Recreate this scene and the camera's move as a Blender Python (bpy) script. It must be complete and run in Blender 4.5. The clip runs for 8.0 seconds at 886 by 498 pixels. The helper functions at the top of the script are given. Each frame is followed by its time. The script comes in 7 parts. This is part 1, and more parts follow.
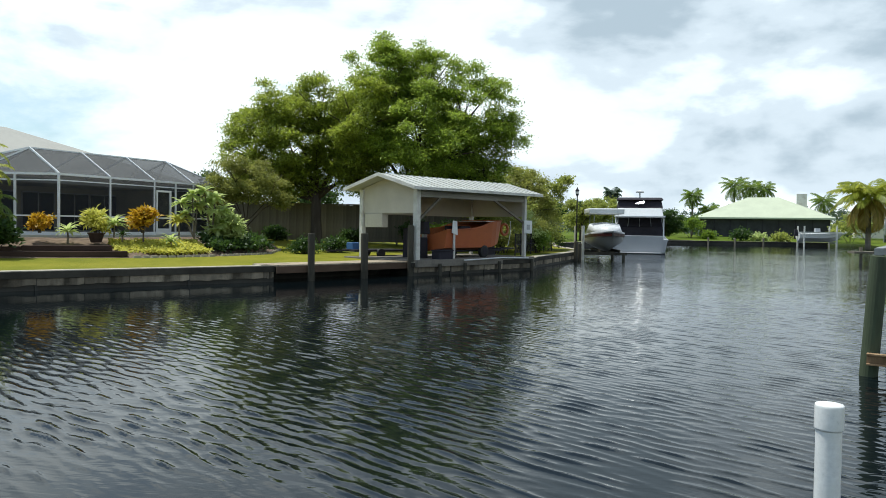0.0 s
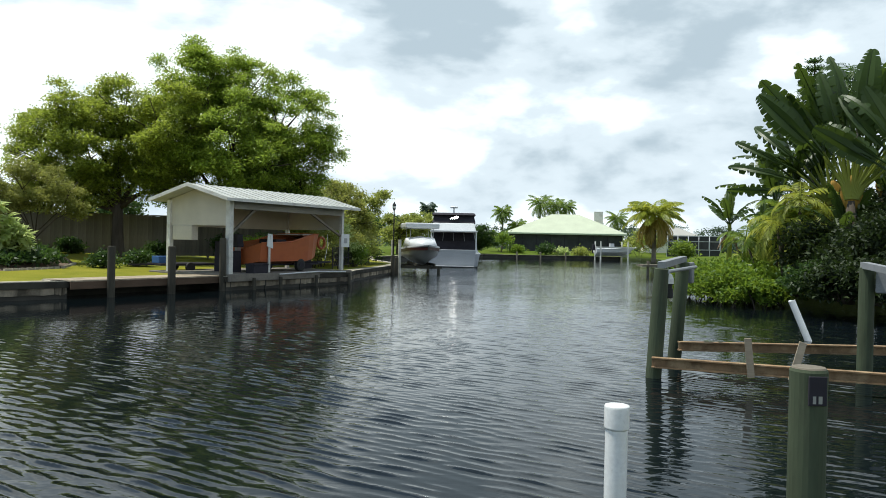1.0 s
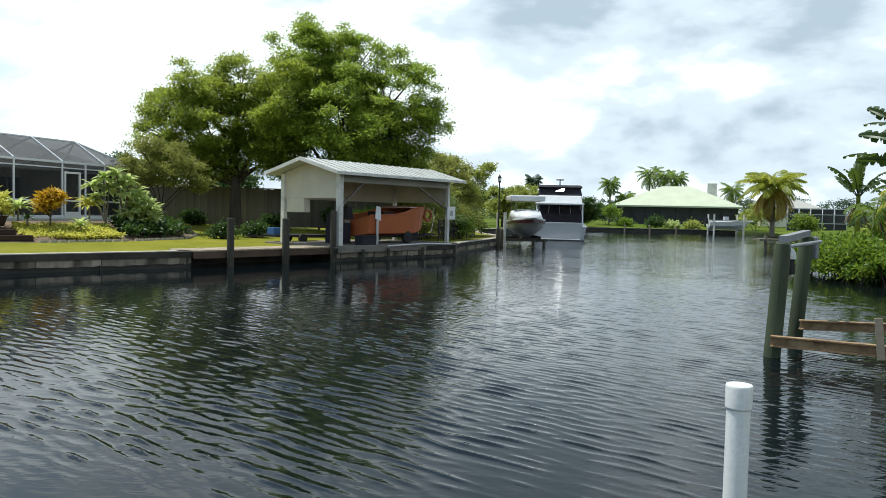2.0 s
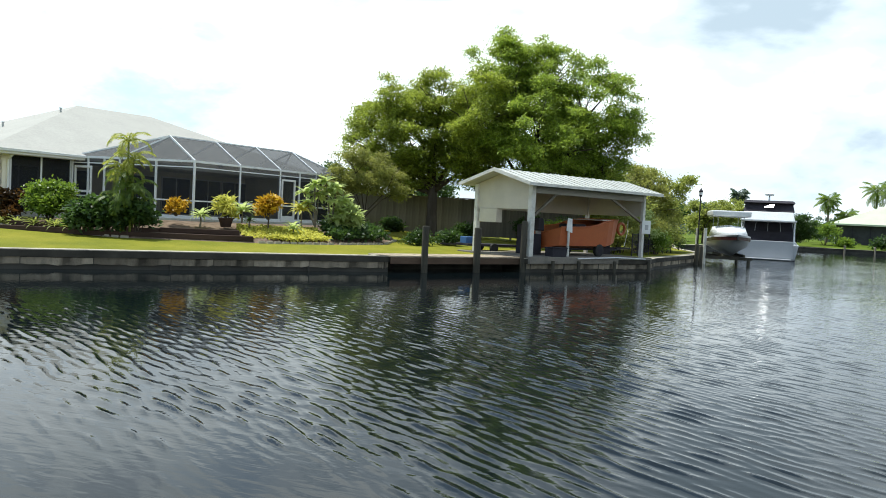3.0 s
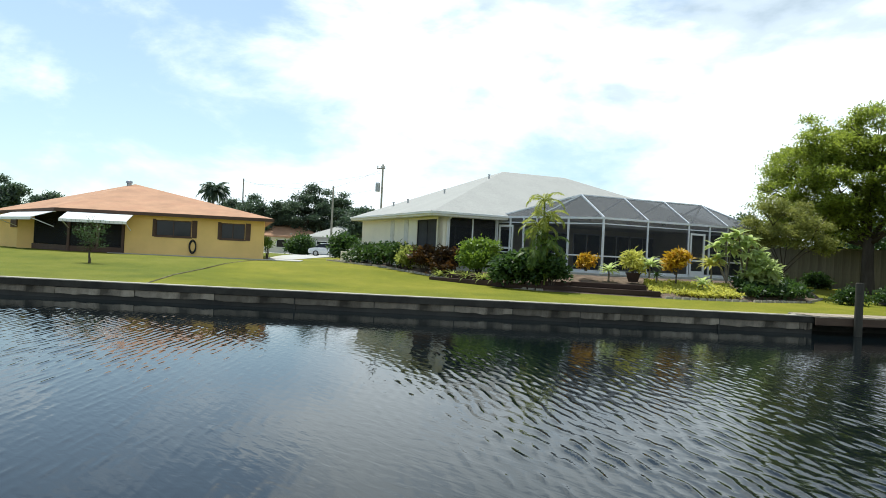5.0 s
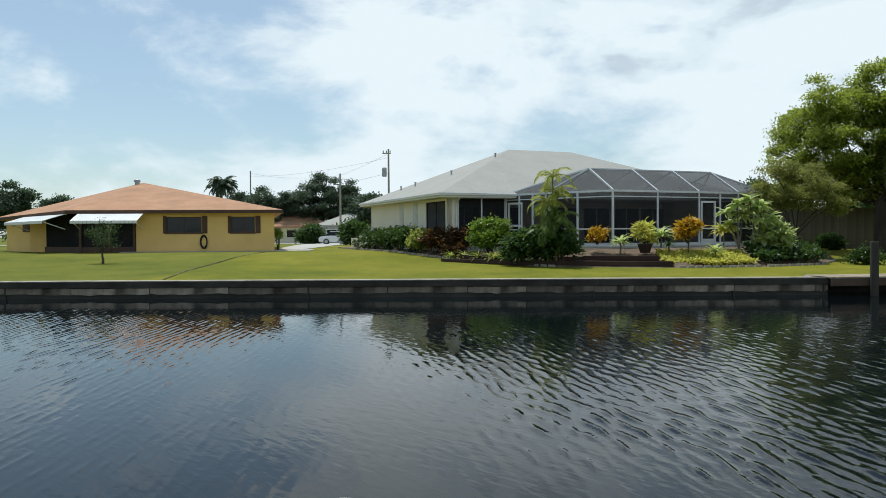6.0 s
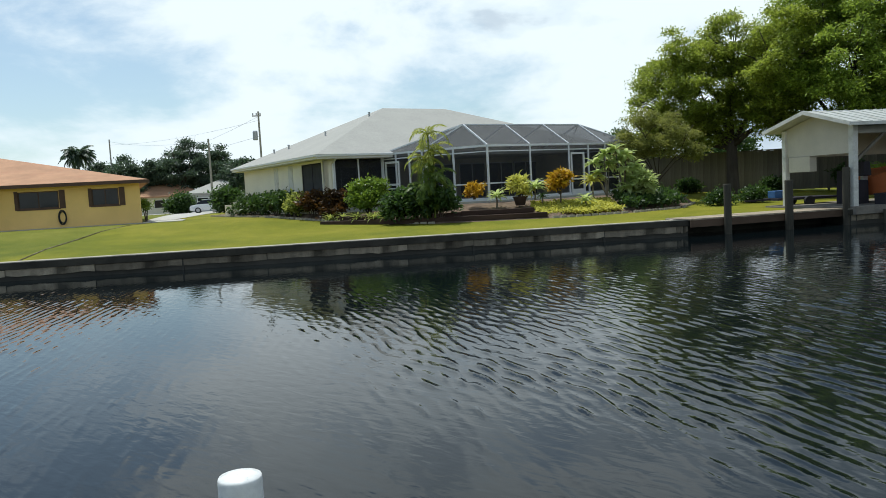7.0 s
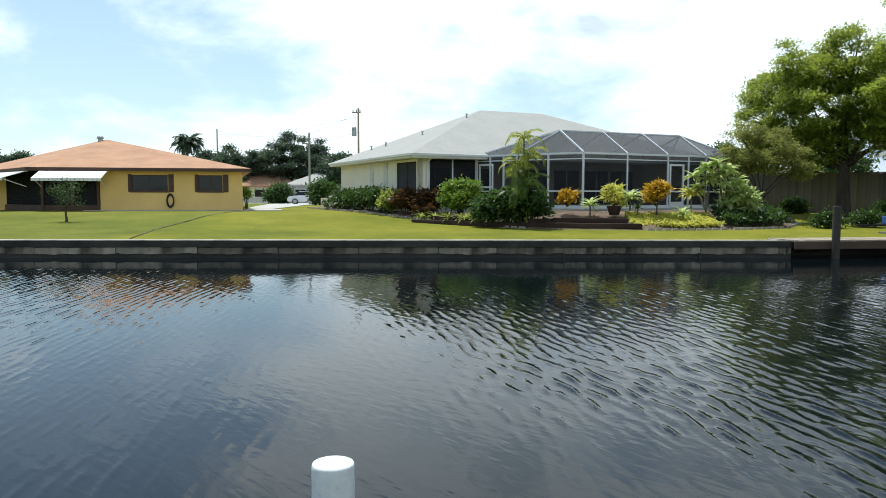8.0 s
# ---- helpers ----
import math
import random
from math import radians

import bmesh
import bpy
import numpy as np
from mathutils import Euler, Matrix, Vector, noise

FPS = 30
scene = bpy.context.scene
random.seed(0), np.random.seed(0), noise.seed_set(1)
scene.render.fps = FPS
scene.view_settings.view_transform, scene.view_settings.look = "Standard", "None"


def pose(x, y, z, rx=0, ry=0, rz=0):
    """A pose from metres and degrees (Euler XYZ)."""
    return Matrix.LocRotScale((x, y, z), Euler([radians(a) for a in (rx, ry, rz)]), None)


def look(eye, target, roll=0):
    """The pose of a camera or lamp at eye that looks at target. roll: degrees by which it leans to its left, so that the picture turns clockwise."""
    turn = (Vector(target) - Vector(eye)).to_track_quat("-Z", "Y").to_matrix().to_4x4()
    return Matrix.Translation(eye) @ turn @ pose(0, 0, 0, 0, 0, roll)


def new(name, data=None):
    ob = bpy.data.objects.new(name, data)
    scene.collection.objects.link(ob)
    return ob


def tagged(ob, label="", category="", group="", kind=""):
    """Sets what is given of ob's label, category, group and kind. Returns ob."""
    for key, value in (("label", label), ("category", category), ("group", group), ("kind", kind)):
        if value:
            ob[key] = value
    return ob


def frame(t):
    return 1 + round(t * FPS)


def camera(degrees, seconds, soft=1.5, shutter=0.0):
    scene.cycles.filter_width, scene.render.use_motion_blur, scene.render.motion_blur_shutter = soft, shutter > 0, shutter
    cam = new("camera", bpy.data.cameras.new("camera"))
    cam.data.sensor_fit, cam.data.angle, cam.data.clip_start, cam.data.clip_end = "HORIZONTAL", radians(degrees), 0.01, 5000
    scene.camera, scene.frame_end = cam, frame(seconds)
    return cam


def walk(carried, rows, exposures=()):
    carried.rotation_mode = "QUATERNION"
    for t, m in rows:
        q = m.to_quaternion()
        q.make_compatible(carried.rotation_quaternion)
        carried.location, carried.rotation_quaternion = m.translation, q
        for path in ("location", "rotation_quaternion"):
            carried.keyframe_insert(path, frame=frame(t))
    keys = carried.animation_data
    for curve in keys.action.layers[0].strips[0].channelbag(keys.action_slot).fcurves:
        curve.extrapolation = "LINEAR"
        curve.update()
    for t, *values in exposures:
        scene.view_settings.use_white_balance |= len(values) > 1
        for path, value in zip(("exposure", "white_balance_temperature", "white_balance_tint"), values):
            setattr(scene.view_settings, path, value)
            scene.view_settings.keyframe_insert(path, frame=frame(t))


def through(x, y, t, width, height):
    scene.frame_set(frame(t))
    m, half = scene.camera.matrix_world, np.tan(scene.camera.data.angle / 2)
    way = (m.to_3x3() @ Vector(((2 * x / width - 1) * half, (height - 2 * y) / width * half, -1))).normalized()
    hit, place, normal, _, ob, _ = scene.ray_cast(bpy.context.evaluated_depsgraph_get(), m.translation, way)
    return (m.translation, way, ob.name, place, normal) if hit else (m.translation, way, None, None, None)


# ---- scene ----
cam = camera(60.91, 8.0, 0.9)
PATH = [
    (0.0, pose(-0.023, 0.018, 2.044, 88.30, -0.87, -38.83)),
    (0.2, pose(-0.016, 0.013, 2.044, 87.72, -1.91, -44.39)),
    (0.3, pose(-0.012, 0.011, 2.044, 86.99, -2.17, -46.92)),
    (0.5, pose(-0.005, 0.006, 2.044, 86.50, -2.38, -50.54)),
    (0.7, pose(-0.003, 0.004, 2.044, 88.06, -1.12, -52.00)),
    (1.0, pose(-0.000, 0.000, 2.044, 89.59, -1.21, -52.61)),
    (1.2, pose(-0.000, 0.000, 2.044, 89.94, -1.35, -52.61)),
    (2.3, pose(-0.050, 0.042, 2.044, 86.70, -1.43, -40.14)),
    (2.5, pose(-0.056, 0.043, 2.044, 86.89, -1.80, -37.31)),
    (2.7, pose(-0.023, 0.020, 2.044, 87.08, -2.28, -34.59)),
    (3.0, pose(0.026, -0.015, 2.044, 87.65, -2.87, -30.07)),
    (3.2, pose(0.052, -0.025, 2.044, 87.60, -3.23, -27.25)),
    (3.5, pose(0.091, -0.041, 2.044, 87.45, -2.98, -23.70)),
    (3.7, pose(0.099, -0.043, 2.044, 87.30, -3.02, -23.23)),
    (4.0, pose(0.111, -0.046, 2.044, 87.26, -2.08, -22.01)),
    (4.2, pose(0.102, -0.036, 2.044, 87.61, -1.53, -19.00)),
    (4.5, pose(0.088, -0.020, 2.044, 88.94, -0.76, -12.47)),
    (4.7, pose(0.073, -0.012, 2.044, 89.66, -1.57, -7.03)),
    (5.0, pose(0.050, 0.000, 2.044, 90.30, -2.77, 0.23)),
    (5.2, pose(0.050, 0.003, 2.044, 90.48, -3.48, 3.99)),
    (6.3, pose(0.030, -0.000, 2.044, 88.14, 2.07, -0.73)),
    (6.5, pose(0.025, -0.001, 2.044, 87.88, 2.06, -2.87)),
    (6.7, pose(0.024, -0.002, 2.044, 87.70, 2.74, -5.75)),
    (7.0, pose(0.022, -0.003, 2.044, 85.54, 3.14, -8.25)),
    (7.2, pose(0.016, -0.002, 2.044, 86.23, 0.69, -6.01)),
    (7.5, pose(0.008, -0.001, 2.044, 85.57, 0.82, -5.12)),
    (7.7, pose(-0.003, -0.001, 2.044, 85.18, 0.27, -3.75)),
    (8.0, pose(-0.020, 0.000, 2.044, 85.92, -0.12, -1.32)),
]
walk(cam, PATH, [(0, 0.05, 6150, 5.0), (0.5, 0.18, 6250, 5.0), (1, 0.10, 6300, 5.0), (2.5, 0.20, 6100, 5.0), (3, 0.40, 6150, 5.0), (3.5, 0.50, 6250, 5.0), (4, 0.50, 6250, 5.0), (4.5, 0.33, 6200, 5.0), (5, 0.15, 6000, 5.0), (6.5, -0.44, 6000, 5.0), (7, -0.20, 6010, 5.0), (7.5, 0.10, 5930, 5.0), (8, 0.10, 5930, 5.0)])

# ---------------------------------------------------------------- world, sun, exposure
CLOUD_A, CLOUD_B = (3.1, 7.4, 0.5), (11.2, 2.6, 1.0)
SUN_AZ, SUN_EL = -28.0, 70.0          # degrees clockwise from +y, and above the horizon


def setup_world():
    w = bpy.data.worlds.new("sky")
    scene.world = w
    w.use_nodes = True
    nt = w.node_tree
    nt.nodes.clear()
    N, L = nt.nodes.new, nt.links.new
    out = N("ShaderNodeOutputWorld")
    sky = N("ShaderNodeTexSky")
    sky.sky_type = "NISHITA"
    sky.sun_disc = False
    sky.sun_elevation = radians(SUN_EL)
    sky.sun_rotation = radians(SUN_AZ)
    sky.altitude, sky.air_density, sky.dust_density, sky.ozone_density = 0, 1.0, 0.8, 0.6
    blue = N("ShaderNodeBackground")
    blue.inputs["Strength"].default_value = 0.13
    tint = N("ShaderNodeMix")
    tint.data_type, tint.blend_type = "RGBA", "MULTIPLY"
    tint.inputs[0].default_value = 1.0
    tint.inputs[7].default_value = (0.93, 1.0, 0.98, 1)
    L(sky.outputs["Color"], tint.inputs[6])
    L(tint.outputs[2], blue.inputs["Color"])
    tc = N("ShaderNodeTexCoord")
    sep = N("ShaderNodeSeparateXYZ")
    L(tc.outputs["Generated"], sep.inputs[0])

    def math_node(op, a, b=None, clamp=False):
        n = N("ShaderNodeMath")
        n.operation = op
        n.use_clamp = clamp
        for k, v in enumerate((a, b)):
            if v is None:
                continue
            if isinstance(v, (int, float)):
                n.inputs[k].default_value = v
            else:
                L(v, n.inputs[k])
        return n.outputs[0]
    # cloud coordinates: the direction of view, drawn out sideways a little
    comb = N("ShaderNodeMapping")
    comb.inputs["Scale"].default_value = (1.0, 1.0, 2.3)
    L(tc.outputs["Generated"], comb.inputs[0])

    def noise_node(scale, detail, rough, off, dist=0.0):
        mp = N("ShaderNodeMapping")
        mp.inputs["Location"].default_value = off
        L(comb.outputs[0], mp.inputs[0])
        n = N("ShaderNodeTexNoise")
        n.inputs["Scale"].default_value = scale
        n.inputs["Detail"].default_value = detail
        n.inputs["Roughness"].default_value = rough
        n.inputs["Distortion"].default_value = dist
        L(mp.outputs[0], n.inputs["Vector"])
        return n.outputs["Fac"]

    def ramp(fac, stops):
        r = N("ShaderNodeValToRGB")
        r.color_ramp.interpolation = "EASE"
        el = r.color_ramp.elements
        while len(el) < len(stops):
            el.new(0.5)
        for e, (p, c) in zip(el, stops):
            e.position, e.color = p, (*c, 1)
        L(fac, r.inputs[0])
        return r.outputs["Color"]
    cover = noise_node(3.2, 8, 0.58, CLOUD_A, 0.2)
    body = noise_node(4.2, 10, 0.50, CLOUD_B, 0.1)
    # broken cloud: thick and grey-bellied towards +x, thin and bright towards the sun, more open overhead
    x_side = math_node("MULTIPLY", sep.outputs["X"], 0.275)
    high = math_node("MULTIPLY", math_node("MINIMUM", math_node("MAXIMUM", math_node("SUBTRACT", sep.outputs["Z"], 0.17), 0.0), 0.10), math_node("ADD", math_node("MULTIPLY", sep.outputs["X"], 1.6), 0.1))
    body = math_node("ADD", math_node("MULTIPLY", math_node("SUBTRACT", body, 0.5), 1.7), 0.455)
    low = math_node("MULTIPLY", math_node("MINIMUM", math_node("MAXIMUM", math_node("SUBTRACT", 0.105, sep.outputs["Z"]), 0.0), 0.06), math_node("MULTIPLY", math_node("MAXIMUM", sep.outputs["X"], 0.0), 1.2))
    shade = math_node("ADD", math_node("ADD", body, x_side), math_node("ADD", high, low))
    colour = ramp(shade, [(0.55, (0.955, 0.995, 1.0)), (0.64, (0.87, 0.93, 0.955)), (0.75, (0.66, 0.725, 0.785)), (0.94, (0.43, 0.505, 0.57))])
    open_sky = math_node("ADD", math_node("SUBTRACT", cover, math_node("MULTIPLY", math_node("MAXIMUM", math_node("SUBTRACT", sep.outputs["Z"], 0.27), 0.0), 1.1)), math_node("ADD", math_node("MULTIPLY", sep.outputs["X"], 0.30), 0.0))
    mask = ramp(open_sky, [(0.33, (0.22, 0.22, 0.22)), (0.52, (1, 1, 1))])
    cloud = N("ShaderNodeBackground")
    cloud.inputs["Strength"].default_value = 1.15
    L(colour, cloud.inputs["Color"])
    mix = N("ShaderNodeMixShader")
    L(mask, mix.inputs[0])
    L(blue.outputs[0], mix.inputs[1])
    L(cloud.outputs[0], mix.inputs[2])
    L(mix.outputs[0], out.inputs[0])


setup_world()
sun = new("sun", bpy.data.lights.new("sun", "SUN"))
sun.data.energy, sun.data.angle, sun.data.color = 4.4, radians(0.6), (1.0, 0.95, 0.86)
_a, _e = radians(SUN_AZ), radians(SUN_EL)
sun.matrix_world = look((30 * math.sin(_a) * math.cos(_e), 30 * math.cos(_a) * math.cos(_e), 30 * math.sin(_e)), (0, 0, 0))

# ---------------------------------------------------------------- materials


class Nodes:
    """A node material with a few short-hands."""

    def __init__(self, name):
        self.mat = bpy.data.materials.new(name)
        self.mat.use_nodes = True
        self.nt = self.mat.node_tree
        self.nt.nodes.clear()
        self.out = self.n("ShaderNodeOutputMaterial")
        self.coord = self.n("ShaderNodeTexCoord")

    def n(self, kind):
        return self.nt.nodes.new(kind)

    def link(self, a, b):
        self.nt.links.new(a, b)

    def put(self, socket, v):
        if isinstance(v, (int, float)):
            socket.default_value = v
        elif isinstance(v, tuple):
            socket.default_value = (*v, 1) if len(v) == 3 and len(socket.default_value) == 4 else v
        else:
            self.link(v, socket)

    def noise(self, scale, detail=4, rough=0.55, stretch=(1, 1, 1), space="Object", dist=0.0):
        mp = self.n("ShaderNodeMapping")
        mp.inputs["Scale"].default_value = stretch
        self.link(self.coord.outputs[space], mp.inputs[0])
        t = self.n("ShaderNodeTexNoise")
        t.inputs["Scale"].default_value = scale
        t.inputs["Detail"].default_value = detail
        t.inputs["Roughness"].default_value = rough
        t.inputs["Distortion"].default_value = dist
        self.link(mp.outputs[0], t.inputs["Vector"])
        return t.outputs["Fac"]

    def ramp(self, fac, *stops):
        r = self.n("ShaderNodeValToRGB")
        el = r.color_ramp.elements
        while len(el) < len(stops):
            el.new(0.5)
        for e, (p, c) in zip(el, stops):
            e.position, e.color = p, (*c, 1)
        self.link(fac, r.inputs[0])
        return r.outputs["Color"]

    def grey(self, fac, lo, hi, a=0.3, b=0.7):
        return self.ramp(fac, (a, (lo,) * 3), (b, (hi,) * 3))

    def mix(self, fac, a, b, kind="MIX"):
        m = self.n("ShaderNodeMix")
        m.data_type, m.blend_type = "RGBA", kind
        self.put(m.inputs[0], fac)
        self.put(m.inputs[6], a)
        self.put(m.inputs[7], b)
        return m.outputs[2]

    def bump(self, height, strength, distance):
        b = self.n("ShaderNodeBump")
        b.inputs["Strength"].default_value = strength
        b.inputs["Distance"].default_value = distance
        self.link(height, b.inputs["Height"])
        return b.outputs["Normal"]

    def principled(self, colour, rough, metal=0.0, normal=None, spec=0.5, **more):
        p = self.n("ShaderNodeBsdfPrincipled")
        self.put(p.inputs["Base Color"], colour)
        self.put(p.inputs["Roughness"], rough)
        self.put(p.inputs["Metallic"], metal)
        self.put(p.inputs["Specular IOR Level"], spec)
        if normal is not None:
            self.link(normal, p.inputs["Normal"])
        self.link(p.outputs[0], self.out.inputs[0])
        return p


def surface(name, base, rough=0.6, metal=0.0, spread=0.25, scale=3.0, fine=40.0, relief=0.004, spec=0.4, stretch=(1, 1, 1), stain=None, stain_scale=1.2, piece=0.0):
    """A surface with two scales of variation, relief, optional stains and variation from piece to piece."""
    m = Nodes(name)
    lo = tuple(c * (1 - spread) for c in base)
    hi = tuple(min(1, c * (1 + spread)) for c in base)
    big = m.noise(scale, 5, 0.6, stretch)
    small = m.noise(fine, 3, 0.6, stretch)
    col = m.ramp(big, (0.3, lo), (0.7, hi))
    col = m.mix(0.35, col, m.grey(small, 0.55, 1.0), "MULTIPLY")
    if stain:
        st = m.noise(stain_scale, 6, 0.65, stretch)
        col = m.mix(m.grey(st, 0.0, 0.85, 0.50, 0.68), col, stain)
    if piece:
        info = m.n("ShaderNodeObjectInfo")
        col = m.mix(1.0, col, m.grey(info.outputs["Random"], 1 - piece, 1.0, 0.0, 1.0), "MULTIPLY")
    rr = m.grey(small, max(0.02, rough - 0.08), min(1, rough + 0.08))
    m.principled(col, rr, metal, m.bump(small, 0.5, relief) if relief else None, spec)
    return m.mat


def leaf_material(name, dark, light, glow=(0.35, 0.5, 0.06), through=0.4, rough=0.45):
    """Leaves: each blade has its own tone, glossy skin, and lets light through."""
    m = Nodes(name)
    geo = m.n("ShaderNodeNewGeometry")
    col = m.ramp(geo.outputs["Random Per Island"], (0.0, dark), (0.55, tuple((a + b) / 2 for a, b in zip(dark, light))), (1.0, light))
    patch = m.noise(0.35, 3)
    col = m.mix(0.5, col, m.ramp(patch, (0.35, (0.6, 0.65, 0.55)), (0.7, (1.0, 1.0, 0.9))), "MULTIPLY")
    p = m.principled(col, rough, 0.0, None, 0.35)
    t = m.n("ShaderNodeBsdfTranslucent")
    m.put(t.inputs["Color"], m.mix(0.6, col, glow))
    mx = m.n("ShaderNodeMixShader")
    mx.inputs[0].default_value = through
    m.link(p.outputs[0], mx.inputs[1])
    m.link(t.outputs[0], mx.inputs[2])
    m.link(mx.outputs[0], m.out.inputs[0])
    return m.mat


def screen_material(name, colour, cover):
    """Insect screen: fine dark cloth that is partly see-through."""
    m = Nodes(name)
    d = m.n("ShaderNodeBsdfDiffuse")
    d.inputs["Color"].default_value = (*colour, 1)
    t = m.n("ShaderNodeBsdfTransparent")
    mx = m.n("ShaderNodeMixShader")
    fac = m.grey(m.noise(0.6, 3), cover - 0.05, cover + 0.05)
    m.link(fac, mx.inputs[0])
    m.link(t.outputs[0], mx.inputs[1])
    m.link(d.outputs[0], mx.inputs[2])
    m.link(mx.outputs[0], m.out.inputs[0])
    return m.mat


def water_material():
    """Dark clear water: the larger wavelets are modelled, finer ones and those far off are relief and gloss."""
    m = Nodes("canal_water")
    def waves(scale, detail, along, deg, dist=0.0):
        """Wavelets whose crests run at deg, along: how much they are drawn out."""
        r = m.n("ShaderNodeMapping")
        r.inputs["Rotation"].default_value = (0, 0, radians(-deg))
        m.link(m.coord.outputs["Object"], r.inputs[0])
        mp = m.n("ShaderNodeMapping")
        mp.inputs["Scale"].default_value = (along, 1.0, 1.0)
        m.link(r.outputs[0], mp.inputs[0])
        t = m.n("ShaderNodeTexNoise")
        t.inputs["Scale"].default_value = scale
        t.inputs["Detail"].default_value = detail
        t.inputs["Roughness"].default_value = 0.45
        t.inputs["Distortion"].default_value = dist
        m.link(mp.outputs[0], t.inputs["Vector"])
        return t.outputs["Fac"]

    def calc(op, p, q):
        n = m.n("ShaderNodeMath")
        n.operation = op
        m.put(n.inputs[0], p)
        m.put(n.inputs[1], q)
        return n.outputs[0]
    fine = waves(9.0, 2, 0.35, -52, 0.4)
    broad = waves(4.5, 2, 0.40, -46, 0.3)
    gust = m.grey(waves(0.15, 3, 1.0, 30), 0.45, 1.0, 0.40, 0.60)
    xyz = m.n("ShaderNodeSeparateXYZ")
    m.link(m.coord.outputs["Object"], xyz.inputs[0])
    reach = m.grey(calc("DIVIDE", xyz.outputs["X"], 100.0), 0.0, 1.0, 0.20, 0.30)
    lee = calc("SUBTRACT", xyz.outputs["Y"], calc("MULTIPLY", calc("MAXIMUM", calc("SUBTRACT", xyz.outputs["X"], 16.0), 0.0), 0.75))
    open_water = m.grey(calc("DIVIDE", lee, 40.0), 1.0, 0.75, 0.42, 0.52)
    shelter = m.grey(calc("DIVIDE", xyz.outputs["X"], 100.0), 1.0, 0.15, 0.45, 0.70)
    far = m.mix(1.0, m.mix(1.0, broad, m.mix(1.0, reach, shelter, "MULTIPLY"), "MULTIPLY"), gust, "MULTIPLY")
    near = m.mix(1.0, fine, m.mix(1.0, gust, open_water, "MULTIPLY"), "MULTIPLY")
    bump = m.bump(far, 1.0, 0.045)
    b2 = m.n("ShaderNodeBump")
    b2.inputs["Strength"].default_value, b2.inputs["Distance"].default_value = 1.0, WATER_RELIEF
    m.link(near, b2.inputs["Height"])
    m.link(bump, b2.inputs["Normal"])
    m.principled((0.004, 0.0066, 0.0080), m.grey(calc("DIVIDE", xyz.outputs["X"], 100.0), 0.03, 0.06, 0.15, 0.45), 0.0, b2.outputs["Normal"], 0.42).inputs["IOR"].default_value = 1.333
    return m.mat


def lawn_material():
    m = Nodes("lawn_grass")
    big = m.noise(0.16, 5, 0.6)
    mid = m.noise(1.3, 5, 0.65)
    fine = m.noise(26, 4, 0.7)
    col = m.ramp(big, (0.32, (0.160, 0.178, 0.020)), (0.5, (0.250, 0.240, 0.026)), (0.70, (0.335, 0.290, 0.042)))
    col = m.mix(0.55, col, m.ramp(mid, (0.3, (0.60, 0.68, 0.50)), (0.7, (1.0, 1.0, 0.95))), "MULTIPLY")
    col = m.mix(0.7, col, m.ramp(fine, (0.25, (0.50, 0.55, 0.40)), (0.75, (1, 1, 1))), "MULTIPLY")
    # other gardens have other grass: greener on the far bank, duller beside the yellow house
    xyz = m.n("ShaderNodeSeparateXYZ")
    m.link(m.coord.outputs["Object"], xyz.inputs[0])
    def past(lo, hi):
        r = m.n("ShaderNodeMapRange")
        r.inputs["From Min"].default_value, r.inputs["From Max"].default_value = lo, hi
        m.link(xyz.outputs["X"], r.inputs["Value"])
        return r.outputs["Result"]
    col = m.mix(past(50, 62), col, m.mix(1.0, col, (0.48, 0.68, 0.60), "MULTIPLY"))
    col = m.mix(past(-10.4, -11.0), col, m.mix(1.0, col, (0.80, 0.86, 1.2), "MULTIPLY"))
    m.principled(col, 0.9, 0.0, m.bump(fine, 0.9, 0.03), 0.1)
    return m.mat


WATER_RELIEF, WAVE_SLOPE = 0.004, 0.15
LAWN = lawn_material()
WATER = water_material()
CONCRETE = surface("seawall_concrete", (0.37, 0.315, 0.235), 0.9, 0, 0.55, 2.2, 14, 0.012, 0.2, (1, 1, 0.5), (0.050, 0.043, 0.032), 1.7, 0.6)
CAP = surface("seawall_cap_concrete", (0.43, 0.39, 0.31), 0.9, 0, 0.25, 1.5, 22, 0.006, 0.2, (1, 1, 1), (0.12, 0.11, 0.09), 1.6, 0.15)
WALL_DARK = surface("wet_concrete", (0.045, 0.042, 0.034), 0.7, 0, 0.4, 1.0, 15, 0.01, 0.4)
STUCCO = surface("cream_stucco", (0.88, 0.82, 0.68), 0.9, 0, 0.06, 0.6, 60, 0.004, 0.2)
STUCCO_Y = surface("yellow_stucco", (0.86, 0.59, 0.22), 0.9, 0, 0.08, 0.6, 60, 0.004, 0.2)
ROOF_WHITE = surface("pale_shingle", (0.405, 0.395, 0.36), 0.9, 0, 0.05, 0.8, 9, 0.012, 0.15, (1, 1, 1), (0.385, 0.375, 0.34), 0.5)
ROOF_TERRA = surface("terracotta_shingle", (0.47, 0.268, 0.158), 0.85, 0, 0.16, 0.8, 14, 0.01, 0.2, (1, 1, 1), (0.42, 0.22, 0.13), 0.7)
ROOF_GREEN = surface("pale_green_roof_metal", (0.50, 0.54, 0.395), 0.6, 0.0, 0.08, 0.4, 8, 0.003)
ROOF_METAL = surface("white_roof_metal", (0.50, 0.51, 0.48), 0.55, 0.0, 0.14, 0.8, 10, 0.002, 0.4, (6, 1, 1), (0.34, 0.33, 0.29), 0.9)
WHITE = surface("white_paint", (0.80, 0.80, 0.78), 0.5, 0, 0.05, 2, 40, 0.001, 0.4)
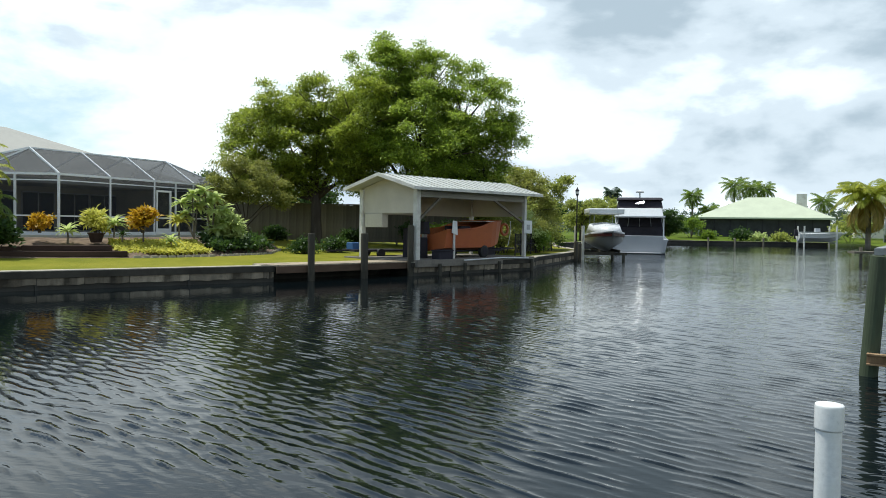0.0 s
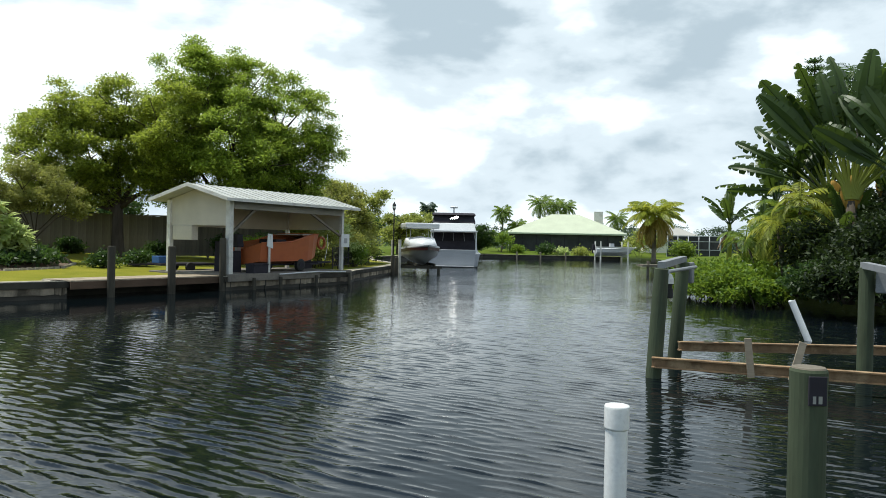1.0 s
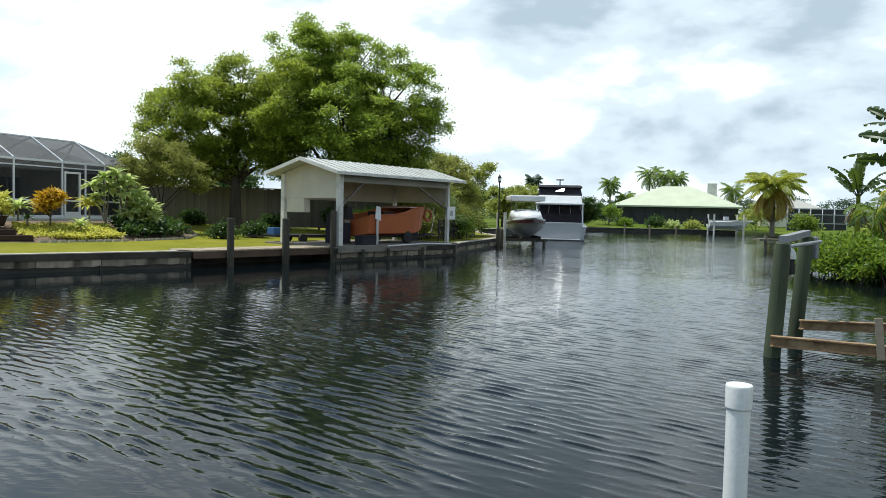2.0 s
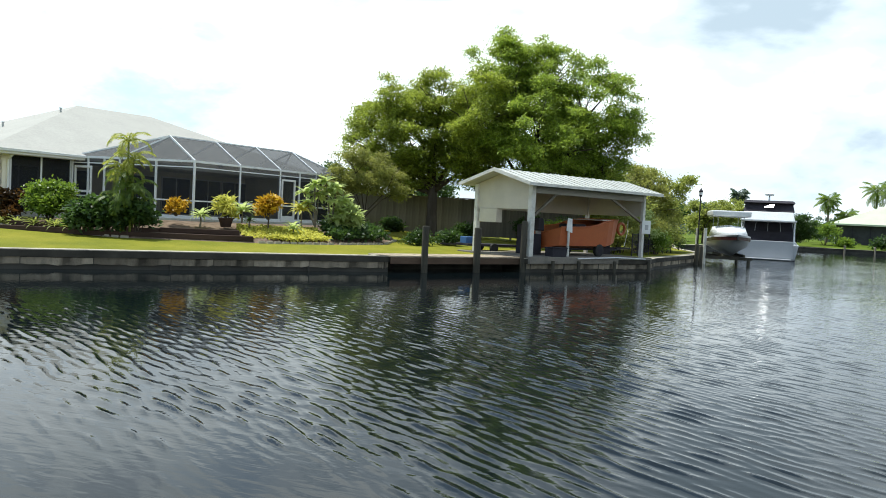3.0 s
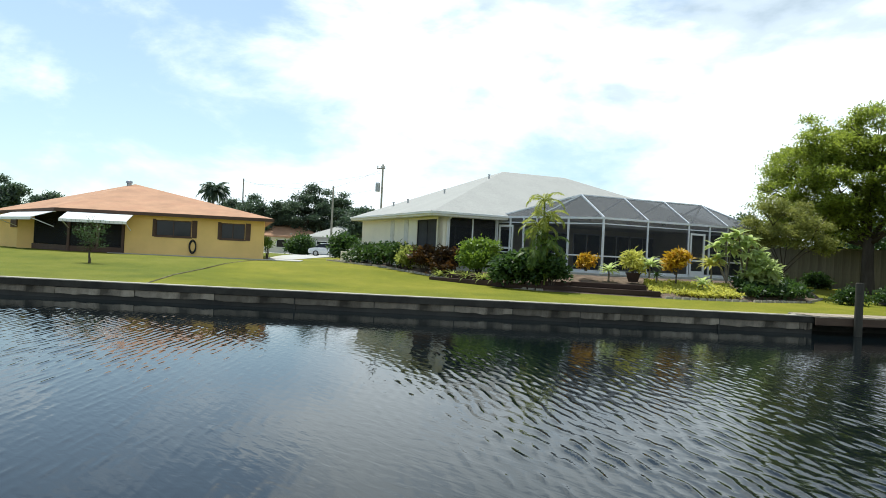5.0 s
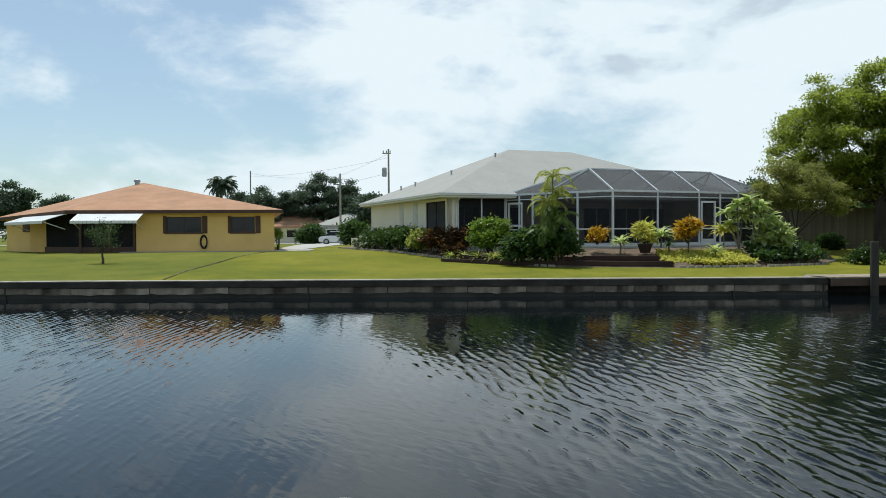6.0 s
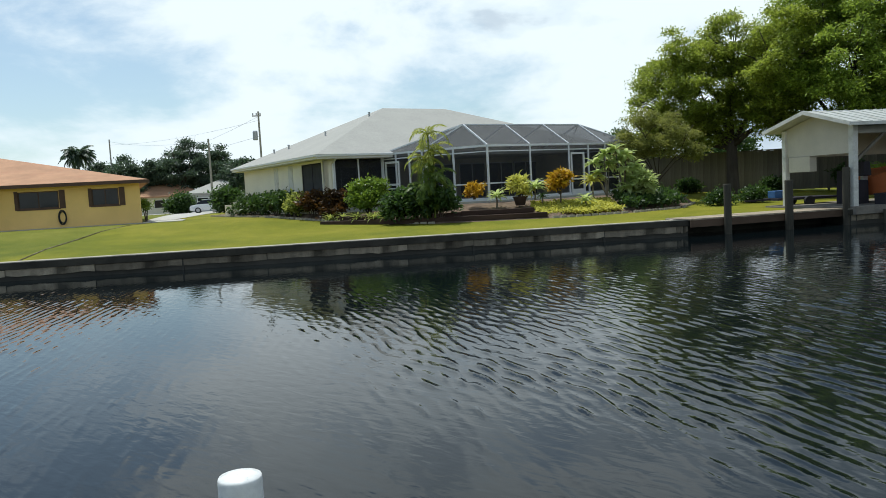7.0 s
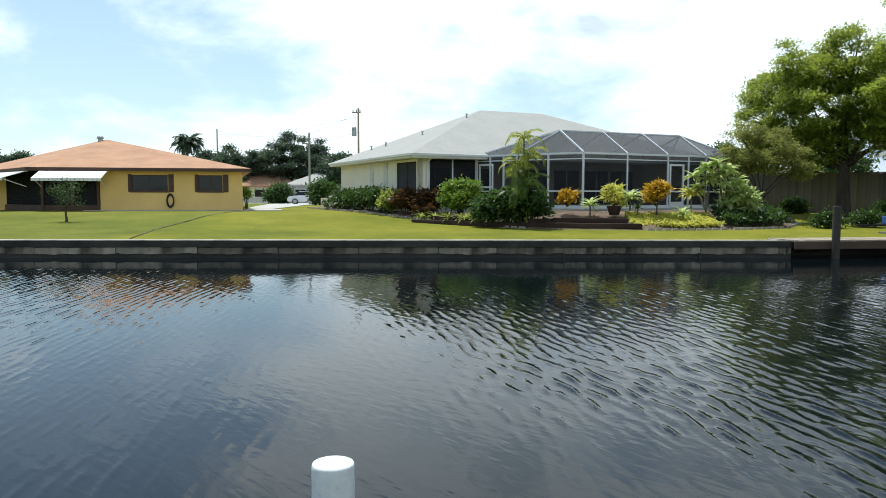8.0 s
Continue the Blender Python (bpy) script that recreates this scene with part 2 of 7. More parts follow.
WHITE_OLD = surface("weathered_white_paint", (0.70, 0.68, 0.62), 0.6, 0, 0.10, 2, 30, 0.002, 0.3, (1, 1, 1), (0.45, 0.42, 0.35), 1.8)
BEIGE = surface("beige_siding", (0.60, 0.55, 0.45), 0.8, 0, 0.08, 1.2, 30, 0.002, 0.3)
ALU = surface("white_aluminium", (0.78, 0.79, 0.80), 0.4, 0.1, 0.04, 2, 30, 0.0)
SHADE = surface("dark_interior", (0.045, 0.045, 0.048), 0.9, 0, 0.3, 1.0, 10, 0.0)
GLASS_DARK = surface("dark_glass", (0.020, 0.023, 0.028), 0.12, 0, 0.2, 0.8, 5, 0.0, 0.3)
BROWN = surface("dark_brown_shutter", (0.085, 0.045, 0.028), 0.6, 0, 0.2, 2, 30, 0.002)
SCREEN = screen_material("insect_screen", (0.030, 0.032, 0.035), 0.72)
SCREEN_ROOF = screen_material("roof_screen", (0.12, 0.123, 0.126), 0.70)
TIMBER = surface("grey_weathered_timber", (0.23, 0.20, 0.155), 0.85, 0, 0.3, 2.0, 35, 0.006, 0.2, (1, 1, 0.15), None, 1, 0.25)
DECK = surface("deck_boards", (0.47, 0.385, 0.28), 0.85, 0, 0.25, 2.0, 35, 0.004, 0.2, (1, 0.2, 1), None, 1, 0.3)
PILE_GREEN = surface("treated_pile_green", (0.074, 0.092, 0.055), 0.85, 0, 0.35, 2.2, 30, 0.008, 0.2, (1, 1, 0.2), (0.05, 0.05, 0.035), 2.0)
PILE_DARK = surface("dark_pile", (0.075, 0.068, 0.052), 0.85, 0, 0.35, 2.2, 30, 0.008, 0.2, (1, 1, 0.2))
RUST = surface("rusty_beam", (0.24, 0.155, 0.085), 0.85, 0, 0.40, 2.5, 28, 0.006, 0.2, (1, 1, 1), (0.40, 0.29, 0.17), 2.6)
BARK = surface("bark", (0.085, 0.070, 0.055), 0.95, 0, 0.35, 3.0, 22, 0.02, 0.1, (1, 1, 0.25))
PALM_BARK = surface("palm_bark", (0.19, 0.165, 0.125), 0.95, 0, 0.3, 2.0, 20, 0.02, 0.1, (1, 1, 3))
ORANGE = surface("faded_orange_hull_paint", (0.46, 0.125, 0.040), 0.45, 0, 0.15, 1.0, 20, 0.001, 0.4, (1, 1, 1), (0.34, 0.085, 0.035), 1.0)
HULL = surface("white_gelcoat", (0.72, 0.73, 0.74), 0.3, 0, 0.04, 0.8, 20, 0.0, 0.5)
HULL_GREY = surface("grey_gelcoat", (0.42, 0.43, 0.45), 0.35, 0, 0.06, 0.8, 20, 0.0, 0.5)
NAVY = surface("dark_canvas", (0.035, 0.032, 0.040), 0.8, 0, 0.25, 2.0, 40, 0.002, 0.2)
BLACK = surface("black_rubber", (0.02, 0.02, 0.02), 0.7, 0, 0.2, 3, 40, 0.001)
FASCIA_WOOD = surface("dark_dock_timber", (0.105, 0.070, 0.048), 0.85, 0, 0.35, 2.0, 30, 0.006, 0.2, (0.15, 1, 1))
BLUE = surface("blue_plastic", (0.05, 0.13, 0.32), 0.5, 0, 0.1, 2, 30, 0.001)
GREY_PAINT = surface("grey_paint", (0.22, 0.23, 0.24), 0.6, 0.0, 0.15, 3, 40, 0.001)
CAP_DARK = surface("dark_cap_concrete", (0.055, 0.050, 0.040), 0.9, 0, 0.4, 1.3, 18, 0.008, 0.2, (1, 1, 1), (0.030, 0.028, 0.022), 0.8)
BEAM_GREY = surface("weathered_grey_beam", (0.34, 0.32, 0.28), 0.8, 0, 0.18, 1.5, 25, 0.003, 0.2, (0.2, 1, 1))
SLAB = surface("worn_slab_concrete", (0.24, 0.215, 0.18), 0.9, 0, 0.3, 1.2, 20, 0.006, 0.2, (1, 1, 1), (0.10, 0.09, 0.075), 1.2)
GLINT_METAL = surface("glint_reflector_metal", (0.75, 0.76, 0.78), 0.22, 1.0, 0.03, 2, 20, 0.0)
STEEL = surface("galvanised_steel", (0.40, 0.41, 0.42), 0.45, 0.7, 0.12, 3, 40, 0.001)
PVC = surface("white_pvc", (0.82, 0.82, 0.80), 0.35, 0, 0.03, 3.0, 50, 0.0005, 0.5, (1, 1, 1), (0.76, 0.75, 0.69), 4.0)
PATH_C = surface("pale_concrete_path", (0.50, 0.48, 0.43), 0.9, 0, 0.12, 1.0, 25, 0.003, 0.2)
MULCH = surface("dry_mulch", (0.17, 0.125, 0.090), 0.95, 0, 0.45, 2.5, 30, 0.03, 0.1)
SLEEPER = surface("dark_sleeper_timber", (0.055, 0.034, 0.026), 0.85, 0, 0.35, 2.0, 30, 0.006, 0.2, (0.2, 1, 1))
FENCE = surface("dark_fence_boards", (0.25, 0.22, 0.185), 0.9, 0, 0.3, 1.5, 25, 0.006, 0.15, (1, 1, 0.2), None, 1, 0.3)
LEAF_TREE = leaf_material("tree_leaves", (0.024, 0.058, 0.010), (0.42, 0.55, 0.068), (0.60, 0.76, 0.10), 0.37)
LEAF_TREE_B = leaf_material("yellowing_tree_leaves", (0.030, 0.060, 0.010), (0.46, 0.54, 0.07), (0.64, 0.74, 0.10), 0.37)
LEAF_MID = leaf_material("clipped_shrub_leaves", (0.065, 0.125, 0.016), (0.19, 0.29, 0.035), (0.42, 0.58, 0.06), 0.38)
LEAF_THICK = leaf_material("thicket_leaves", (0.008, 0.017, 0.006), (0.038, 0.058, 0.016), (0.09, 0.15, 0.03), 0.20, 0.6)
EDGE = surface("earthy_edging", (0.13, 0.115, 0.055), 0.9, 0, 0.4, 1.5, 20, 0.004, 0.1, (1, 1, 1), (0.30, 0.27, 0.19), 0.7)
DARK_RED = surface("dark_red_paint", (0.050, 0.010, 0.012), 0.4, 0, 0.1, 2, 20, 0.0)
LEAF_DARK = leaf_material("dark_leaves", (0.018, 0.042, 0.012), (0.066, 0.115, 0.028), (0.16, 0.3, 0.05), 0.28)
LEAF_OLIVE = leaf_material("olive_leaves", (0.135, 0.18, 0.032), (0.36, 0.4, 0.085), (0.58, 0.62, 0.14), 0.52)
LEAF_OLIVE_TREE = leaf_material("olive_tree_leaves", (0.11, 0.135, 0.030), (0.36, 0.37, 0.085), (0.52, 0.53, 0.12), 0.42)
LEAF_PALE = leaf_material("pale_leaves", (0.3, 0.38, 0.12), (0.62, 0.68, 0.32), (0.7, 0.8, 0.3), 0.58)
LEAF_GOLD = leaf_material("golden_croton_leaves", (0.42, 0.20, 0.012), (0.75, 0.48, 0.03), (0.8, 0.5, 0.03), 0.35)
LEAF_LIME = leaf_material("yellow_green_groundcover", (0.42, 0.42, 0.04), (0.86, 0.8, 0.2), (0.85, 0.82, 0.18), 0.45)
LEAF_RED = leaf_material("dark_red_croton_leaves", (0.022, 0.02, 0.01), (0.105, 0.05, 0.018), (0.22, 0.1, 0.02), 0.3)
LEAF_PALM = leaf_material("palm_fronds", (0.060, 0.110, 0.020), (0.17, 0.24, 0.040), (0.42, 0.55, 0.07), 0.4)
LEAF_LIME_PALM = leaf_material("yellow_palm_fronds", (0.16, 0.21, 0.025), (0.42, 0.44, 0.07), (0.7, 0.7, 0.1), 0.45)
LEAF_RUST = leaf_material("browning_fronds", (0.22, 0.16, 0.03), (0.46, 0.34, 0.08), (0.6, 0.42, 0.08), 0.4)
# leaf colour for far trees with distance haze painted in: paler and bluer
LEAF_HAZY = leaf_material("hazy_far_leaves", (0.042, 0.064, 0.050), (0.098, 0.135, 0.090), (0.15, 0.24, 0.10), 0.30)
FLOWER = leaf_material("white_blossom", (0.55, 0.50, 0.45), (0.8, 0.78, 0.74), (0.8, 0.78, 0.7), 0.3)

# ---------------------------------------------------------------- building helpers


class Shape:
    """Collects vertices and faces of one mesh."""

    def __init__(self):
        self.v, self.f = [], []

    def add(self, verts, faces):
        k = len(self.v)
        self.v += [tuple(p) for p in verts]
        self.f += [tuple(i + k for i in f) for f in faces]
        return self

    def box(self, a, b, m=None, taper=1.0):
        (x0, y0, z0), (x1, y1, z1) = a, b
        cx, cy = (x0 + x1) / 2, (y0 + y1) / 2
        t = lambda x, c: c + (x - c) * taper
        p = [(x0, y0, z0), (x1, y0, z0), (x1, y1, z0), (x0, y1, z0),
             (t(x0, cx), t(y0, cy), z1), (t(x1, cx), t(y0, cy), z1), (t(x1, cx), t(y1, cy), z1), (t(x0, cx), t(y1, cy), z1)]
        if m is not None:
            p = [m @ Vector(q) for q in p]
        return self.add(p, [(3, 2, 1, 0), (4, 5, 6, 7), (0, 1, 5, 4), (1, 2, 6, 5), (2, 3, 7, 6), (3, 0, 4, 7)])

    def bar(self, p, q, w, h=None):
        """A square bar from p to q, w across and h high."""
        p, q = Vector(p), Vector(q)
        h = w if h is None else h
        d = (q - p).normalized()
        up = Vector((0, 0, 1)) if abs(d.z) < 0.95 else Vector((0, 1, 0))
        s = d.cross(up).normalized() * (w / 2)
        u = s.cross(d).normalized() * (h / 2)
        c = [p - s - u, p + s - u, p + s + u, p - s + u, q - s - u, q + s - u, q + s + u, q - s + u]
        return self.add(c, [(3, 2, 1, 0), (4, 5, 6, 7), (0, 1, 5, 4), (1, 2, 6, 5), (2, 3, 7, 6), (3, 0, 4, 7)])

    def tube(self, pts, radii, n=8, caps=True):
        pts = [Vector(p) for p in pts]
        k = len(self.v)
        ref = None
        for i, p in enumerate(pts):
            d = (pts[min(i + 1, len(pts) - 1)] - pts[max(i - 1, 0)]).normalized()
            if ref is None:
                ref = d.cross(Vector((0.31, 0.95, 0.05)) if abs(d.z) > 0.5 else Vector((0, 0, 1))).normalized()
            s = (ref - d * ref.dot(d)).normalized()
            u = d.cross(s)
            ref = s
            for j in range(n):
                a = 2 * math.pi * j / n
                self.v.append(tuple(p + (s * math.cos(a) + u * math.sin(a)) * radii[i]))
        for i in range(len(pts) - 1):
            for j in range(n):
                a, b = k + i * n + j, k + i * n + (j + 1) % n
                self.f.append((a, b, b + n, a + n))
        if caps:
            self.f.append(tuple(k + j for j in reversed(range(n))))
            self.f.append(tuple(k + (len(pts) - 1) * n + j for j in range(n)))
        return self

    def lathe(self, profile, n=20, at=(0, 0, 0)):
        """Profile of (radius, z), turned round the upright axis at a place."""
        k = len(self.v)
        for r, z in profile:
            for j in range(n):
                a = 2 * math.pi * j / n
                self.v.append((at[0] + r * math.cos(a), at[1] + r * math.sin(a), at[2] + z))
        for i in range(len(profile) - 1):
            for j in range(n):
                a, b = k + i * n + j, k + i * n + (j + 1) % n
                self.f.append((a, b, b + n, a + n))
        self.f.append(tuple(k + j for j in reversed(range(n))))
        self.f.append(tuple(k + (len(profile) - 1) * n + j for j in range(n)))
        return self

    def loft(self, sections, close=True):
        """Skins equal rings of points; closed rings."""
        k, n = len(self.v), len(sections[0])
        for s in sections:
            self.v += [tuple(p) for p in s]
        for i in range(len(sections) - 1):
            for j in range(n if close else n - 1):
                a, b = k + i * n + j, k + i * n + (j + 1) % n
                self.f.append((a, b, b + n, a + n))
        if close:
            self.f.append(tuple(k + j for j in reversed(range(n))))
            self.f.append(tuple(k + (len(sections) - 1) * n + j for j in range(n)))
        return self

    def sheet(self, pts, thick):
        """A flat polygon with thickness along its normal."""
        p = [Vector(q) for q in pts]
        nrm = Vector((0, 0, 0))
        for a, b in zip(p, p[1:] + p[:1]):
            nrm += a.cross(b)
        off = nrm.normalized() * thick
        n = len(p)
        return self.add(p + [q - off for q in p], [tuple(range(n)), tuple(range(2 * n - 1, n - 1, -1))] + [(i, i + n, (i + 1) % n + n, (i + 1) % n) for i in range(n)])

    def mesh(self, name, mat, smooth=False):
        me = bpy.data.meshes.new(name)
        seen, to, vs = {}, [], []
        for p in self.v:
            k = (round(p[0], 4), round(p[1], 4), round(p[2], 4))
            if k not in seen:
                seen[k] = len(vs)
                vs.append(p)
            to.append(seen[k])
        fs = []
        for f in self.f:
            g = []
            for i in f:
                if to[i] not in g:
                    g.append(to[i])
            if len(g) > 2:
                fs.append(g)
        me.from_pydata(vs, [], fs)
        me.materials.append(mat)
        if smooth:
            me.polygons.foreach_set("use_smooth", [True] * len(me.polygons))
        me.update()
        return me


def thing(name, label, category, m=None, group="", kind=""):
    ob = new(name)
    ob.empty_display_size = 0.2
    if m is not None:
        ob.matrix_world = m
    return tagged(ob, label, category, group, kind)


def part(name, shape, mat, parent, label="", bevel=0.0, smooth=False):
    ob = new(name, shape if isinstance(shape, bpy.types.Mesh) else shape.mesh(name, mat, smooth))
    ob.parent = parent
    if bevel:
        b = ob.modifiers.new("bevel", "BEVEL")
        b.width, b.segments, b.limit_method = bevel, 2, "ANGLE"
    return tagged(ob, label) if label else ob


def solid(name, shape, mat, label, category, m=None, group="", kind="", bevel=0.0, smooth=False):
    ob = new(name, shape if isinstance(shape, bpy.types.Mesh) else shape.mesh(name, mat, smooth))
    if m is not None:
        ob.matrix_world = m
    if bevel:
        b = ob.modifiers.new("bevel", "BEVEL")
        b.width, b.segments, b.limit_method = bevel, 2, "ANGLE"
    return tagged(ob, label, category, group, kind)


def rot(x, y, z, deg):
    return pose(x, y, z, 0, 0, deg)


def blades(places, mats_dir, length, width, rng, up=0.35, fold=0.25, name="leaves", mat=None):
    """One mesh of many folded leaf blades: 4 corners, 2 triangles each, turned at random and leaning along mats_dir."""
    n = len(places)
    d = rng.normal(size=(n, 3))
    d[:, 2] *= 0.7
    d += mats_dir
    d /= np.linalg.norm(d, axis=1, keepdims=True) + 1e-9
    s = np.cross(d, rng.normal(size=(n, 3)) * 0.6 + np.array([0, 0, 1.0 * up + 0.4]))
    s /= np.linalg.norm(s, axis=1, keepdims=True) + 1e-9
    nn = np.cross(s, d)
    L = (length * rng.uniform(0.65, 1.25, n))[:, None]
    W = (width * rng.uniform(0.7, 1.2, n))[:, None]
    v = np.empty((n, 4, 3))
    v[:, 0] = places
    v[:, 1] = places + d * L * 0.5 + s * W * 0.5 + nn * W * fold
    v[:, 2] = places + d * L - nn * L * 0.12
    v[:, 3] = places + d * L * 0.5 - s * W * 0.5 + nn * W * fold
    return quads(v, name, mat)


def quads(v, name, mat):
    n = len(v)
    me = bpy.data.meshes.new(name)
    me.vertices.add(4 * n)
    me.vertices.foreach_set("co", v.reshape(-1))
    me.loops.add(4 * n)
    me.loops.foreach_set("vertex_index", np.arange(4 * n, dtype=np.int32))
    me.polygons.add(n)
    me.polygons.foreach_set("loop_start", np.arange(0, 4 * n, 4, dtype=np.int32))
    me.materials.append(mat)
    me.update(calc_edges=True)
    return me


def clumps(lobes, per, spread, count, rng, shell=0.55):
    """Leaf places in clumps that sit on and under the skins of ball-like lobes (x, y, z, r[, squash])."""
    places, dirs = [], []
    total = sum(l[3] ** 2 for l in lobes)
    for l in lobes:
        x, y, z, r = l[:4]
        q = l[4] if len(l) > 4 else 0.85
        k = max(1, int(count * r * r / total))
        g = rng.normal(size=(k, 3))
        g /= np.linalg.norm(g, axis=1, keepdims=True)
        g[:, 2] = np.where(g[:, 2] < -0.55, -g[:, 2] * 0.7, g[:, 2])
        rad = r * (shell + (1 - shell) * rng.uniform(0, 1, k) ** 0.5) * (1 + 0.05 * rng.normal(size=k))
        c = np.array([x, y, z]) + g * rad[:, None] * np.array([1, 1, q])
        for cc, gg in zip(c, g):
            m = int(per * rng.uniform(0.6, 1.4))
            o = rng.normal(size=(m, 3)) * spread * np.array([1, 1, 0.55])
            places.append(cc + o)
            dirs.append(np.tile(gg * 0.5 + np.array([0, 0, 0.1]), (m, 1)))
    return np.concatenate(places), np.concatenate(dirs)


# ---------------------------------------------------------------- the land and the canal
CANAL = [(-220, 24.5), (12.0, 24.5), (12.15, 25.55), (18.35, 26.4), (18.35, 24.75), (26.2, 25.75), (28.2, 27.3), (31.8, 29.3), (36.2, 31.9), (40.7, 35.2),
         (46, 42), (56, 52), (74, 60), (94.0, 64.2), (103.5, 56.6), (111.6, 50.0), (108, 43.5), (92, 35.5), (70, 26.5), (50, 18.0), (39.5, 13.0), (33, 10.0), (29.0, 7.2), (26.8, 3.2),
         (24.5, -0.5), (21, -3.2), (-220, -4.5)]


def inside(x, y):
    r = False
    for (x0, y0), (x1, y1) in zip(CANAL, CANAL[1:] + CANAL[:1]):
        if (y0 > y) != (y1 > y) and x < (x1 - x0) * (y - y0) / (y1 - y0) + x0:
            r = not r
    return r


def off_wall(x, y):
    best = 1e9
    for (x0, y0), (x1, y1) in zip(CANAL, CANAL[1:] + CANAL[:1]):
        dx, dy = x1 - x0, y1 - y0
        t = max(0, min(1, ((x - x0) * dx + (y - y0) * dy) / (dx * dx + dy * dy)))
        best = min(best, math.hypot(x - x0 - t * dx, y - y0 - t * dy))
    return best


def ground_z(x, y):
    """Height of the land: a lawn that climbs gently from the sea wall."""
    d = off_wall(x, y)
    return float(np.interp(d, [0, 3, 7, 9.5, 13, 16.5, 27, 45, 80, 200, 2500], [0.545, 0.60, 0.70, 0.80, 1.02, 1.12, 1.12, 1.10, 0.90, 0.8, 0.8]))


def build_land():
    from mathutils.geometry import delaunay_2d_cdt
    pts = [Vector(p) for p in CANAL]
    nb = len(pts)
    edges = [(i, (i + 1) % nb) for i in range(nb)]
    grid = []
    for step, reach in ((1.5, 42), (6, 130), (40, 500), (400, 2400)):
        last = {1.5: 0, 6: 42, 40: 130, 400: 500}[step]
        cx, cy = (5, 40) if step == 1.5 else (40, 40)
        n = int(reach / step)
        for i in range(-n, n + 1):
            for j in range(-n, n + 1):
                x, y = cx + i * step, cy + j * step
                if max(abs(i * step), abs(j * step)) <= last and step > 1.5:
                    continue
                grid.append((x, y))
    for x, y in grid:
        if not inside(x, y) and off_wall(x, y) > 0.35:
            pts.append(Vector((x, y)))
    vs, es, fs, *_ = delaunay_2d_cdt(pts, edges, [], 0, 1e-4)
    s = Shape()
    s.v = [(p.x, p.y, ground_z(p.x, p.y) if k >= 0 else 0) for k, p in enumerate(vs)]
    for f in fs:
        cx = sum(vs[i].x for i in f) / len(f)
        cy = sum(vs[i].y for i in f) / len(f)
        if not inside(cx, cy):
            s.f.append(tuple(f))
    solid("ground", s, LAWN, "mown yellow-green lawn rising gently from the sea wall", "lawn", kind="structure", smooth=True)


build_land()


def smooth(lo, hi, v):
    t = np.clip((v - lo) / (hi - lo), 0, 1)
    return t * t * (3 - 2 * t)


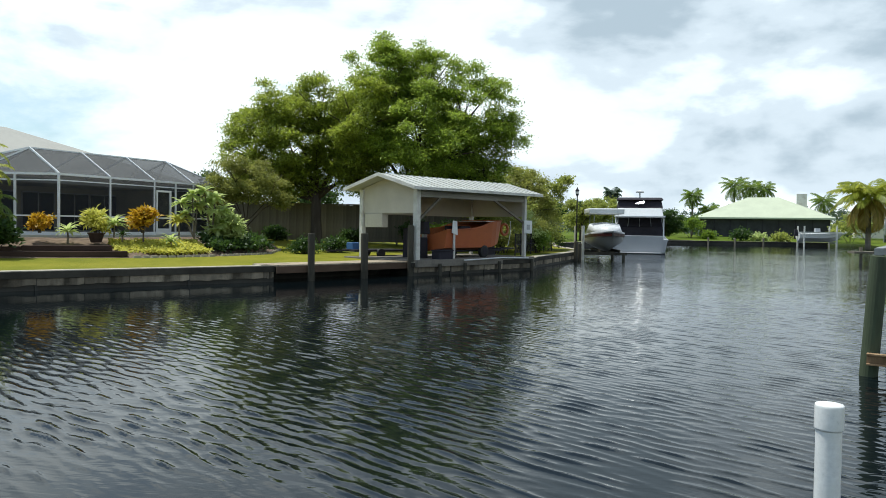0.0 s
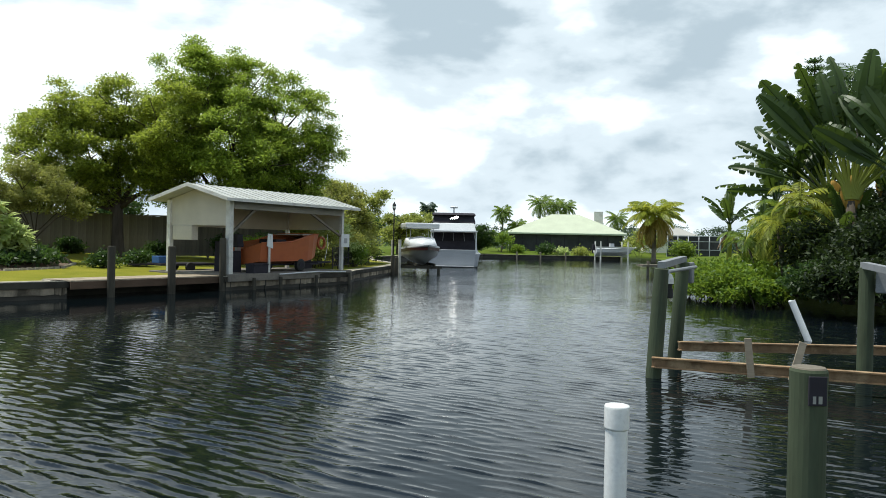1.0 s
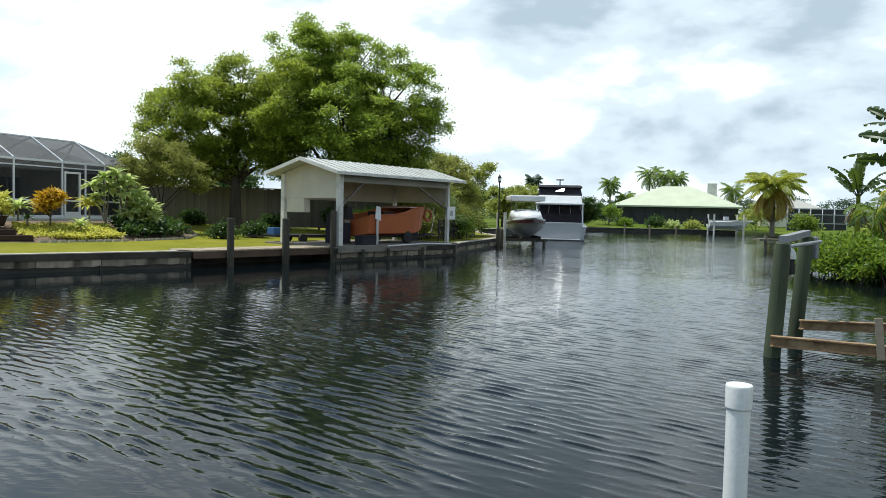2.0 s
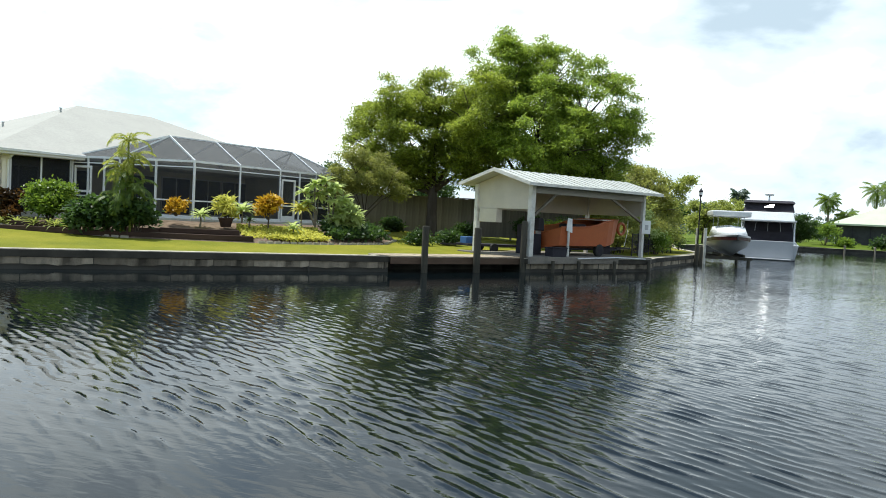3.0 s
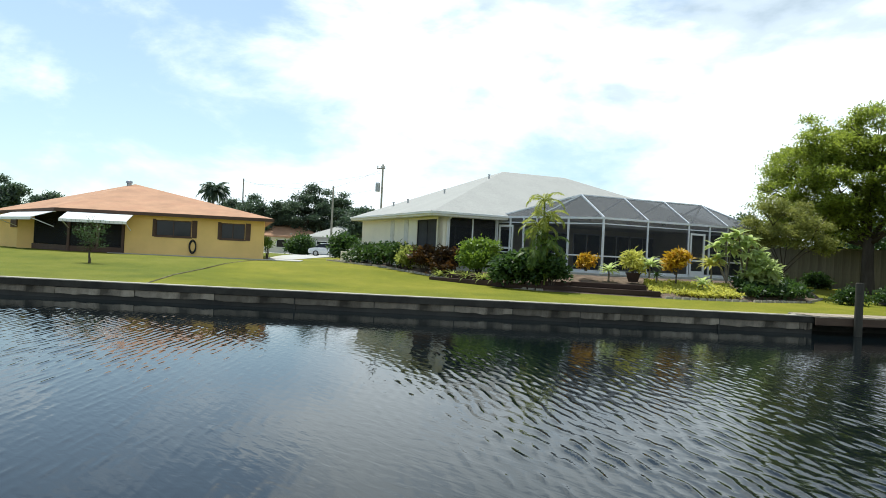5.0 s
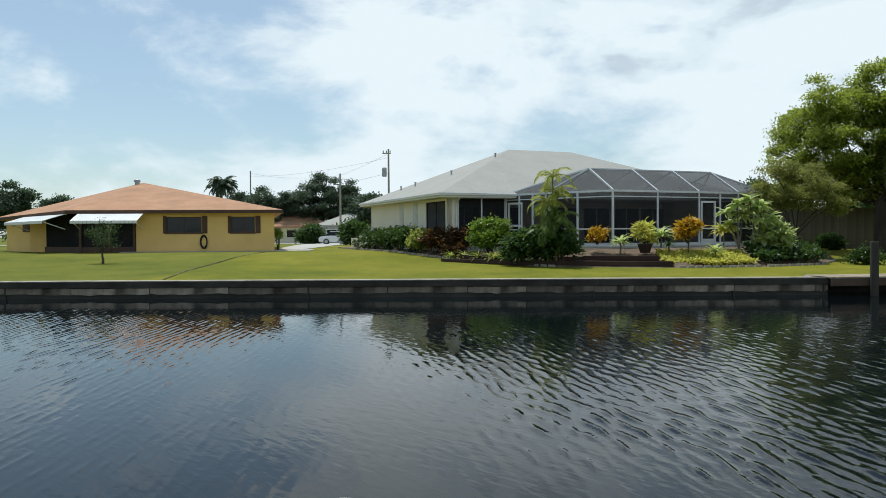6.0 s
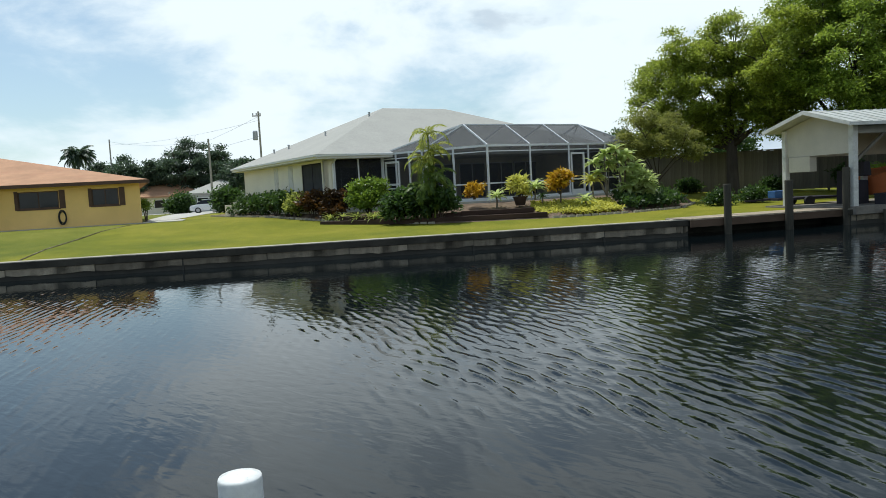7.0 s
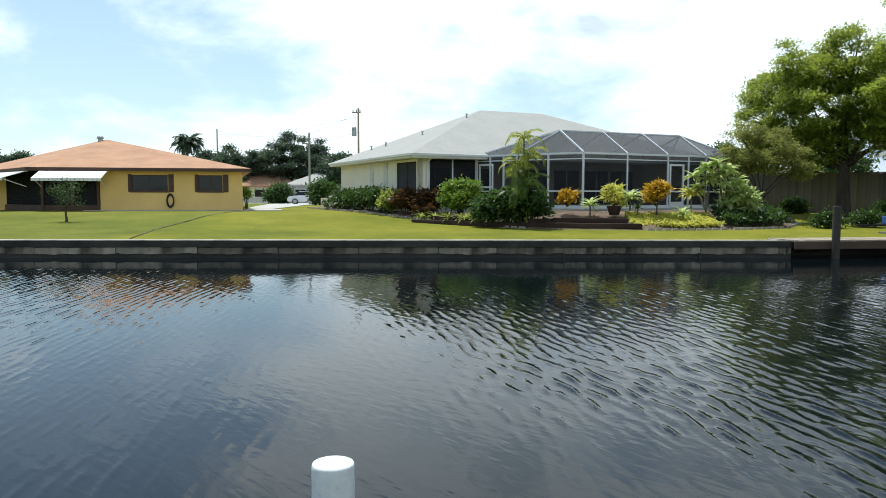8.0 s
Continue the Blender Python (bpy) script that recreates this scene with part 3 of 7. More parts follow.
def build_water():
    """One sheet of water: wavelets before a light breeze along the canal, calm in the lee of the sea wall and by the near dock."""
    rng = np.random.default_rng(21)
    (x0, x1), (y0, y1) = (-14.0, 25.0), (0.6, 22.6)
    nx, ny = int(round((x1 - x0) / 0.024)) + 1, int(round((y1 - y0) / 0.07)) + 1
    X, Y = np.meshgrid(np.linspace(x0, x1, nx), np.linspace(y0, y1, ny))
    drift = 0.6 * np.sin(0.9 * X + 0.7 * Y) + 0.5 * np.sin(1.7 * X - 1.1 * Y + 2) + 0.4 * np.sin(2.9 * Y + 0.6 * X + 1)
    edge = np.where(Y > 8, -0.6 - 0.14 * (Y - 8), -0.6 + 0.95 * (8 - Y))
    west = smooth(-2, -6, X) * smooth(7, 13, Y)
    breeze = 0.13 + 0.30 * west + 0.87 * smooth(-0.8, 2.6, X - edge + 0.8 * drift)
    breeze *= 0.10 + 0.90 * smooth(18.8, 13.6, Y - 0.75 * np.maximum(X - 16, 0) - 3.5 * west + 1.3 * drift)
    breeze *= smooth(x0, x0 + 3, X) * smooth(x1, x1 - 3, X) * smooth(y0, y0 + 0.6, Y) * smooth(y1, y1 - 1.5, Y)
    breeze *= (1 - 0.52 * smooth(-1.5, 4.5, X - 0.9 * Y)) * (1.12 - 0.57 * smooth(6, 15, Y) * (1 - west))
    H, DX, DY = np.zeros_like(X), np.zeros_like(X), np.zeros_like(X)
    for k in range(54):
        lam = 0.11 + 0.09 * rng.uniform() + (0.12 if k % 9 == 0 else 0)
        a = radians(6) + rng.normal() * 0.14 + (0.25 if k % 9 == 0 else 0)
        kk = 2 * math.pi / lam
        amp = WAVE_SLOPE / kk * math.sqrt(2 / 54)
        ph = kk * (math.cos(a) * X + math.sin(a) * Y) + rng.uniform(0, 6.283)
        sn = np.sin(ph)
        H += amp * np.cos(ph)
        DX -= amp * math.cos(a) * sn
        DY -= amp * math.sin(a) * sn
    # steep crests over broad flat troughs
    sig = float(H.std())
    H = 0.62 * sig * (np.exp(0.8 * np.clip(H / sig, -3, 2.4)) - 1) / 0.8
    V = np.stack([X + 0.9 * breeze * DX, Y + 0.9 * breeze * DY, breeze * H], -1).reshape(-1, 3)
    i = (np.arange(ny - 1)[:, None] * nx + np.arange(nx - 1)[None, :]).reshape(-1)
    F = np.stack([i, i + 1, i + nx + 1, i + nx], 1)
    # the rest of the canal, flat, in four sheets round the wavelets
    out = [(-260, -30), (160, -30), (160, 110), (-260, 110)]
    inn = [(x0, y0), (x1, y0), (x1, y1), (x0, y1)]
    n = len(V)
    V = np.concatenate([V, np.array([(*p, 0.0) for p in out + inn])])
    R = np.array([(n + k, n + (k + 1) % 4, n + 4 + (k + 1) % 4, n + 4 + k) for k in range(4)])
    F = np.concatenate([F, R])
    me = bpy.data.meshes.new("water")
    me.vertices.add(len(V))
    me.vertices.foreach_set("co", V.reshape(-1))
    me.loops.add(4 * len(F))
    me.loops.foreach_set("vertex_index", F.reshape(-1).astype(np.int32))
    me.polygons.add(len(F))
    me.polygons.foreach_set("loop_start", np.arange(0, 4 * len(F), 4, dtype=np.int32))
    me.polygons.foreach_set("use_smooth", np.ones(len(F), dtype=bool))
    me.materials.append(WATER)
    me.update(calc_edges=True)
    solid("water", me, WATER, "dark rippled canal water mirroring the cloudy sky", "water", kind="structure")


build_water()


def build_seawall():
    """Concrete sea wall along the banks: a face that stands in the water, a cap, and panels between pilasters."""
    wall = thing("seawall", "stained grey concrete sea wall with a pale cap", "sea wall", kind="structure")
    n = len(CANAL)
    back, cap, low = Shape(), Shape(), Shape()
    for i in list(range(0, 13)) + [14, 13]:
        (x0, y0), (x1, y1) = CANAL[i], CANAL[i + 1]
        d = Vector((x1 - x0, y1 - y0, 0)).normalized()
        inn = Vector((-d.y, d.x, 0))
        p, q = Vector((x0, y0, 0)), Vector((x1, y1, 0))
        e = 0.02
        back.sheet([p - d * e + Vector((0, 0, -1.2)), q + d * e + Vector((0, 0, -1.2)), q + d * e + Vector((0, 0, 0.40)), p - d * e + Vector((0, 0, 0.40))], 0.25)
        a, b = p - inn * 0.10 - d * 0.05, q - inn * 0.10 + d * 0.05
        c, f = b + inn * 0.52, a + inn * 0.52
        up, dn = Vector((0, 0, 0.585)), Vector((0, 0, 0.560)) - 0 * d
        # the cap in two tones: a thin pale top, a near-black edge below
        cap.sheet([a + up, b + up, c + up, f + up], 0.025)
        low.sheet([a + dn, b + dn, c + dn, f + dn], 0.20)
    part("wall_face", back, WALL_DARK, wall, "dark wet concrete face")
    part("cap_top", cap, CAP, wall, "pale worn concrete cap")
    part("cap_face", low, CAP_DARK, wall, "near-black mottled cap edge")
    rng = random.Random(3)
    def slab(k):
        """A cast panel with a worn lower edge and a slightly bowed face."""
        r = random.Random(k)
        n = 9
        s, top, low = Shape(), [], []
        for i in range(n):
            x = 0.008 + 1.484 * i / (n - 1)
            top.append((x, 0.368 + r.uniform(-0.012, 0.006)))
            low.append((x, 0.150 + 0.012 * math.sin(i * 0.9 + k) + r.uniform(-0.025, 0.02)))
        rows = []
        for y in (0.0, -0.045):
            rows.append([(x, y + (r.uniform(-0.006, 0.006) if y else 0), z) for x, z in low])
            rows.append([(x, y + (r.uniform(-0.006, 0.006) if y else 0), z) for x, z in top])
        s.loft([rows[0], rows[2], rows[3], rows[1]], close=False)
        for i, sg in ((0, 1), (n - 1, -1)):
            f = [rows[0][i], rows[2][i], rows[3][i], rows[1][i]]
            s.add(f, [(0, 1, 2, 3)])
        return s.mesh("panel", CONCRETE)
    slabs = [slab(k) for k in range(7)]
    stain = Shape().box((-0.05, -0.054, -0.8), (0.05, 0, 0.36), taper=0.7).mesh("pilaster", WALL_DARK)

    def run(p, q):
        L = math.hypot(q[0] - p[0], q[1] - p[1])
        ang = math.degrees(math.atan2(q[1] - p[1], q[0] - p[0]))
        cuts, s = [0.0], 0.0
        while L - s > 2.8:
            s += rng.choice((1.3, 1.9, 2.2, 2.6))
            cuts.append(s)
        cuts.append(L)
        for a, b in zip(cuts, cuts[1:]):
            m = rot(p[0] + (q[0] - p[0]) * a / L, p[1] + (q[1] - p[1]) * a / L, 0, ang)
            o = part("panel", slabs[rng.randrange(7)], None, wall)
            o.matrix_basis = m @ Matrix.Translation((0, rng.uniform(-0.015, 0.010), 0)) @ Matrix.Diagonal(((b - a) / 1.5, 1, rng.uniform(0.92, 1.0), 1))
            if rng.random() < 0.42:
                o = part("pilaster", stain, None, wall)
                o.matrix_basis = m
    run((-60, 24.5), (12, 24.5))
    for i in (4, 5, 6, 7, 8):
        run(CANAL[i], CANAL[i + 1])
    return wall


build_seawall()

# ---------------------------------------------------------------- the main house
HOUSE = rot(-0.65, 35.9, 1.45, 24)


def hip_roof(eave, ridge, z0, z1, thick=0.16):
    """A hipped roof over the rectangle eave (x0, y0, x1, y1), with its ridge from ridge[0] to ridge[1]."""
    x0, y0, x1, y1 = eave
    a, b, c, d = (x0, y0, z0), (x1, y0, z0), (x1, y1, z0), (x0, y1, z0)
    r, t = (*ridge[0], z1), (*ridge[1], z1)
    low = lambda p: (p[0], p[1], p[2] - thick)
    s = Shape()
    s.add([a, b, c, d, r, t, low(a), low(b), low(c), low(d)],
          [(0, 1, 5, 4), (1, 2, 5), (2, 3, 4, 5), (3, 0, 4), (0, 6, 7, 1), (1, 7, 8, 2), (2, 8, 9, 3), (3, 9, 6, 0), (9, 8, 7, 6)])
    return s


def wall_with_holes(length, height, thick, holes, base=0.0):
    """An upright wall along x with rectangular holes (x0, x1, z0, z1), its outside at y = 0."""
    s = Shape()
    xs = sorted({0.0, length, *[h[0] for h in holes], *[h[1] for h in holes]})
    for a, b in zip(xs, xs[1:]):
        cuts = sorted((h[2], h[3]) for h in holes if h[0] <= a and h[1] >= b)
        z = base
        for c, d in cuts:
            if c > z:
                s.box((a, 0, z), (b, thick, c))
            z = d
        if z < height:
            s.box((a, 0, z), (b, thick, height))
    return s


def window_unit(parent, m, w, h, frame_mat=WHITE, bars=1, shutters=False, name="window", pane=GLASS_DARK):
    """A window in an opening: frame, glass, bars and sill."""
    s = Shape()
    f = 0.06
    for a, b in (((0, 0, 0), (w, 0.08, f)), ((0, 0, h - f), (w, 0.08, h)), ((0, 0, f), (f, 0.08, h - f)), ((w - f, 0, f), (w, 0.08, h - f))):
        s.box(a, b)
    for k in range(bars):
        x = w * (k + 1) / (bars + 1)
        s.box((x - 0.02, 0.01, f), (x + 0.02, 0.07, h - f))
    win = part(name, s, frame_mat, parent)
    win.matrix_basis = m
    part("pane", Shape().box((f, 0.035, f), (w - f, 0.045, h - f)), pane, win, "dark window pane")
    part("sill", Shape().box((-0.06, -0.07, -0.07), (w + 0.06, 0.02, 0)), frame_mat, win)
    if shutters:
        for x in (-0.42, w + 0.04):
            sh = Shape()
            sh.box((x, -0.04, -0.05), (x + 0.38, -0.012, h + 0.05))
            for k in range(9):
                z = h * (k + 0.5) / 9
                sh.box((x + 0.04, -0.055, z - 0.035), (x + 0.34, -0.04, z + 0.035))
            part("shutter", sh, BROWN, win, "dark brown louvred shutter")
    return win


def main_house():
    h = thing("house", "single-storey cream stucco house with a pale hipped shingle roof", "house", HOUSE)
    roof = part("roof", hip_roof((0, 0, 20, 13.3), ((7.77, 7.77), (12.23, 7.77)), 2.60, 5.74), ROOF_WHITE, h, "pale grey-white shingle roof")
    for u, v in ((3.6, 7.0), (2.2, 9.2), (6.2, 6.5), (1.8, 10.6)):
        z = 2.6 + 3.14 * min(u, v) / 7.77
        part("vent_pipe", Shape().lathe([(0.05, -0.1), (0.05, 0.20), (0.075, 0.20), (0.075, 0.24)], 10, (u, v, z)), STEEL, roof)
    fascia = Shape()
    fascia.box((-0.03, -0.03, 2.38), (20.03, 0.0, 2.60)).box((-0.03, 0, 2.38), (0.0, 13.3, 2.60)).box((20.0, 0, 2.38), (20.03, 13.3, 2.60))
    part("fascia", fascia, WHITE, h)
    gut = Shape().box((-0.13, -0.13, 2.47), (-0.032, 13.26, 2.58)).box((-0.13, -0.13, 2.47), (4.2, -0.032, 2.58))
    part("gutter", gut, WHITE, h, bevel=0.02)
    part("soffit", Shape().box((0.0, 0.0, 2.36), (20, 13.3, 2.375)), WHITE_OLD, h)
    side = wall_with_holes(12.1, 2.36, 0.2, [(12.1 - 2.9, 12.1 - 0.32, 0.15, 2.25)], -0.7)
    w = part("wall", side, STUCCO, h)
    w.matrix_basis = rot(0.6, 12.7, 0, -90)
    for v0, v1 in ((6.91, 7.5), (4.72, 5.31)):
        part("pilaster_recess", Shape().box((0.565, v0, -0.5), (0.60, v1, 2.30)), WHITE_OLD, h, "grey-painted panel strip")
    window_unit(h, rot(0.63, 3.5, 0.15, -90), 2.58, 2.1, NAVY, 1, pane=SHADE)
    part("downpipe", Shape().tube([(1.02, 0.05, 2.4), (1.02, 0.52, 2.15), (1.02, 0.52, -0.5)], [0.045] * 3, 8), WHITE, h)
    part("wall", Shape().box((0.6, 0.6, -0.7), (1.1, 0.8, 2.36)), STUCCO, h)
    # the screened porch: set-back wall, side reveals, dark doors
    part("wall", Shape().box((1.1, 3.6, -0.7), (19.4, 3.8, 2.36)), STUCCO, h)
    part("wall", Shape().box((0.8, 0.8, -0.7), (1.0, 3.6, 2.36)), STUCCO, h)
    part("wall", Shape().box((16.0, 0.6, -0.7), (19.4, 0.8, 2.36)), STUCCO, h)
    part("wall", Shape().box((16.0, 0.8, -0.7), (16.2, 3.6, 2.36)), STUCCO, h)
    part("wall", Shape().box((19.2, 0.8, -0.7), (19.4, 12.7, 2.36)), STUCCO, h)
    part("wall", Shape().box((0.6, 12.7, -0.7), (19.4, 12.9, 2.36)), STUCCO, h)
    part("porch_floor", Shape().box((0.8, 0.6, -0.7), (16.0, 3.6, 0.0)), PATH_C, h)
    for u in (1.9, 4.4, 8.2, 10.3, 12.4, 14.3):
        d = part("sliding_door", Shape().box((u, 3.54, 0.02), (u + 1.85, 3.597, 2.1)), ALU, h)
        for k in range(2):
            part("pane", Shape().box((u + 0.06 + k * 0.9, 3.52, 0.1), (u + 0.87 + k * 0.9, 3.538, 2.03)), GLASS_DARK, d)
    for u in (1.12, 2.4, 3.7):
        part("porch_post", Shape().box((u, 0.62, 0), (u + 0.07, 0.69, 2.36)), ALU, h)
    part("porch_screen", Shape().box((1.19, 0.65, 0.02), (3.75, 0.655, 2.36)), SCREEN, h, "dark insect screen")
    return h


main_house()


def pool_cage():
    """White aluminium frame with dark screen over the pool terrace."""
    c = thing("pool_cage", "white aluminium pool cage with dark insect screening", "pool cage", HOUSE)
    E_, T_ = 2.58, 3.68
    ring = [(3.78, 0.55), (4.75, -1.65), (6.5, -4.6), (9.0, -4.6), (11.45, -4.6), (13.9, -4.6), (15.95, -4.6), (15.95, 0.55)]
    top = {2: (6.5, -2.7), 3: (9.0, -2.7), 4: (11.45, -2.7), 5: (13.9, -2.7)}
    post = Shape().box((-0.04, -0.04, 0), (0.04, 0.04, E_ - 0.09)).mesh("post", ALU)
    for p in ring + [(4.1, -0.2), (4.43, -0.95), (5.6, -3.1)]:
        o = part("post", post, None, c)
        o.location = (*p, 0)
    for a, b in zip(ring, ring[1:]):
        s = Shape().bar((*a, E_ - 0.045), (*b, E_ - 0.045), 0.10, 0.09)
        part("eave_beam", s, ALU, c)
        part("eave_rail", Shape().bar((*a, E_ - 0.30), (*b, E_ - 0.30), 0.04, 0.05), ALU, c)
        part("chair_rail", Shape().bar((*a, 0.80), (*b, 0.80), 0.045, 0.06), ALU, c)
        part("kick_plate", Shape().bar((*a, 0.07), (*b, 0.07), 0.05, 0.14), ALU, c)
        part("wall_screen", Shape().add([(*a, 0.1), (*b, 0.1), (*b, E_ - 0.1), (*a, E_ - 0.1)], [(0, 1, 2, 3)]), SCREEN, c, "dark insect screen")
    for i, t in top.items():
        part("rafter", Shape().bar((*ring[i], E_ - 0.02), (*t, T_), 0.06, 0.10), ALU, c)
        part("roof_beam", Shape().bar((*t, T_), (t[0], 0.4, E_ + 0.04), 0.05, 0.08), ALU, c)
    for i in (0, 1):
        part("rafter", Shape().bar((*ring[i], E_ - 0.02), (*top[2], T_), 0.06, 0.10), ALU, c)
    for i in (6, 7):
        part("rafter", Shape().bar((*ring[i], E_ - 0.02), (*top[5], T_), 0.05, 0.08), ALU, c)
    ks = [top[i] for i in (2, 3, 4, 5)]
    for a, b in zip(ks, ks[1:]):
        part("purlin", Shape().bar((*a, T_), (*b, T_), 0.06, 0.08), ALU, c)

    def net(*p):
        part("roof_screen", Shape().add(p, [tuple(range(len(p)))]), SCREEN_ROOF, c, "dark grey roof screen")
    z = lambda p, h: (*p, h)
    for i in (2, 3, 4):
        net(z(ring[i], E_), z(ring[i + 1], E_), z(top[i + 1], T_), z(top[i], T_))
        net(z(top[i], T_), z(top[i + 1], T_), (top[i + 1][0], 0.5, E_), (top[i][0], 0.5, E_))
    net(z(ring[0], E_), z(ring[1], E_), z(top[2], T_))
    net(z(ring[1], E_), z(ring[2], E_), z(top[2], T_))
    net(z(ring[0], E_), z(top[2], T_), (6.5, 0.5, E_))
    net(z(ring[5], E_), z(ring[6], E_), z(top[5], T_))
    net(z(ring[6], E_), z(ring[7], E_), z(top[5], T_))
    net(z(ring[7], E_), (13.9, 0.5, E_), z(top[5], T_))
    # screen door by the house
    d = Shape()
    a, b = Vector((3.86, 0.35, 0)), Vector((4.06, -0.10, 0))
    m = Matrix.Translation((3.83, 0.45, 0)) @ Matrix.Rotation(math.atan2(-2.2, 0.97), 4, "Z")
    for q in (((0.02, -0.05, 0.05), (0.10, 0.02, 2.15)), ((0.82, -0.05, 0.05), (0.90, 0.02, 2.15)), ((0.10, -0.05, 2.05), (0.82, 0.02, 2.15)), ((0.10, -0.05, 0.05), (0.82, 0.02, 0.30)), ((0.10, -0.05, 0.95), (0.82, 0.02, 1.05))):
        d.box(*q, m=m)
    part("screen_door", d, WHITE, c, "white-framed screen door")
    d2 = Shape()
    for q in (((11.55, -4.66, 0.03), (11.63, -4.56, 2.12)), ((12.37, -4.66, 0.03), (12.45, -4.56, 2.12)), ((11.63, -4.66, 2.03), (12.37, -4.56, 2.12)), ((11.63, -4.66, 0.03), (12.37, -4.56, 0.30))):
        d2.box(*q)
    part("screen_door", d2, WHITE, c, "white-framed screen door")
    for u in (12.75, 14.9):
        part("post", post, None, c).location = (u, -4.6, 0)
    deck = Shape().sheet([(3.5, 0.6, -0.005), (4.5, -1.8, -0.005), (6.3, -4.85, -0.005), (16.2, -4.85, -0.005), (16.2, 0.6, -0.005)], 0.75)
    solid("pool_terrace", deck, PATH_C, "pale concrete terrace under the pool cage", "terrace", HOUSE, kind="structure")


pool_cage()

# ---------------------------------------------------------------- the yellow house
YELLOW = rot(-10.8, 44.7, 1.02, 7.5)


def yellow_house():
    """Front wall along -x from the origin; at the far end the eaves turn back over a screened porch."""
    h = thing("house", "single-storey yellow stucco house with a terracotta hipped roof", "house", YELLOW)
    E_ = 2.42
    e, z1 = E_ + 0.12, 4.75
    a, b, c, d, f, p = (0.6, -0.6, e), (-11.6, -0.6, e), (-18.6, 6.3, e - 0.28), (-18.6, 18.4, e), (-2.0, 18.4, e), (-9.8, 8.7, z1)
    low = [(x, y, z - 0.16) for x, y, z in (a, b, c, d, f)]
    s = Shape().add([a, b, c, d, f, p, *low], [(0, 1, 5), (1, 2, 5), (2, 3, 5), (3, 4, 5), (4, 0, 5), (0, 6, 7, 1), (1, 7, 8, 2), (2, 8, 9, 3), (3, 9, 10, 4), (4, 10, 6, 0), (10, 9, 8, 7, 6)])
    roof = part("roof", s, ROOF_TERRA, h, "terracotta shingle roof")
    part("vent", Shape().lathe([(0.16, -0.2), (0.16, 0.12), (0.24, 0.12), (0.20, 0.26), (0.05, 0.32)], 12, (-10.1, 8.3, z1 - 0.1)), STEEL, roof)
    for q, r in ((a, b), (b, c), (f, a)):
        part("fascia", Shape().bar(Vector(q) + Vector((0, 0, -0.09)), Vector(r) + Vector((0, 0, -0.09)), 0.05, 0.19), BROWN, h)
    holes = [(7.9 - 6.21, 7.9 - 4.18, 1.22, 2.16), (7.9 - 2.51, 7.9 - 1.11, 1.22, 2.16)]
    w = part("wall", wall_with_holes(7.9, E_, 0.2, holes, -0.4), STUCCO_Y, h)
    w.matrix_basis = pose(-7.9, 0, 0)
    for x0, x1, z0, z2 in holes:
        win = window_unit(h, pose(x0 - 7.9, 0.03, z0), x1 - x0, z2 - z0, BROWN, 1, False)
        sh = Shape().box((x1 - x0 + 0.03, -0.06, -0.04), (x1 - x0 + 0.33, -0.035, z2 - z0 + 0.04))
        for k in range(9):
            z = (z2 - z0) * (k + 0.5) / 9
            sh.box((x1 - x0 + 0.06, -0.075, z - 0.035), (x1 - x0 + 0.30, -0.06, z + 0.035))
        part("shutter", sh, BROWN, win, "dark brown louvred shutter")
        sh = Shape().box((-0.16, -0.06, -0.04), (0.02, -0.035, z2 - z0 + 0.04))
        for k in range(9):
            z = (z2 - z0) * (k + 0.5) / 9
            sh.box((-0.14, -0.075, z - 0.035), (-0.01, -0.06, z + 0.035))
        part("shutter", sh, BROWN, win, "dark brown louvred shutter")
    part("wall", Shape().bar((-0.13, 0.2, E_ / 2 - 0.2), (-2.53, 17.8, E_ / 2 - 0.2), 0.2, E_ + 0.4), STUCCO_Y, h)
    part("wall", Shape().box((-18, 17.8, -0.4), (-2.45, 18, E_)), STUCCO_Y, h)
    part("wall", Shape().box((-8.1, 0.2, -0.4), (-7.9, 3.0, E_)), STUCCO_Y, h)
    part("wall", Shape().box((-15.0, 3.0, -0.4), (-7.9, 3.2, E_)), STUCCO_Y, h)
    part("porch_wall", Shape().box((-11.0, 0, -0.4), (-7.9, 0.15, 0.42)), BROWN, h)
    part("porch_screen", Shape().box((-11.0, 0.05, 0.42), (-7.9, 0.06, E_)), SCREEN, h, "dark insect screen")
    q, r = Vector((-11.0, 0, 0)), Vector((-14.6, 3.55, 0))
    part("porch_wall", Shape().bar(q + Vector((0, 0, 0.0)), r + Vector((0, 0, 0.0)), 0.15, 0.84), BROWN, h)
    part("porch_screen", Shape().bar(q + Vector((0, 0, 1.4)), r + Vector((0, 0, 1.4)), 0.01, 1.95), SCREEN, h, "dark insect screen")
    part("wall", Shape().bar(r + Vector((0, 0, 0.95)), (-17.9, 6.8, 0.95), 0.2, 2.6), STUCCO_Y, h)
    part("window", Shape().bar((-15.5, 4.30, 1.75), (-16.1, 4.90, 1.75), 0.22, 0.8), BROWN, h, "dark window in the wing")
    for g in (q, Vector((-9.4, 0, 0)), Vector((-8.0, 0, 0)), r):
        part("porch_post", Shape().box((g.x - 0.07, g.y - 0.06, -0.4), (g.x + 0.07, g.y + 0.08, E_)), BROWN, h)

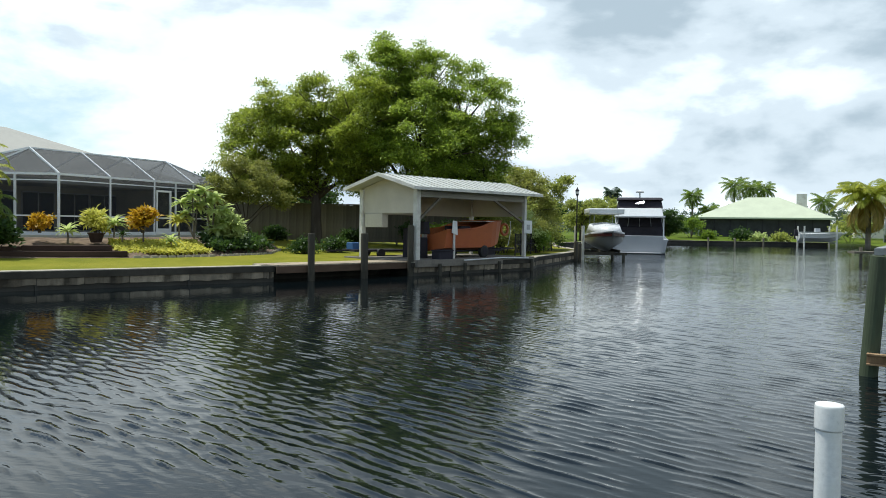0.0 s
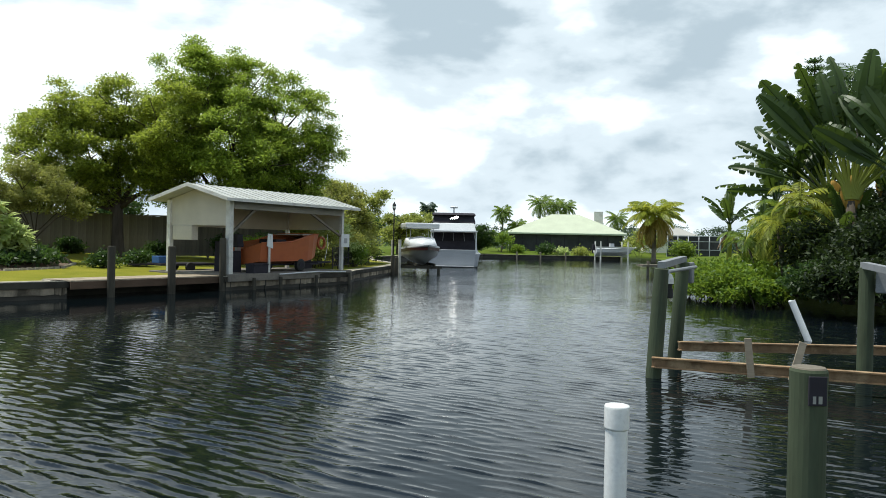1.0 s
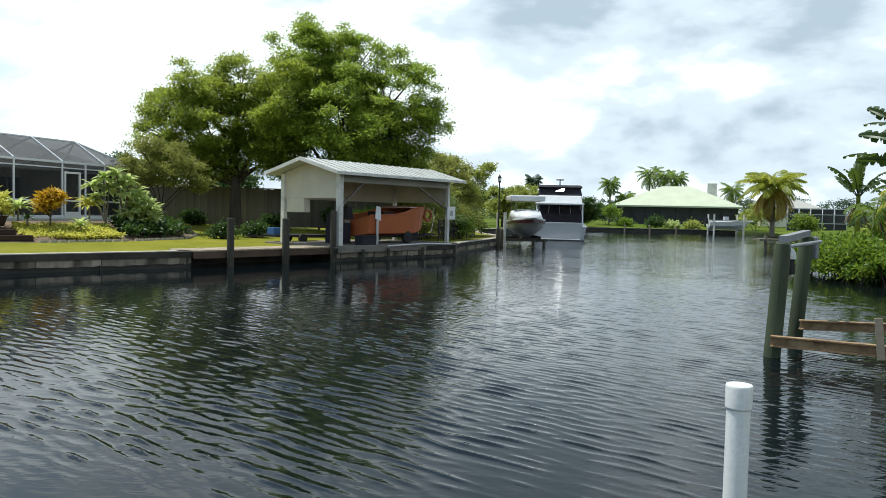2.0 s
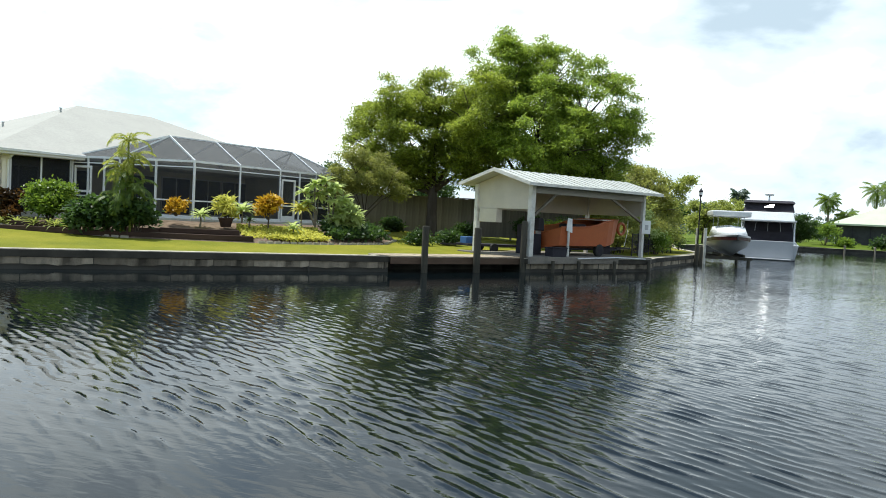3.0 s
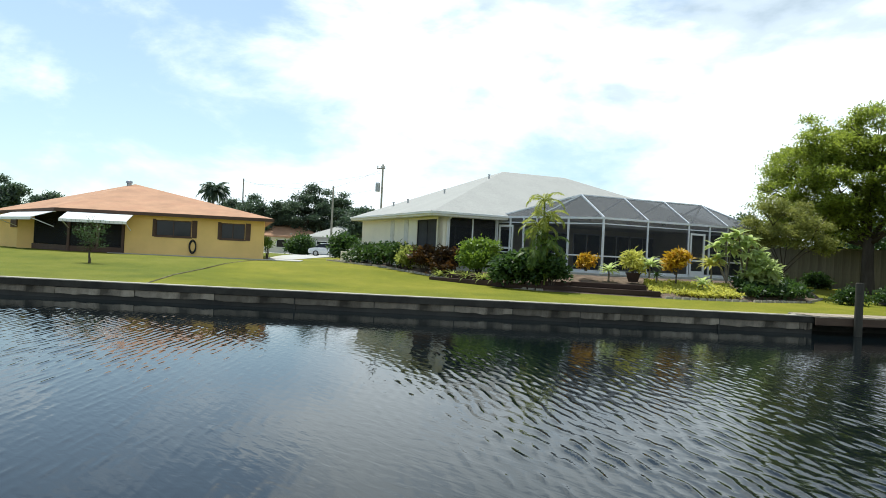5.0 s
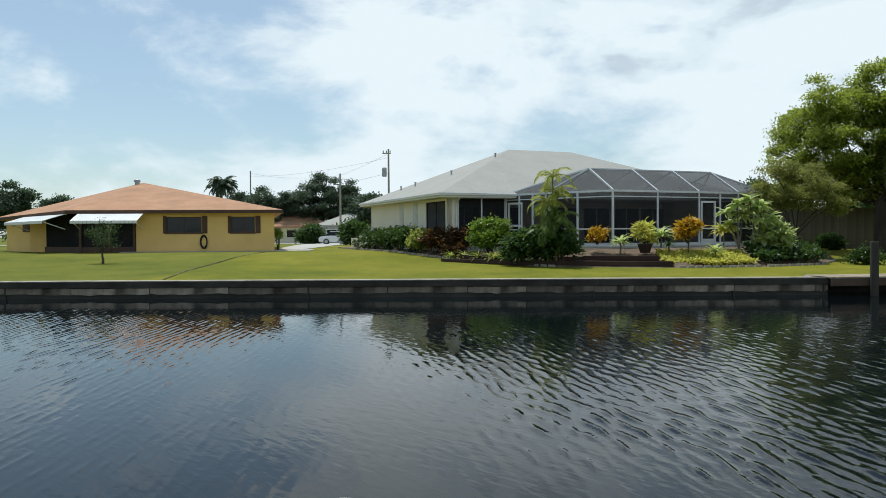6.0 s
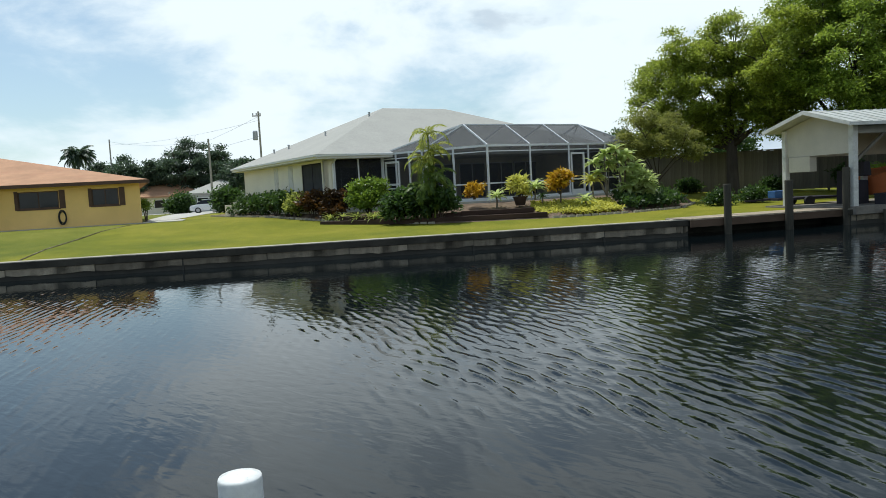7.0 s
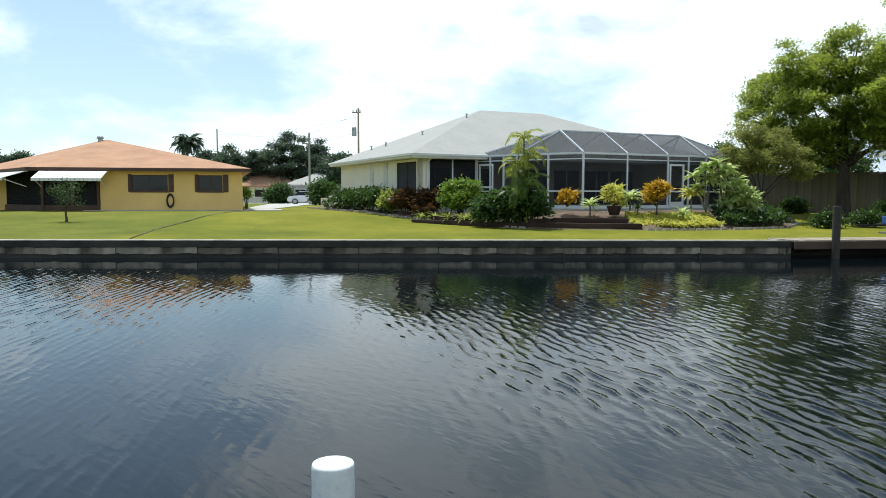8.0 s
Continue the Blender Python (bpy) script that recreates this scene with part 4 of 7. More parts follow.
    def awning(p0, p1, out):
        n = 16
        p0, p1, out = Vector(p0), Vector(p1), Vector(out)
        aw = part("awning", Shape().bar(p0 + Vector((0, 0, -0.045)), p1 + Vector((0, 0, -0.045)), 0.05, 0.05), WHITE, h, "white slatted metal awning")
        for k in range(n):
            u, v = p0.lerp(p1, k / n), p0.lerp(p1, (k + 0.93) / n)
            s = Shape().sheet([u + out, v + out, v, u], 0.03)
            s.sheet([u + out + Vector((0, 0, -0.16)), v + out + Vector((0, 0, -0.16)), v + out, u + out], 0.015)
            part("slat", s, WHITE, aw)
        for t in (0.03, 0.97):
            u = p0.lerp(p1, t)
            part("awning_arm", Shape().bar(u + Vector((0, 0, -0.9)), u + out * 0.98 + Vector((0, 0, -0.04)), 0.04), ALU, h)
    awning((-10.9, -0.66, E_ - 0.08), (-7.3, -0.66, E_ - 0.08), (0, -1.25, -0.42))
    awning((-15.2, 3.2, E_ - 0.10), (-11.6, -0.45, E_ - 0.06), (-0.95, -0.95, -0.42))
    path = Shape().sheet([(-8.6, -0.8, 0.135), (2.2, -0.8, 0.135), (2.2, 3.0, 0.135), (0.1, 3.0, 0.135), (0.0, -0.03, 0.135), (-8.6, -0.03, 0.135)], 0.3)
    solid("garden_path", path, PATH_C, "pale concrete path along the yellow house", "path", YELLOW, kind="structure")
    hose = Shape()
    for k in range(4):
        r_ = 0.20 + 0.025 * k
        hose.tube([(-4.05 + r_ * 0.75 * math.cos(t), -0.05 - 0.02 * k, 0.68 + r_ * 1.5 * math.sin(t)) for t in np.linspace(0, 2 * math.pi, 20)], [0.018] * 20, 6, False)
    solid("garden_hose", hose, BLACK, "dark garden hose coiled on a yellow wall", "hose", YELLOW, smooth=True)


yellow_house()

# ---------------------------------------------------------------- the boathouse and the dock
BOATHOUSE = rot(18.56, 24.83, 0, 8.6)


def boathouse():
    b = thing("boathouse", "open beige boathouse with a white low gabled roof", "boathouse", BOATHOUSE)
    W, L, E_, A_ = 3.35, 7.4, 3.62, 4.22
    for u, v, w in ((0, 0, 0.22), (L, 0, 0.16), (0, W, 0.20), (L, W, 0.16)):
        part("post", Shape().box((u - w / 2, v - w / 2, 0.5), (u + w / 2, v + w / 2, E_)), WHITE_OLD, b, bevel=0.01)
    s = Shape()
    z = lambda v: E_ + (A_ - E_) * (1 - abs(v - W / 2) / (W / 2 + 0.5)) + 0.03
    for v0, v1 in ((-0.5, W / 2), (W / 2, W + 0.5)):
        s.sheet([(-0.65, v0, z(v0)), (L + 0.75, v0, z(v0)), (L + 0.75, v1, z(v1)), (-0.65, v1, z(v1))], 0.10)
    roof = part("roof", s, ROOF_METAL, b, "white sheet-metal roof")
    seams = Shape()
    for k in range(19):
        u = -0.62 + k * (L + 1.34) / 18
        seams.bar((u, -0.5, z(-0.5) + 0.012), (u, W / 2, z(W / 2) + 0.012), 0.03, 0.03).bar((u, W + 0.5, z(W + 0.5) + 0.012), (u, W / 2, z(W / 2) + 0.012), 0.03, 0.03)
    part("seam", seams, ROOF_METAL, roof)
    f = Shape()
    for u in (-0.67, L + 0.77):
        f.bar((u, -0.53, z(-0.5) - 0.05), (u, W / 2, z(W / 2) - 0.05), 0.03, 0.14).bar((u, W + 0.53, z(W + 0.5) - 0.05), (u, W / 2, z(W / 2) - 0.05), 0.03, 0.14)
    f.bar((-0.67, -0.52, z(-0.5) - 0.06), (L + 0.77, -0.52, z(-0.5) - 0.04), 0.03, 0.12)
    part("fascia", f, WHITE_OLD, b)
    for u in (0.0, L):
        g = Shape()
        g.sheet([(u, 0.05, 2.58), (u, 0.05, z(0.0) - 0.12), (u, W / 2, z(W / 2) - 0.12), (u, W - 0.05, z(W) - 0.12), (u, W - 0.05, 2.58)], 0.06)
        part("gable_panel", g, BEIGE, b, "beige boarded gable panel")
    part("back_panel", Shape().box((0.1, W - 0.05, 2.55), (L - 0.1, W, E_ - 0.05)), BEIGE, b)
    part("front_beam", Shape().box((0.1, -0.06, E_ - 0.36), (L - 0.1, 0.06, E_ - 0.02)), BEAM_GREY, b, bevel=0.01)
    for u in np.linspace(0.8, L - 0.8, 8):
        part("rafter", Shape().bar((u, 0, E_ - 0.02), (u, W, E_ - 0.02), 0.05, 0.14), TIMBER, b)
    for u in (0.7, L - 0.7):
        part("brace", Shape().bar((0.12 if u < 3 else L - 0.12, 0, 2.3), (1.5 if u < 3 else L - 2.4, 0.02, E_ - 0.3), 0.09, 0.09), TIMBER, b)
    part("cupboard", Shape().box((-0.04, 2.05, 1.98), (0.3, 3.15, 2.57)), BEIGE, b, bevel=0.01)
    slab = Shape().sheet([(-0.2, -0.28, 0.66), (L + 0.5, -0.28, 0.66), (L + 0.5, W + 1.0, 0.66), (-0.2, W + 1.0, 0.66)], 0.3)
    solid("boathouse_slab", slab, SLAB, "worn concrete slab under the boathouse", "slab", BOATHOUSE, kind="structure", bevel=0.02)
    for u in (1.0, 2.6, 5.0, 7.5):
        solid("fender_post", Shape().tube([(u, -0.42, -1.0), (u, -0.42, 0.5)], [0.08, 0.075], 10), PILE_DARK, "dark timber fender pile at the sea wall", "pile", BOATHOUSE, group="fender piles")
    r = Shape().tube([(2.6, -0.36, 0.60), (5.2, -0.36, 0.66), (7.3, -0.36, 0.60)], [0.03] * 3, 8)
    solid("rub_rail", r, WHITE, "white pipe rail along the sea wall", "rail", BOATHOUSE)
    k = thing("dock_box", "low dark storage box at the sea wall's edge", "box", BOATHOUSE @ pose(1.15, -0.02, 0.66))
    part("body", Shape().box((0, -0.22, 0), (0.85, 0.22, 0.34), taper=1.04), NAVY, k, bevel=0.02)
    part("lid", Shape().box((-0.03, -0.25, 0.342), (0.88, 0.25, 0.40)), NAVY, k, bevel=0.015)
    s = thing("notice_board", "white notice board on a boathouse post", "sign", BOATHOUSE @ pose(L + 0.12, -0.12, 1.78))
    part("board", Shape().box((-0.32, -0.03, 0), (0.32, 0, 0.62)), WHITE, s, bevel=0.005)
    part("emblem", Shape().box((-0.12, -0.036, 0.18), (0.14, -0.031, 0.42)), STEEL, s, "grey printed mark")
    return b


boathouse()


def orange_boat():
    """Open runabout on a trailer under the roof."""
    m = BOATHOUSE @ pose(2.05, 1.30, 0.66)
    b = thing("motorboat", "faded orange motorboat hull stored on a trailer", "boat", m)
    secs = []
    n = 13
    for k in range(n):
        t = k / (n - 1)
        x = 4.75 * t
        beam = 1.12 * (1 - max(0, (t - 0.62) / 0.38) ** 2.4 * 0.93)
        keel = 0.30 + 0.55 * max(0, (t - 0.80) / 0.20) ** 2
        chine = 0.46 + 0.45 * max(0, (t - 0.6) / 0.4) ** 1.8
        gun = 1.25 + 0.10 * t + 0.36 / (1 + math.exp(-14 * (t - 0.55)))
        xr = x + 0.35 * max(0, (t - 0.7) / 0.3) ** 2
        secs.append([(xr, -beam, gun), (x, -beam * 0.90, chine), (x, 0, keel), (x, beam * 0.90, chine), (xr, beam, gun), (xr, beam * 0.88, gun - 0.02), (xr, 0, gun - 0.28), (xr, -beam * 0.88, gun - 0.02)])
    part("hull", Shape().loft(secs), ORANGE, b, "faded orange hull")
    gunwale = Shape()
    gunwale.tube([s[0] for s in secs], [0.035] * n, 6).tube([s[4] for s in secs], [0.035] * n, 6)
    part("gunwale", gunwale, ORANGE, b)
    part("seat_box", Shape().box((1.6, -0.5, 0.9), (2.3, 0.5, 1.42)), NAVY, b, bevel=0.03)
    part("deck_cover", Shape().sheet([(3.0, -0.85, 1.66), (4.6, -0.45, 1.70), (4.6, 0.45, 1.70), (3.0, 0.85, 1.66)], 0.03), WHITE_OLD, b, "pale foredeck")
    e = part("outboard_motor", Shape().box((-0.45, -0.2, 1.05), (-0.05, 0.2, 1.6), taper=0.8), NAVY, b, "dark outboard motor", bevel=0.05)
    part("motor_leg", Shape().box((-0.35, -0.06, 0.35), (-0.12, 0.06, 1.05)), STEEL, e)
    rope = Shape().tube([(5.3, -0.5, 1.7), (5.0, -0.75, 1.2), (4.6, -0.9, 0.5)], [0.015] * 3, 6)
    part("strap", rope, WHITE, b, "white tie-down strap")
    t = thing("boat_trailer", "dark steel boat trailer with small wheels", "trailer", m)
    part("frame", Shape().bar((-0.1, -0.65, 0.30), (4.6, -0.45, 0.30), 0.08).bar((-0.1, 0.65, 0.34), (4.6, 0.45, 0.34), 0.08).bar((4.6, -0.45, 0.34), (6.2, 0, 0.36), 0.08).bar((4.6, 0.45, 0.34), (6.2, 0, 0.36), 0.08), NAVY, t)
    for x in (2.7,):
        for y in (-0.95, 0.95):
            w = part("wheel", Shape().tube([(x, y - 0.1, 0.28), (x, y - 0.08, 0.28), (x, y + 0.08, 0.28), (x, y + 0.1, 0.28)], [0.2, 0.28, 0.28, 0.2], 16), BLACK, t)
            part("rim", Shape().tube([(x, y - 0.112, 0.28), (x, y + 0.112, 0.28)], [0.14, 0.14], 12), NAVY, w)
    towel = Shape()
    towel.sheet([(0.25, -1.20, 1.12), (0.62, -1.20, 1.02), (0.60, -1.18, 1.62), (0.34, -1.18, 1.66)], 0.03)
    solid("towel", towel, WHITE, "white cloth hung over the boat's side", "cloth", m)
    k = thing("lifebuoy", "orange and white life ring hung on the boathouse", "lifebuoy", BOATHOUSE @ pose(7.0, 0.9, 1.95))
    ring = Shape()
    pts = [(0.26 * math.cos(a), 0, 0.26 * math.sin(a)) for a in np.linspace(0, 2 * math.pi, 25)]
    ring.tube(pts, [0.07] * 25, 8, False)
    part("ring", ring, ORANGE, k, smooth=True)

    st = Shape().tube([(0.45, -1.14, 0.0), (0.45, -1.14, 1.62)], [0.06, 0.05], 10)
    solid("stand_pipe", st, WHITE_OLD, "pale upright pipe beside the stored boat", "pipe", m @ pose(0, 0, -0.04))
    for k, (x, y, w, d, h) in enumerate(((-0.7, -0.2, 0.5, 0.5, 0.9), (-0.6, 0.6, 0.6, 0.4, 1.3), (5.3, 0.9, 0.6, 0.5, 0.7))):
        solid("storage_crate", Shape().box((x, y, -0.04), (x + w, y + d, h), taper=0.94), NAVY, "dark storage crate on the boathouse floor", "crate", m, group="boathouse crates", bevel=0.03)


orange_boat()


def yard_trailer():
    """A flat trailer with a blue box on the lawn behind the dock."""
    t = thing("flat_trailer", "low dark flat trailer on the lawn", "trailer", rot(18.0, 29.2, 0.60, -4))
    part("bed", Shape().box((0, -0.6, 0.26), (2.6, 0.6, 0.36)), NAVY, t, bevel=0.01)
    part("drawbar", Shape().bar((-1.1, 0, 0.30), (0, 0, 0.30), 0.07), NAVY, t)
    for y in (-0.68, 0.68):
        part("wheel", Shape().tube([(1.3, y - 0.07, 0.2), (1.3, y + 0.07, 0.2)], [0.2, 0.2], 14), BLACK, t)
    solid("storage_box", Shape().box((0.05, -0.3, 0.362), (0.75, 0.3, 0.66)), BLUE, "blue plastic box on the flat trailer", "box", rot(18.0, 29.2, 0.60, -4), bevel=0.02)


yard_trailer()


def dock():
    d = thing("dock", "weathered timber dock along the sea wall", "dock")
    p, q = Vector((12.0, 24.2, 0)), Vector((18.4, 25.0, 0))
    dirn = (q - p).normalized()
    inn = Vector((-dirn.y, dirn.x, 0))
    n = 44
    ang = math.degrees(math.atan2(dirn.y, dirn.x))
    L = (q - p).length
    board = Shape().box((0, 0, 0), (L / n - 0.012, 1.5, 0.045)).mesh("deck_board", DECK)
    rng = random.Random(2)
    for k in range(n):
        o = part("deck_board", board, None, d)
        o.matrix_basis = rot(*(p + dirn * (L * k / n) + inn * rng.uniform(-0.01, 0.01)).to_tuple()[:2], 0.555 + rng.uniform(-0.004, 0.004), ang)
    for off, w in ((0.03, 0.05), (1.2, 0.05)):
        part("stringer", Shape().bar(p + inn * off + Vector((0, 0, 0.43)), q + inn * off + Vector((0, 0, 0.43)), w, 0.24), FASCIA_WOOD, d)
    for az, top, r in ((28.76, 1.73, 0.125), (32.72, 1.74, 0.14), (36.2, 2.08, 0.125)):
        t = math.tan(radians(az))
        x = t * (24.2 - 12 * 0.125) / (1 - 0.125 * t)
        y = x / t - 0.12
        pl = Shape().lathe([(r, -1.5), (r, top - 0.03), (r * 0.9, top)], 14, (x, y, 0))
        solid("dock_post", pl, PILE_DARK, "dark weathered round pile at the dock edge", "pile", group="dock piles", smooth=False)


dock()

# ---------------------------------------------------------------- plants


def tree(x, y, h, lobes, mat, label, seed, trunk_r=0.3, count=900, per=34, spread=0.42, leaf=(0.24, 0.13), fork=0.35, name="tree", shell=0.55, bark=BARK, lean=(0, 0), limbs=True, sub=0, flat=0.35):
    """A trunk that forks into limbs that reach the lobes of the crown, and a crown of leaf blades in clumps. Lobes are relative to the foot."""
    rng = np.random.default_rng(seed)
    z0 = ground_z(x, y)
    t = thing(name, label, "tree", pose(x, y, z0))
    s = Shape()
    fz = h * fork
    fx, fy = lean[0] * fork, lean[1] * fork
    s.tube([(0, 0, -0.2), (0.03, 0, 0.15), (fx * 0.5, fy * 0.5, fz * 0.5), (fx, fy, fz)], [trunk_r * 1.5, trunk_r * 1.1, trunk_r * 0.9, trunk_r * 0.8], 10)
    part("trunk", s, bark, t, smooth=True)
    if limbs:
        for l in lobes:
            c = Vector(l[:3])
            st = Vector((fx, fy, fz * rng.uniform(0.8, 1.0)))
            mid = st.lerp(c, 0.5) + Vector((*rng.normal(size=2) * 0.3, 0.25))
            limb = Shape().tube([st, mid, c + Vector((0, 0, l[3] * 0.35))], [trunk_r * 0.42, trunk_r * 0.24, trunk_r * 0.06], 7)
            for k in range(5):
                g = Vector(rng.normal(size=3))
                g.z = abs(g.z) * 0.6
                e = c + g.normalized() * l[3] * 0.85
                limb.tube([mid.lerp(c, 0.2 + 0.15 * k), (mid.lerp(c, 0.7) + e) / 2 + Vector((0, 0, 0.1)), e], [trunk_r * 0.2, trunk_r * 0.11, 0.015], 5)
            part("limb", limb, bark, t, smooth=True)
    if sub:
        # billows: smaller lobes over the skin of each large one
        fine = []
        for l in lobes:
            for k in range(sub):
                g = rng.normal(size=3)
                g /= np.linalg.norm(g)
                q = l[3] * rng.uniform(0.35, 1.0) ** 0.8
                fine.append((l[0] + g[0] * q, l[1] + g[1] * q, l[2] + g[2] * q * 0.9, l[3] * rng.uniform(0.10, 0.26), rng.uniform(0.5, 0.8)))
        lobes = fine
    pl, dr = clumps(lobes, per, spread, count, rng, shell)
    part("crown", blades(pl, dr, leaf[0], leaf[1], rng, flat, name="crown", mat=mat), mat, t)
    return t


def auto_lobes(w, h, z, n, seed, squash=0.85):
    """Lobes for a roundish, uneven crown w wide and h high whose foot is at z."""
    r = random.Random(seed)
    out = []
    for k in range(n):
        a = 2 * math.pi * k / n + r.uniform(-0.4, 0.4)
        q = r.uniform(0.25, 0.62)
        zz = z + h * r.uniform(0.28, 0.75)
        out.append((math.cos(a) * w / 2 * q, math.sin(a) * w / 2 * q, zz, w * r.uniform(0.20, 0.30), squash))
    out.append((0, 0, z + h * 0.72, w * 0.27, squash))
    return out


def shrub(x, y, w, h, mat, label, seed, leaf=(0.16, 0.08), count=60, per=26, spread=0.16, name="shrub", z=None, n=5, group=""):
    rng = np.random.default_rng(seed)
    z0 = ground_z(x, y) if z is None else z
    t = thing(name, label, "shrub", pose(x, y, z0), group)
    lobes = auto_lobes(w, h, 0.02, n, seed)
    lobes = [(a, b, c, min(d, h * 0.42), e) for a, b, c, d, e in lobes]
    st = Shape()
    for l in lobes:
        st.tube([(l[0] * 0.2, l[1] * 0.2, -0.05), (l[0] * 0.6, l[1] * 0.6, l[2] * 0.5), l[:3]], [0.03, 0.022, 0.01], 5)
    part("stem", st, BARK, t)
    pl, dr = clumps(lobes, per, spread, count, rng, 0.45)
    pl[:, 2] = np.maximum(pl[:, 2], 0.02)
    part("foliage", blades(pl, dr, leaf[0], leaf[1], rng, name="foliage", mat=mat), mat, t)
    return t


def frond_quads(base, az, el, length, droop, rng, leaflet=0.5, n=22, width=0.045, hang=0.35):
    """Leaflets of one feather frond, as quads, and the points of its rib."""
    pts, d = [Vector(base)], el
    m = 12
    for k in range(m):
        pts.append(pts[-1] + Vector((math.cos(az) * math.cos(d), math.sin(az) * math.cos(d), math.sin(d))) * (length / m))
        d -= droop / m
    q = []
    side = Vector((-math.sin(az), math.cos(az), 0))
    for k in range(n):
        s = 0.14 + 0.85 * k / (n - 1)
        i = min(m - 1, int(s * m))
        p = pts[i].lerp(pts[i + 1], s * m - i)
        fw = (pts[i + 1] - pts[i]).normalized()
        ll = leaflet * (math.sin(math.pi * (0.16 + 0.80 * s)) ** 0.7) * rng.uniform(0.85, 1.15)
        for sg in (-1, 1):
            dr = (side * sg + fw * 0.75 + Vector((0, 0, -hang + rng.normal() * 0.12))).normalized()
            w = fw * width
            tip = p + dr * ll + Vector((0, 0, -ll * 0.18))
            mid = p + dr * ll * 0.5
            q.append([p - w * 0.5, mid - w * 0.6, tip, mid + w * 0.6])
    return q, pts


def palm(x, y, h, flen, n, label, seed, mat=LEAF_PALM, trunk_r=0.14, leaflet=0.55, droop=1.5, name="palm_tree", z=None, stems=((0, 0, 1.0),), width=0.05, old=0, hang=0.35, nl=22, bark=PALM_BARK, span=1.5):
    rng = np.random.default_rng(seed)
    z0 = ground_z(x, y) if z is None else z
    t = thing(name, label, "palm", pose(x, y, z0))
    for sx, sy, sh in stems:
        hh = h * sh
        top = Vector((sx * 1.6, sy * 1.6, hh))
        tr = Shape().tube([(sx, sy, -0.2), (sx, sy, 0.1), (sx * 1.2, sy * 1.2, hh * 0.5), top], [trunk_r * 1.35, trunk_r * 1.1, trunk_r * 0.9, trunk_r * 0.75], 9)
        k = 0.15
        while k < hh:
            tr.tube([(sx, sy, k), (sx, sy, k + 0.03)], [trunk_r * 1.08] * 2, 9)
            k += 0.22
        part("trunk", tr, bark, t, smooth=True)
        Q, O, rib = [], [], Shape()
        for i in range(n):
            az = 2.399 * i + rng.uniform(-0.2, 0.2)
            el = 1.30 - span * (i / n) ** 0.9
            is_old = i >= n - old
            q, pts = frond_quads(top, az, el - (0.45 if is_old else 0), flen * rng.uniform(0.85, 1.1), droop * rng.uniform(0.85, 1.15), rng, leaflet, nl, width, hang)
            (O if is_old else Q).extend(q)
            rib.tube(pts[::3], [0.03, 0.024, 0.016, 0.010, 0.006][: len(pts[::3])], 5)
        part("crown", quads(np.array([[tuple(v) for v in a] for a in Q]), "crown", mat), mat, t)
        if O:
            part("old_fronds", quads(np.array([[tuple(v) for v in a] for a in O]), "old_fronds", LEAF_RUST), LEAF_RUST, t, "browning lower fronds")
        part("rib", rib, mat, t)
    return t


def rosette(x, y, z, r, mat, label, seed, n=26, stem=0.0, name="shrub", lw=0.11):
    """Long strap leaves that arch from one heart."""
    rng = np.random.default_rng(seed)
    t = thing(name, label, "plant", pose(x, y, z))
    if stem:
        part("stem", Shape().tube([(0, 0, -0.1), (0.02, 0.02, stem * 0.6), (0, 0, stem)], [0.04, 0.035, 0.03], 6), PALM_BARK, t)
    s = Shape()
    for i in range(n):
        a, e = 2.399 * i, 1.35 - 1.2 * (i / n)
        p = Vector((0, 0, stem))
        side = Vector((-math.sin(a), math.cos(a), 0))
        row = []
        L = r * rng.uniform(0.85, 1.15)
        for k in range(5):
            w = lw * r * (0.5, 1.0, 0.95, 0.6, 0.02)[k]
            row.append((p - side * w, p + Vector((0, 0, -w * 0.4)), p + side * w))
            p = p + Vector((math.cos(a) * math.cos(e), math.sin(a) * math.cos(e), math.sin(e))) * L / 4
            e -= 0.38
        s.loft(row, close=False)
    part("leaves", s, mat, t)
    return t


# the big shade tree: foot, and lobes given in the world
BIG = (21.6, 38.6)
_lobes = [(24.8, 36.3, 10.9, 2.5), (27.4, 35.7, 10.9, 2.6), (28.8, 33.3, 9.0, 2.8), (30.1, 32.1, 7.6, 1.7), (24.9, 33.8, 7.3, 3.3), (27.4, 33.1, 6.4, 2.1), (22.9, 35.8, 7.8, 3.0),
          (21.7, 38.3, 8.7, 2.4), (19.8, 39.3, 8.3, 2.2), (18.5, 41.0, 7.4, 1.6), (19.6, 38.3, 6.1, 2.2), (17.8, 40.2, 5.8, 1.4), (22.6, 36.4, 5.8, 1.8), (25.5, 39.5, 8.5, 3.0), (29.0, 37.0, 7.5, 2.6)]
_g = ground_z(*BIG)
_lobes += [(22.3, 36.7, 5.0, 1.4), (23.4, 34.9, 4.5, 0.81), (20.7, 38.8, 4.5, 1.3), (25.0, 33.8, 4.7, 0.93), (27.5, 33.0, 4.4, 0.87), (29.7, 32.5, 5.4, 1.4), (19.6, 40.5, 4.9, 1.4), (22.2, 38.9, 5.8, 1.5), (20.6, 40.4, 4.6, 1.5), (24.2, 37.0, 4.6, 1.05), (26.6, 36.0, 4.6, 1.05), (29.2, 34.4, 5.2, 1.6), (18.6, 41.6, 4.4, 1.2)]
BIG_B = (26.7, 35.9)
